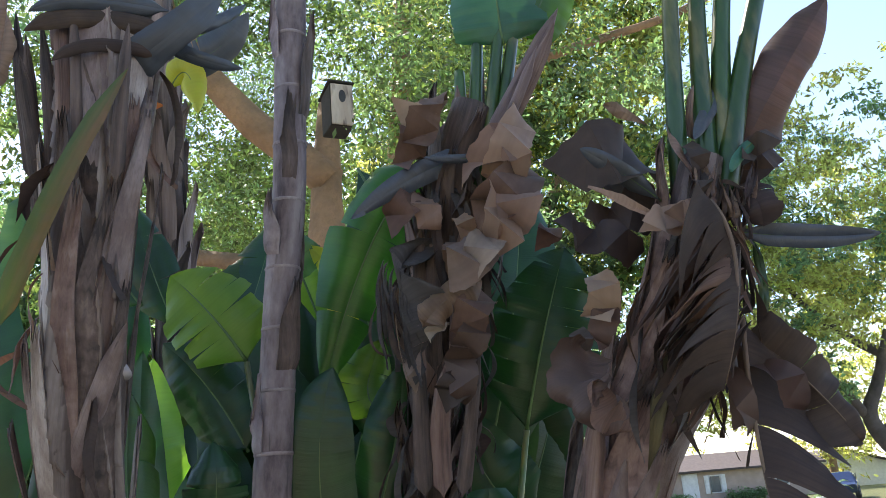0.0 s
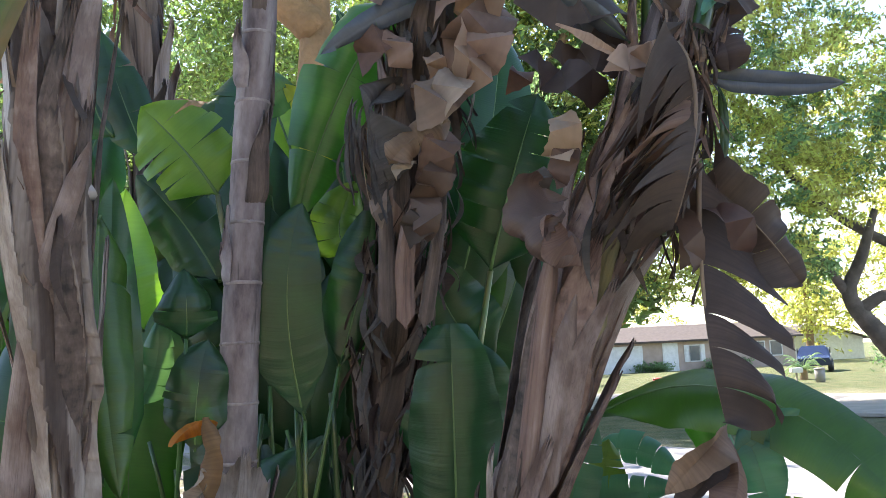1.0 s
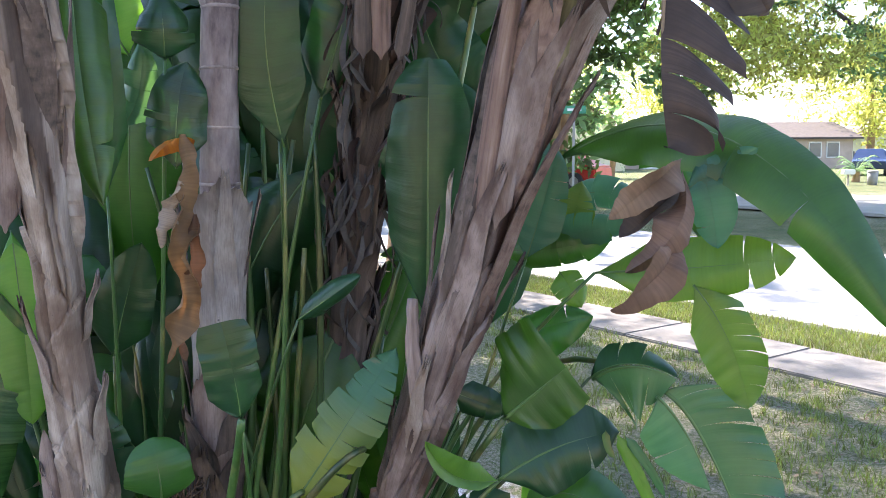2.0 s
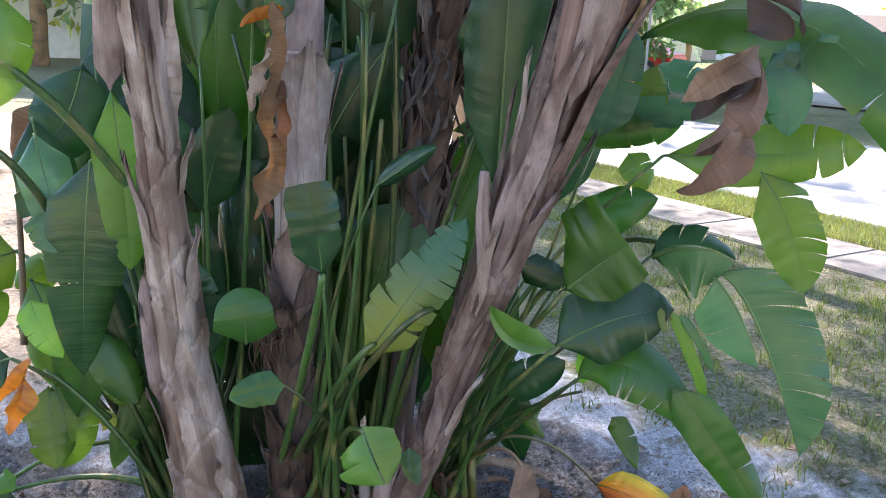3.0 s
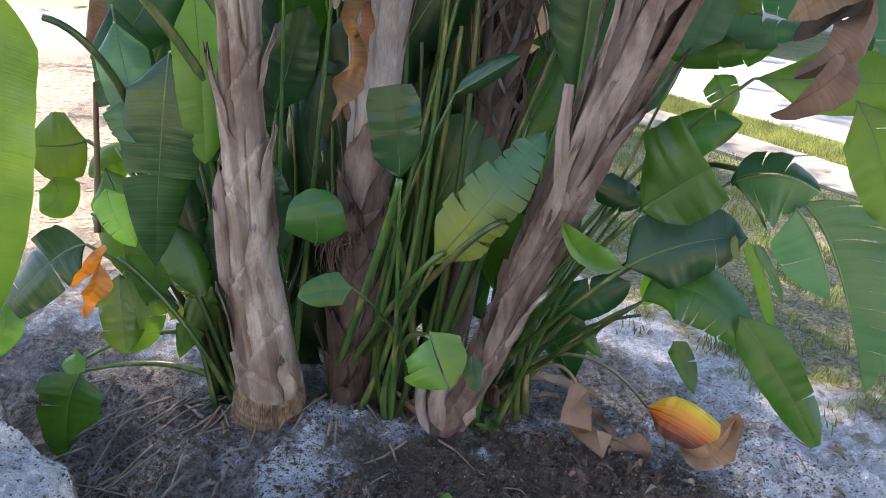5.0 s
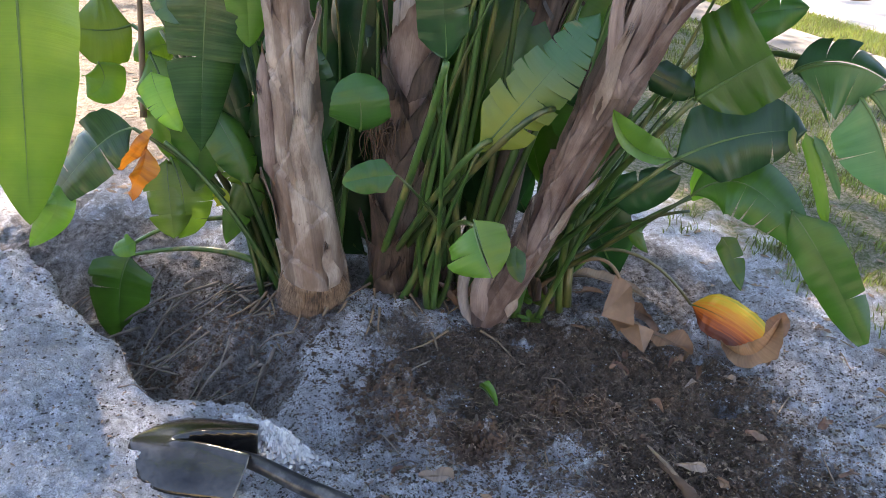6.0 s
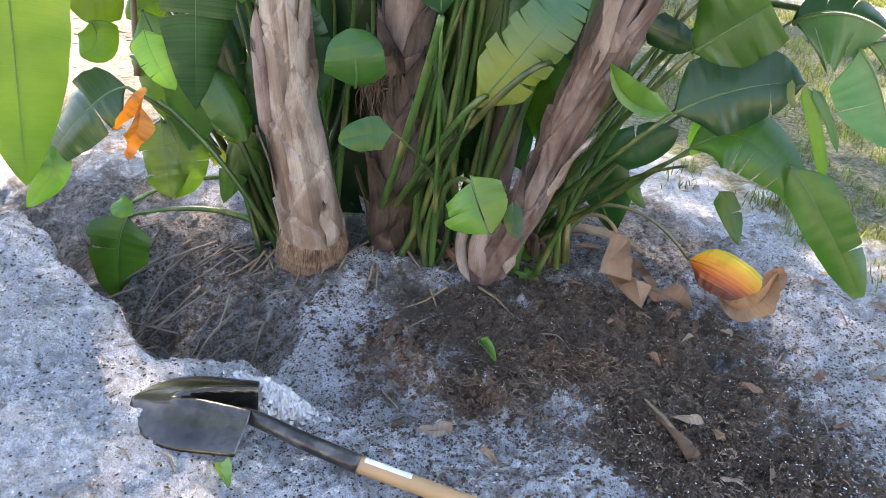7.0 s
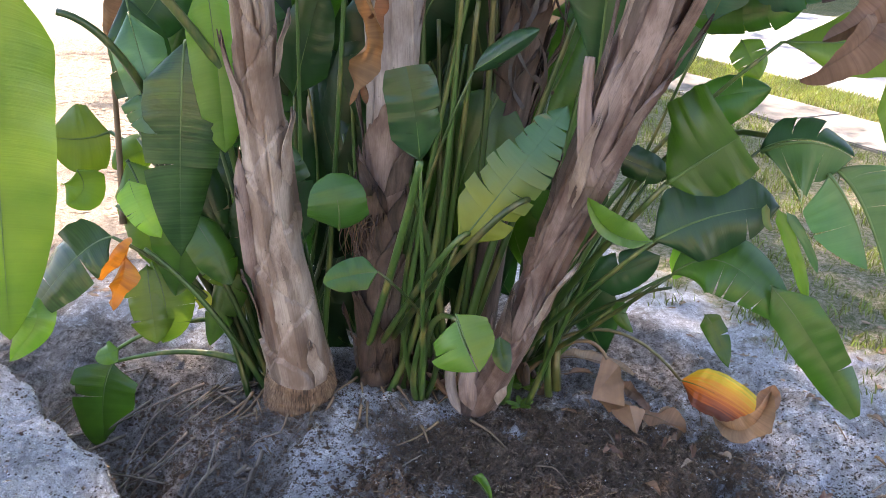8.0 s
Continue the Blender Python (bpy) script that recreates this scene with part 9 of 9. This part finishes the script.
gx_, gy_ = dirt.uniform(0.6, 4.0, 1300), dirt.uniform(2.3, 5.5, 1300)
scatter("leaf_litter", np.stack([gx_, gy_, height(gx_, gy_) + 0.004], axis=1), 0.008, "chip", "brown leaf scraps in thin grass", dirt, 0.15, 1.8)


def grass(name, x, y, h, label, rng):
    n = len(x)
    z = height(x, y)
    a = rng.uniform(0, 6.28, n)
    hh = h * rng.uniform(0.5, 1.3, n)
    lean = rng.normal(0, 0.5, (n, 2)) * hh[:, None]
    w = 0.0022 + 0.0012 * rng.random(n)
    b = np.stack([x, y, z - 0.003], axis=1)
    s = np.stack([np.cos(a) * w, np.sin(a) * w, 0 * a], axis=1)
    mid = b + np.stack([lean[:, 0] * 0.35, lean[:, 1] * 0.35, hh * 0.6], axis=1)
    tip = b + np.stack([lean[:, 0], lean[:, 1], hh * 0.95], axis=1)
    v = np.stack([b - s, b + s, mid + s * 0.7, mid - s * 0.7, tip], axis=1).reshape(-1, 3)
    i = 5 * np.arange(n)
    f = [(k, k + 1, k + 2, k + 3) for k in i] + [(k + 3, k + 2, k + 4) for k in i]
    return tagged(obj(name, v, f, "grass_blade", uvs=np.zeros((len(v), 2))), label, "grass", kind="stuff")


cx, cy = dirt.uniform(0.5, 5.0, 2100), dirt.uniform(2.2, 9.0, 2100)
keep = ((cx - 0.75) * 0.68 + (cy - 3.0) * 0.73 > dirt.uniform(-0.45, 0.7, 2100)) & (cx * ROAD_N[0] + cy * ROAD_N[1] < 4.95)
cx, cy = cx[keep], cy[keep]
tx, ty = np.repeat(cx, 22) + dirt.normal(0, 0.035, len(cx) * 22), np.repeat(cy, 22) + dirt.normal(0, 0.035, len(cx) * 22)
grass("lawn_grass", tx, ty, 0.05, "thin short lawn grass with bare patches", dirt)
u, c = dirt.uniform(-8, 6, 42000), dirt.uniform(5.7, 6.44, 42000)
grass("verge_grass", u * ROAD_U[0] + c * ROAD_N[0], u * ROAD_U[1] + c * ROAD_N[1], 0.06, "sunlit strip of grass beside the street", dirt)
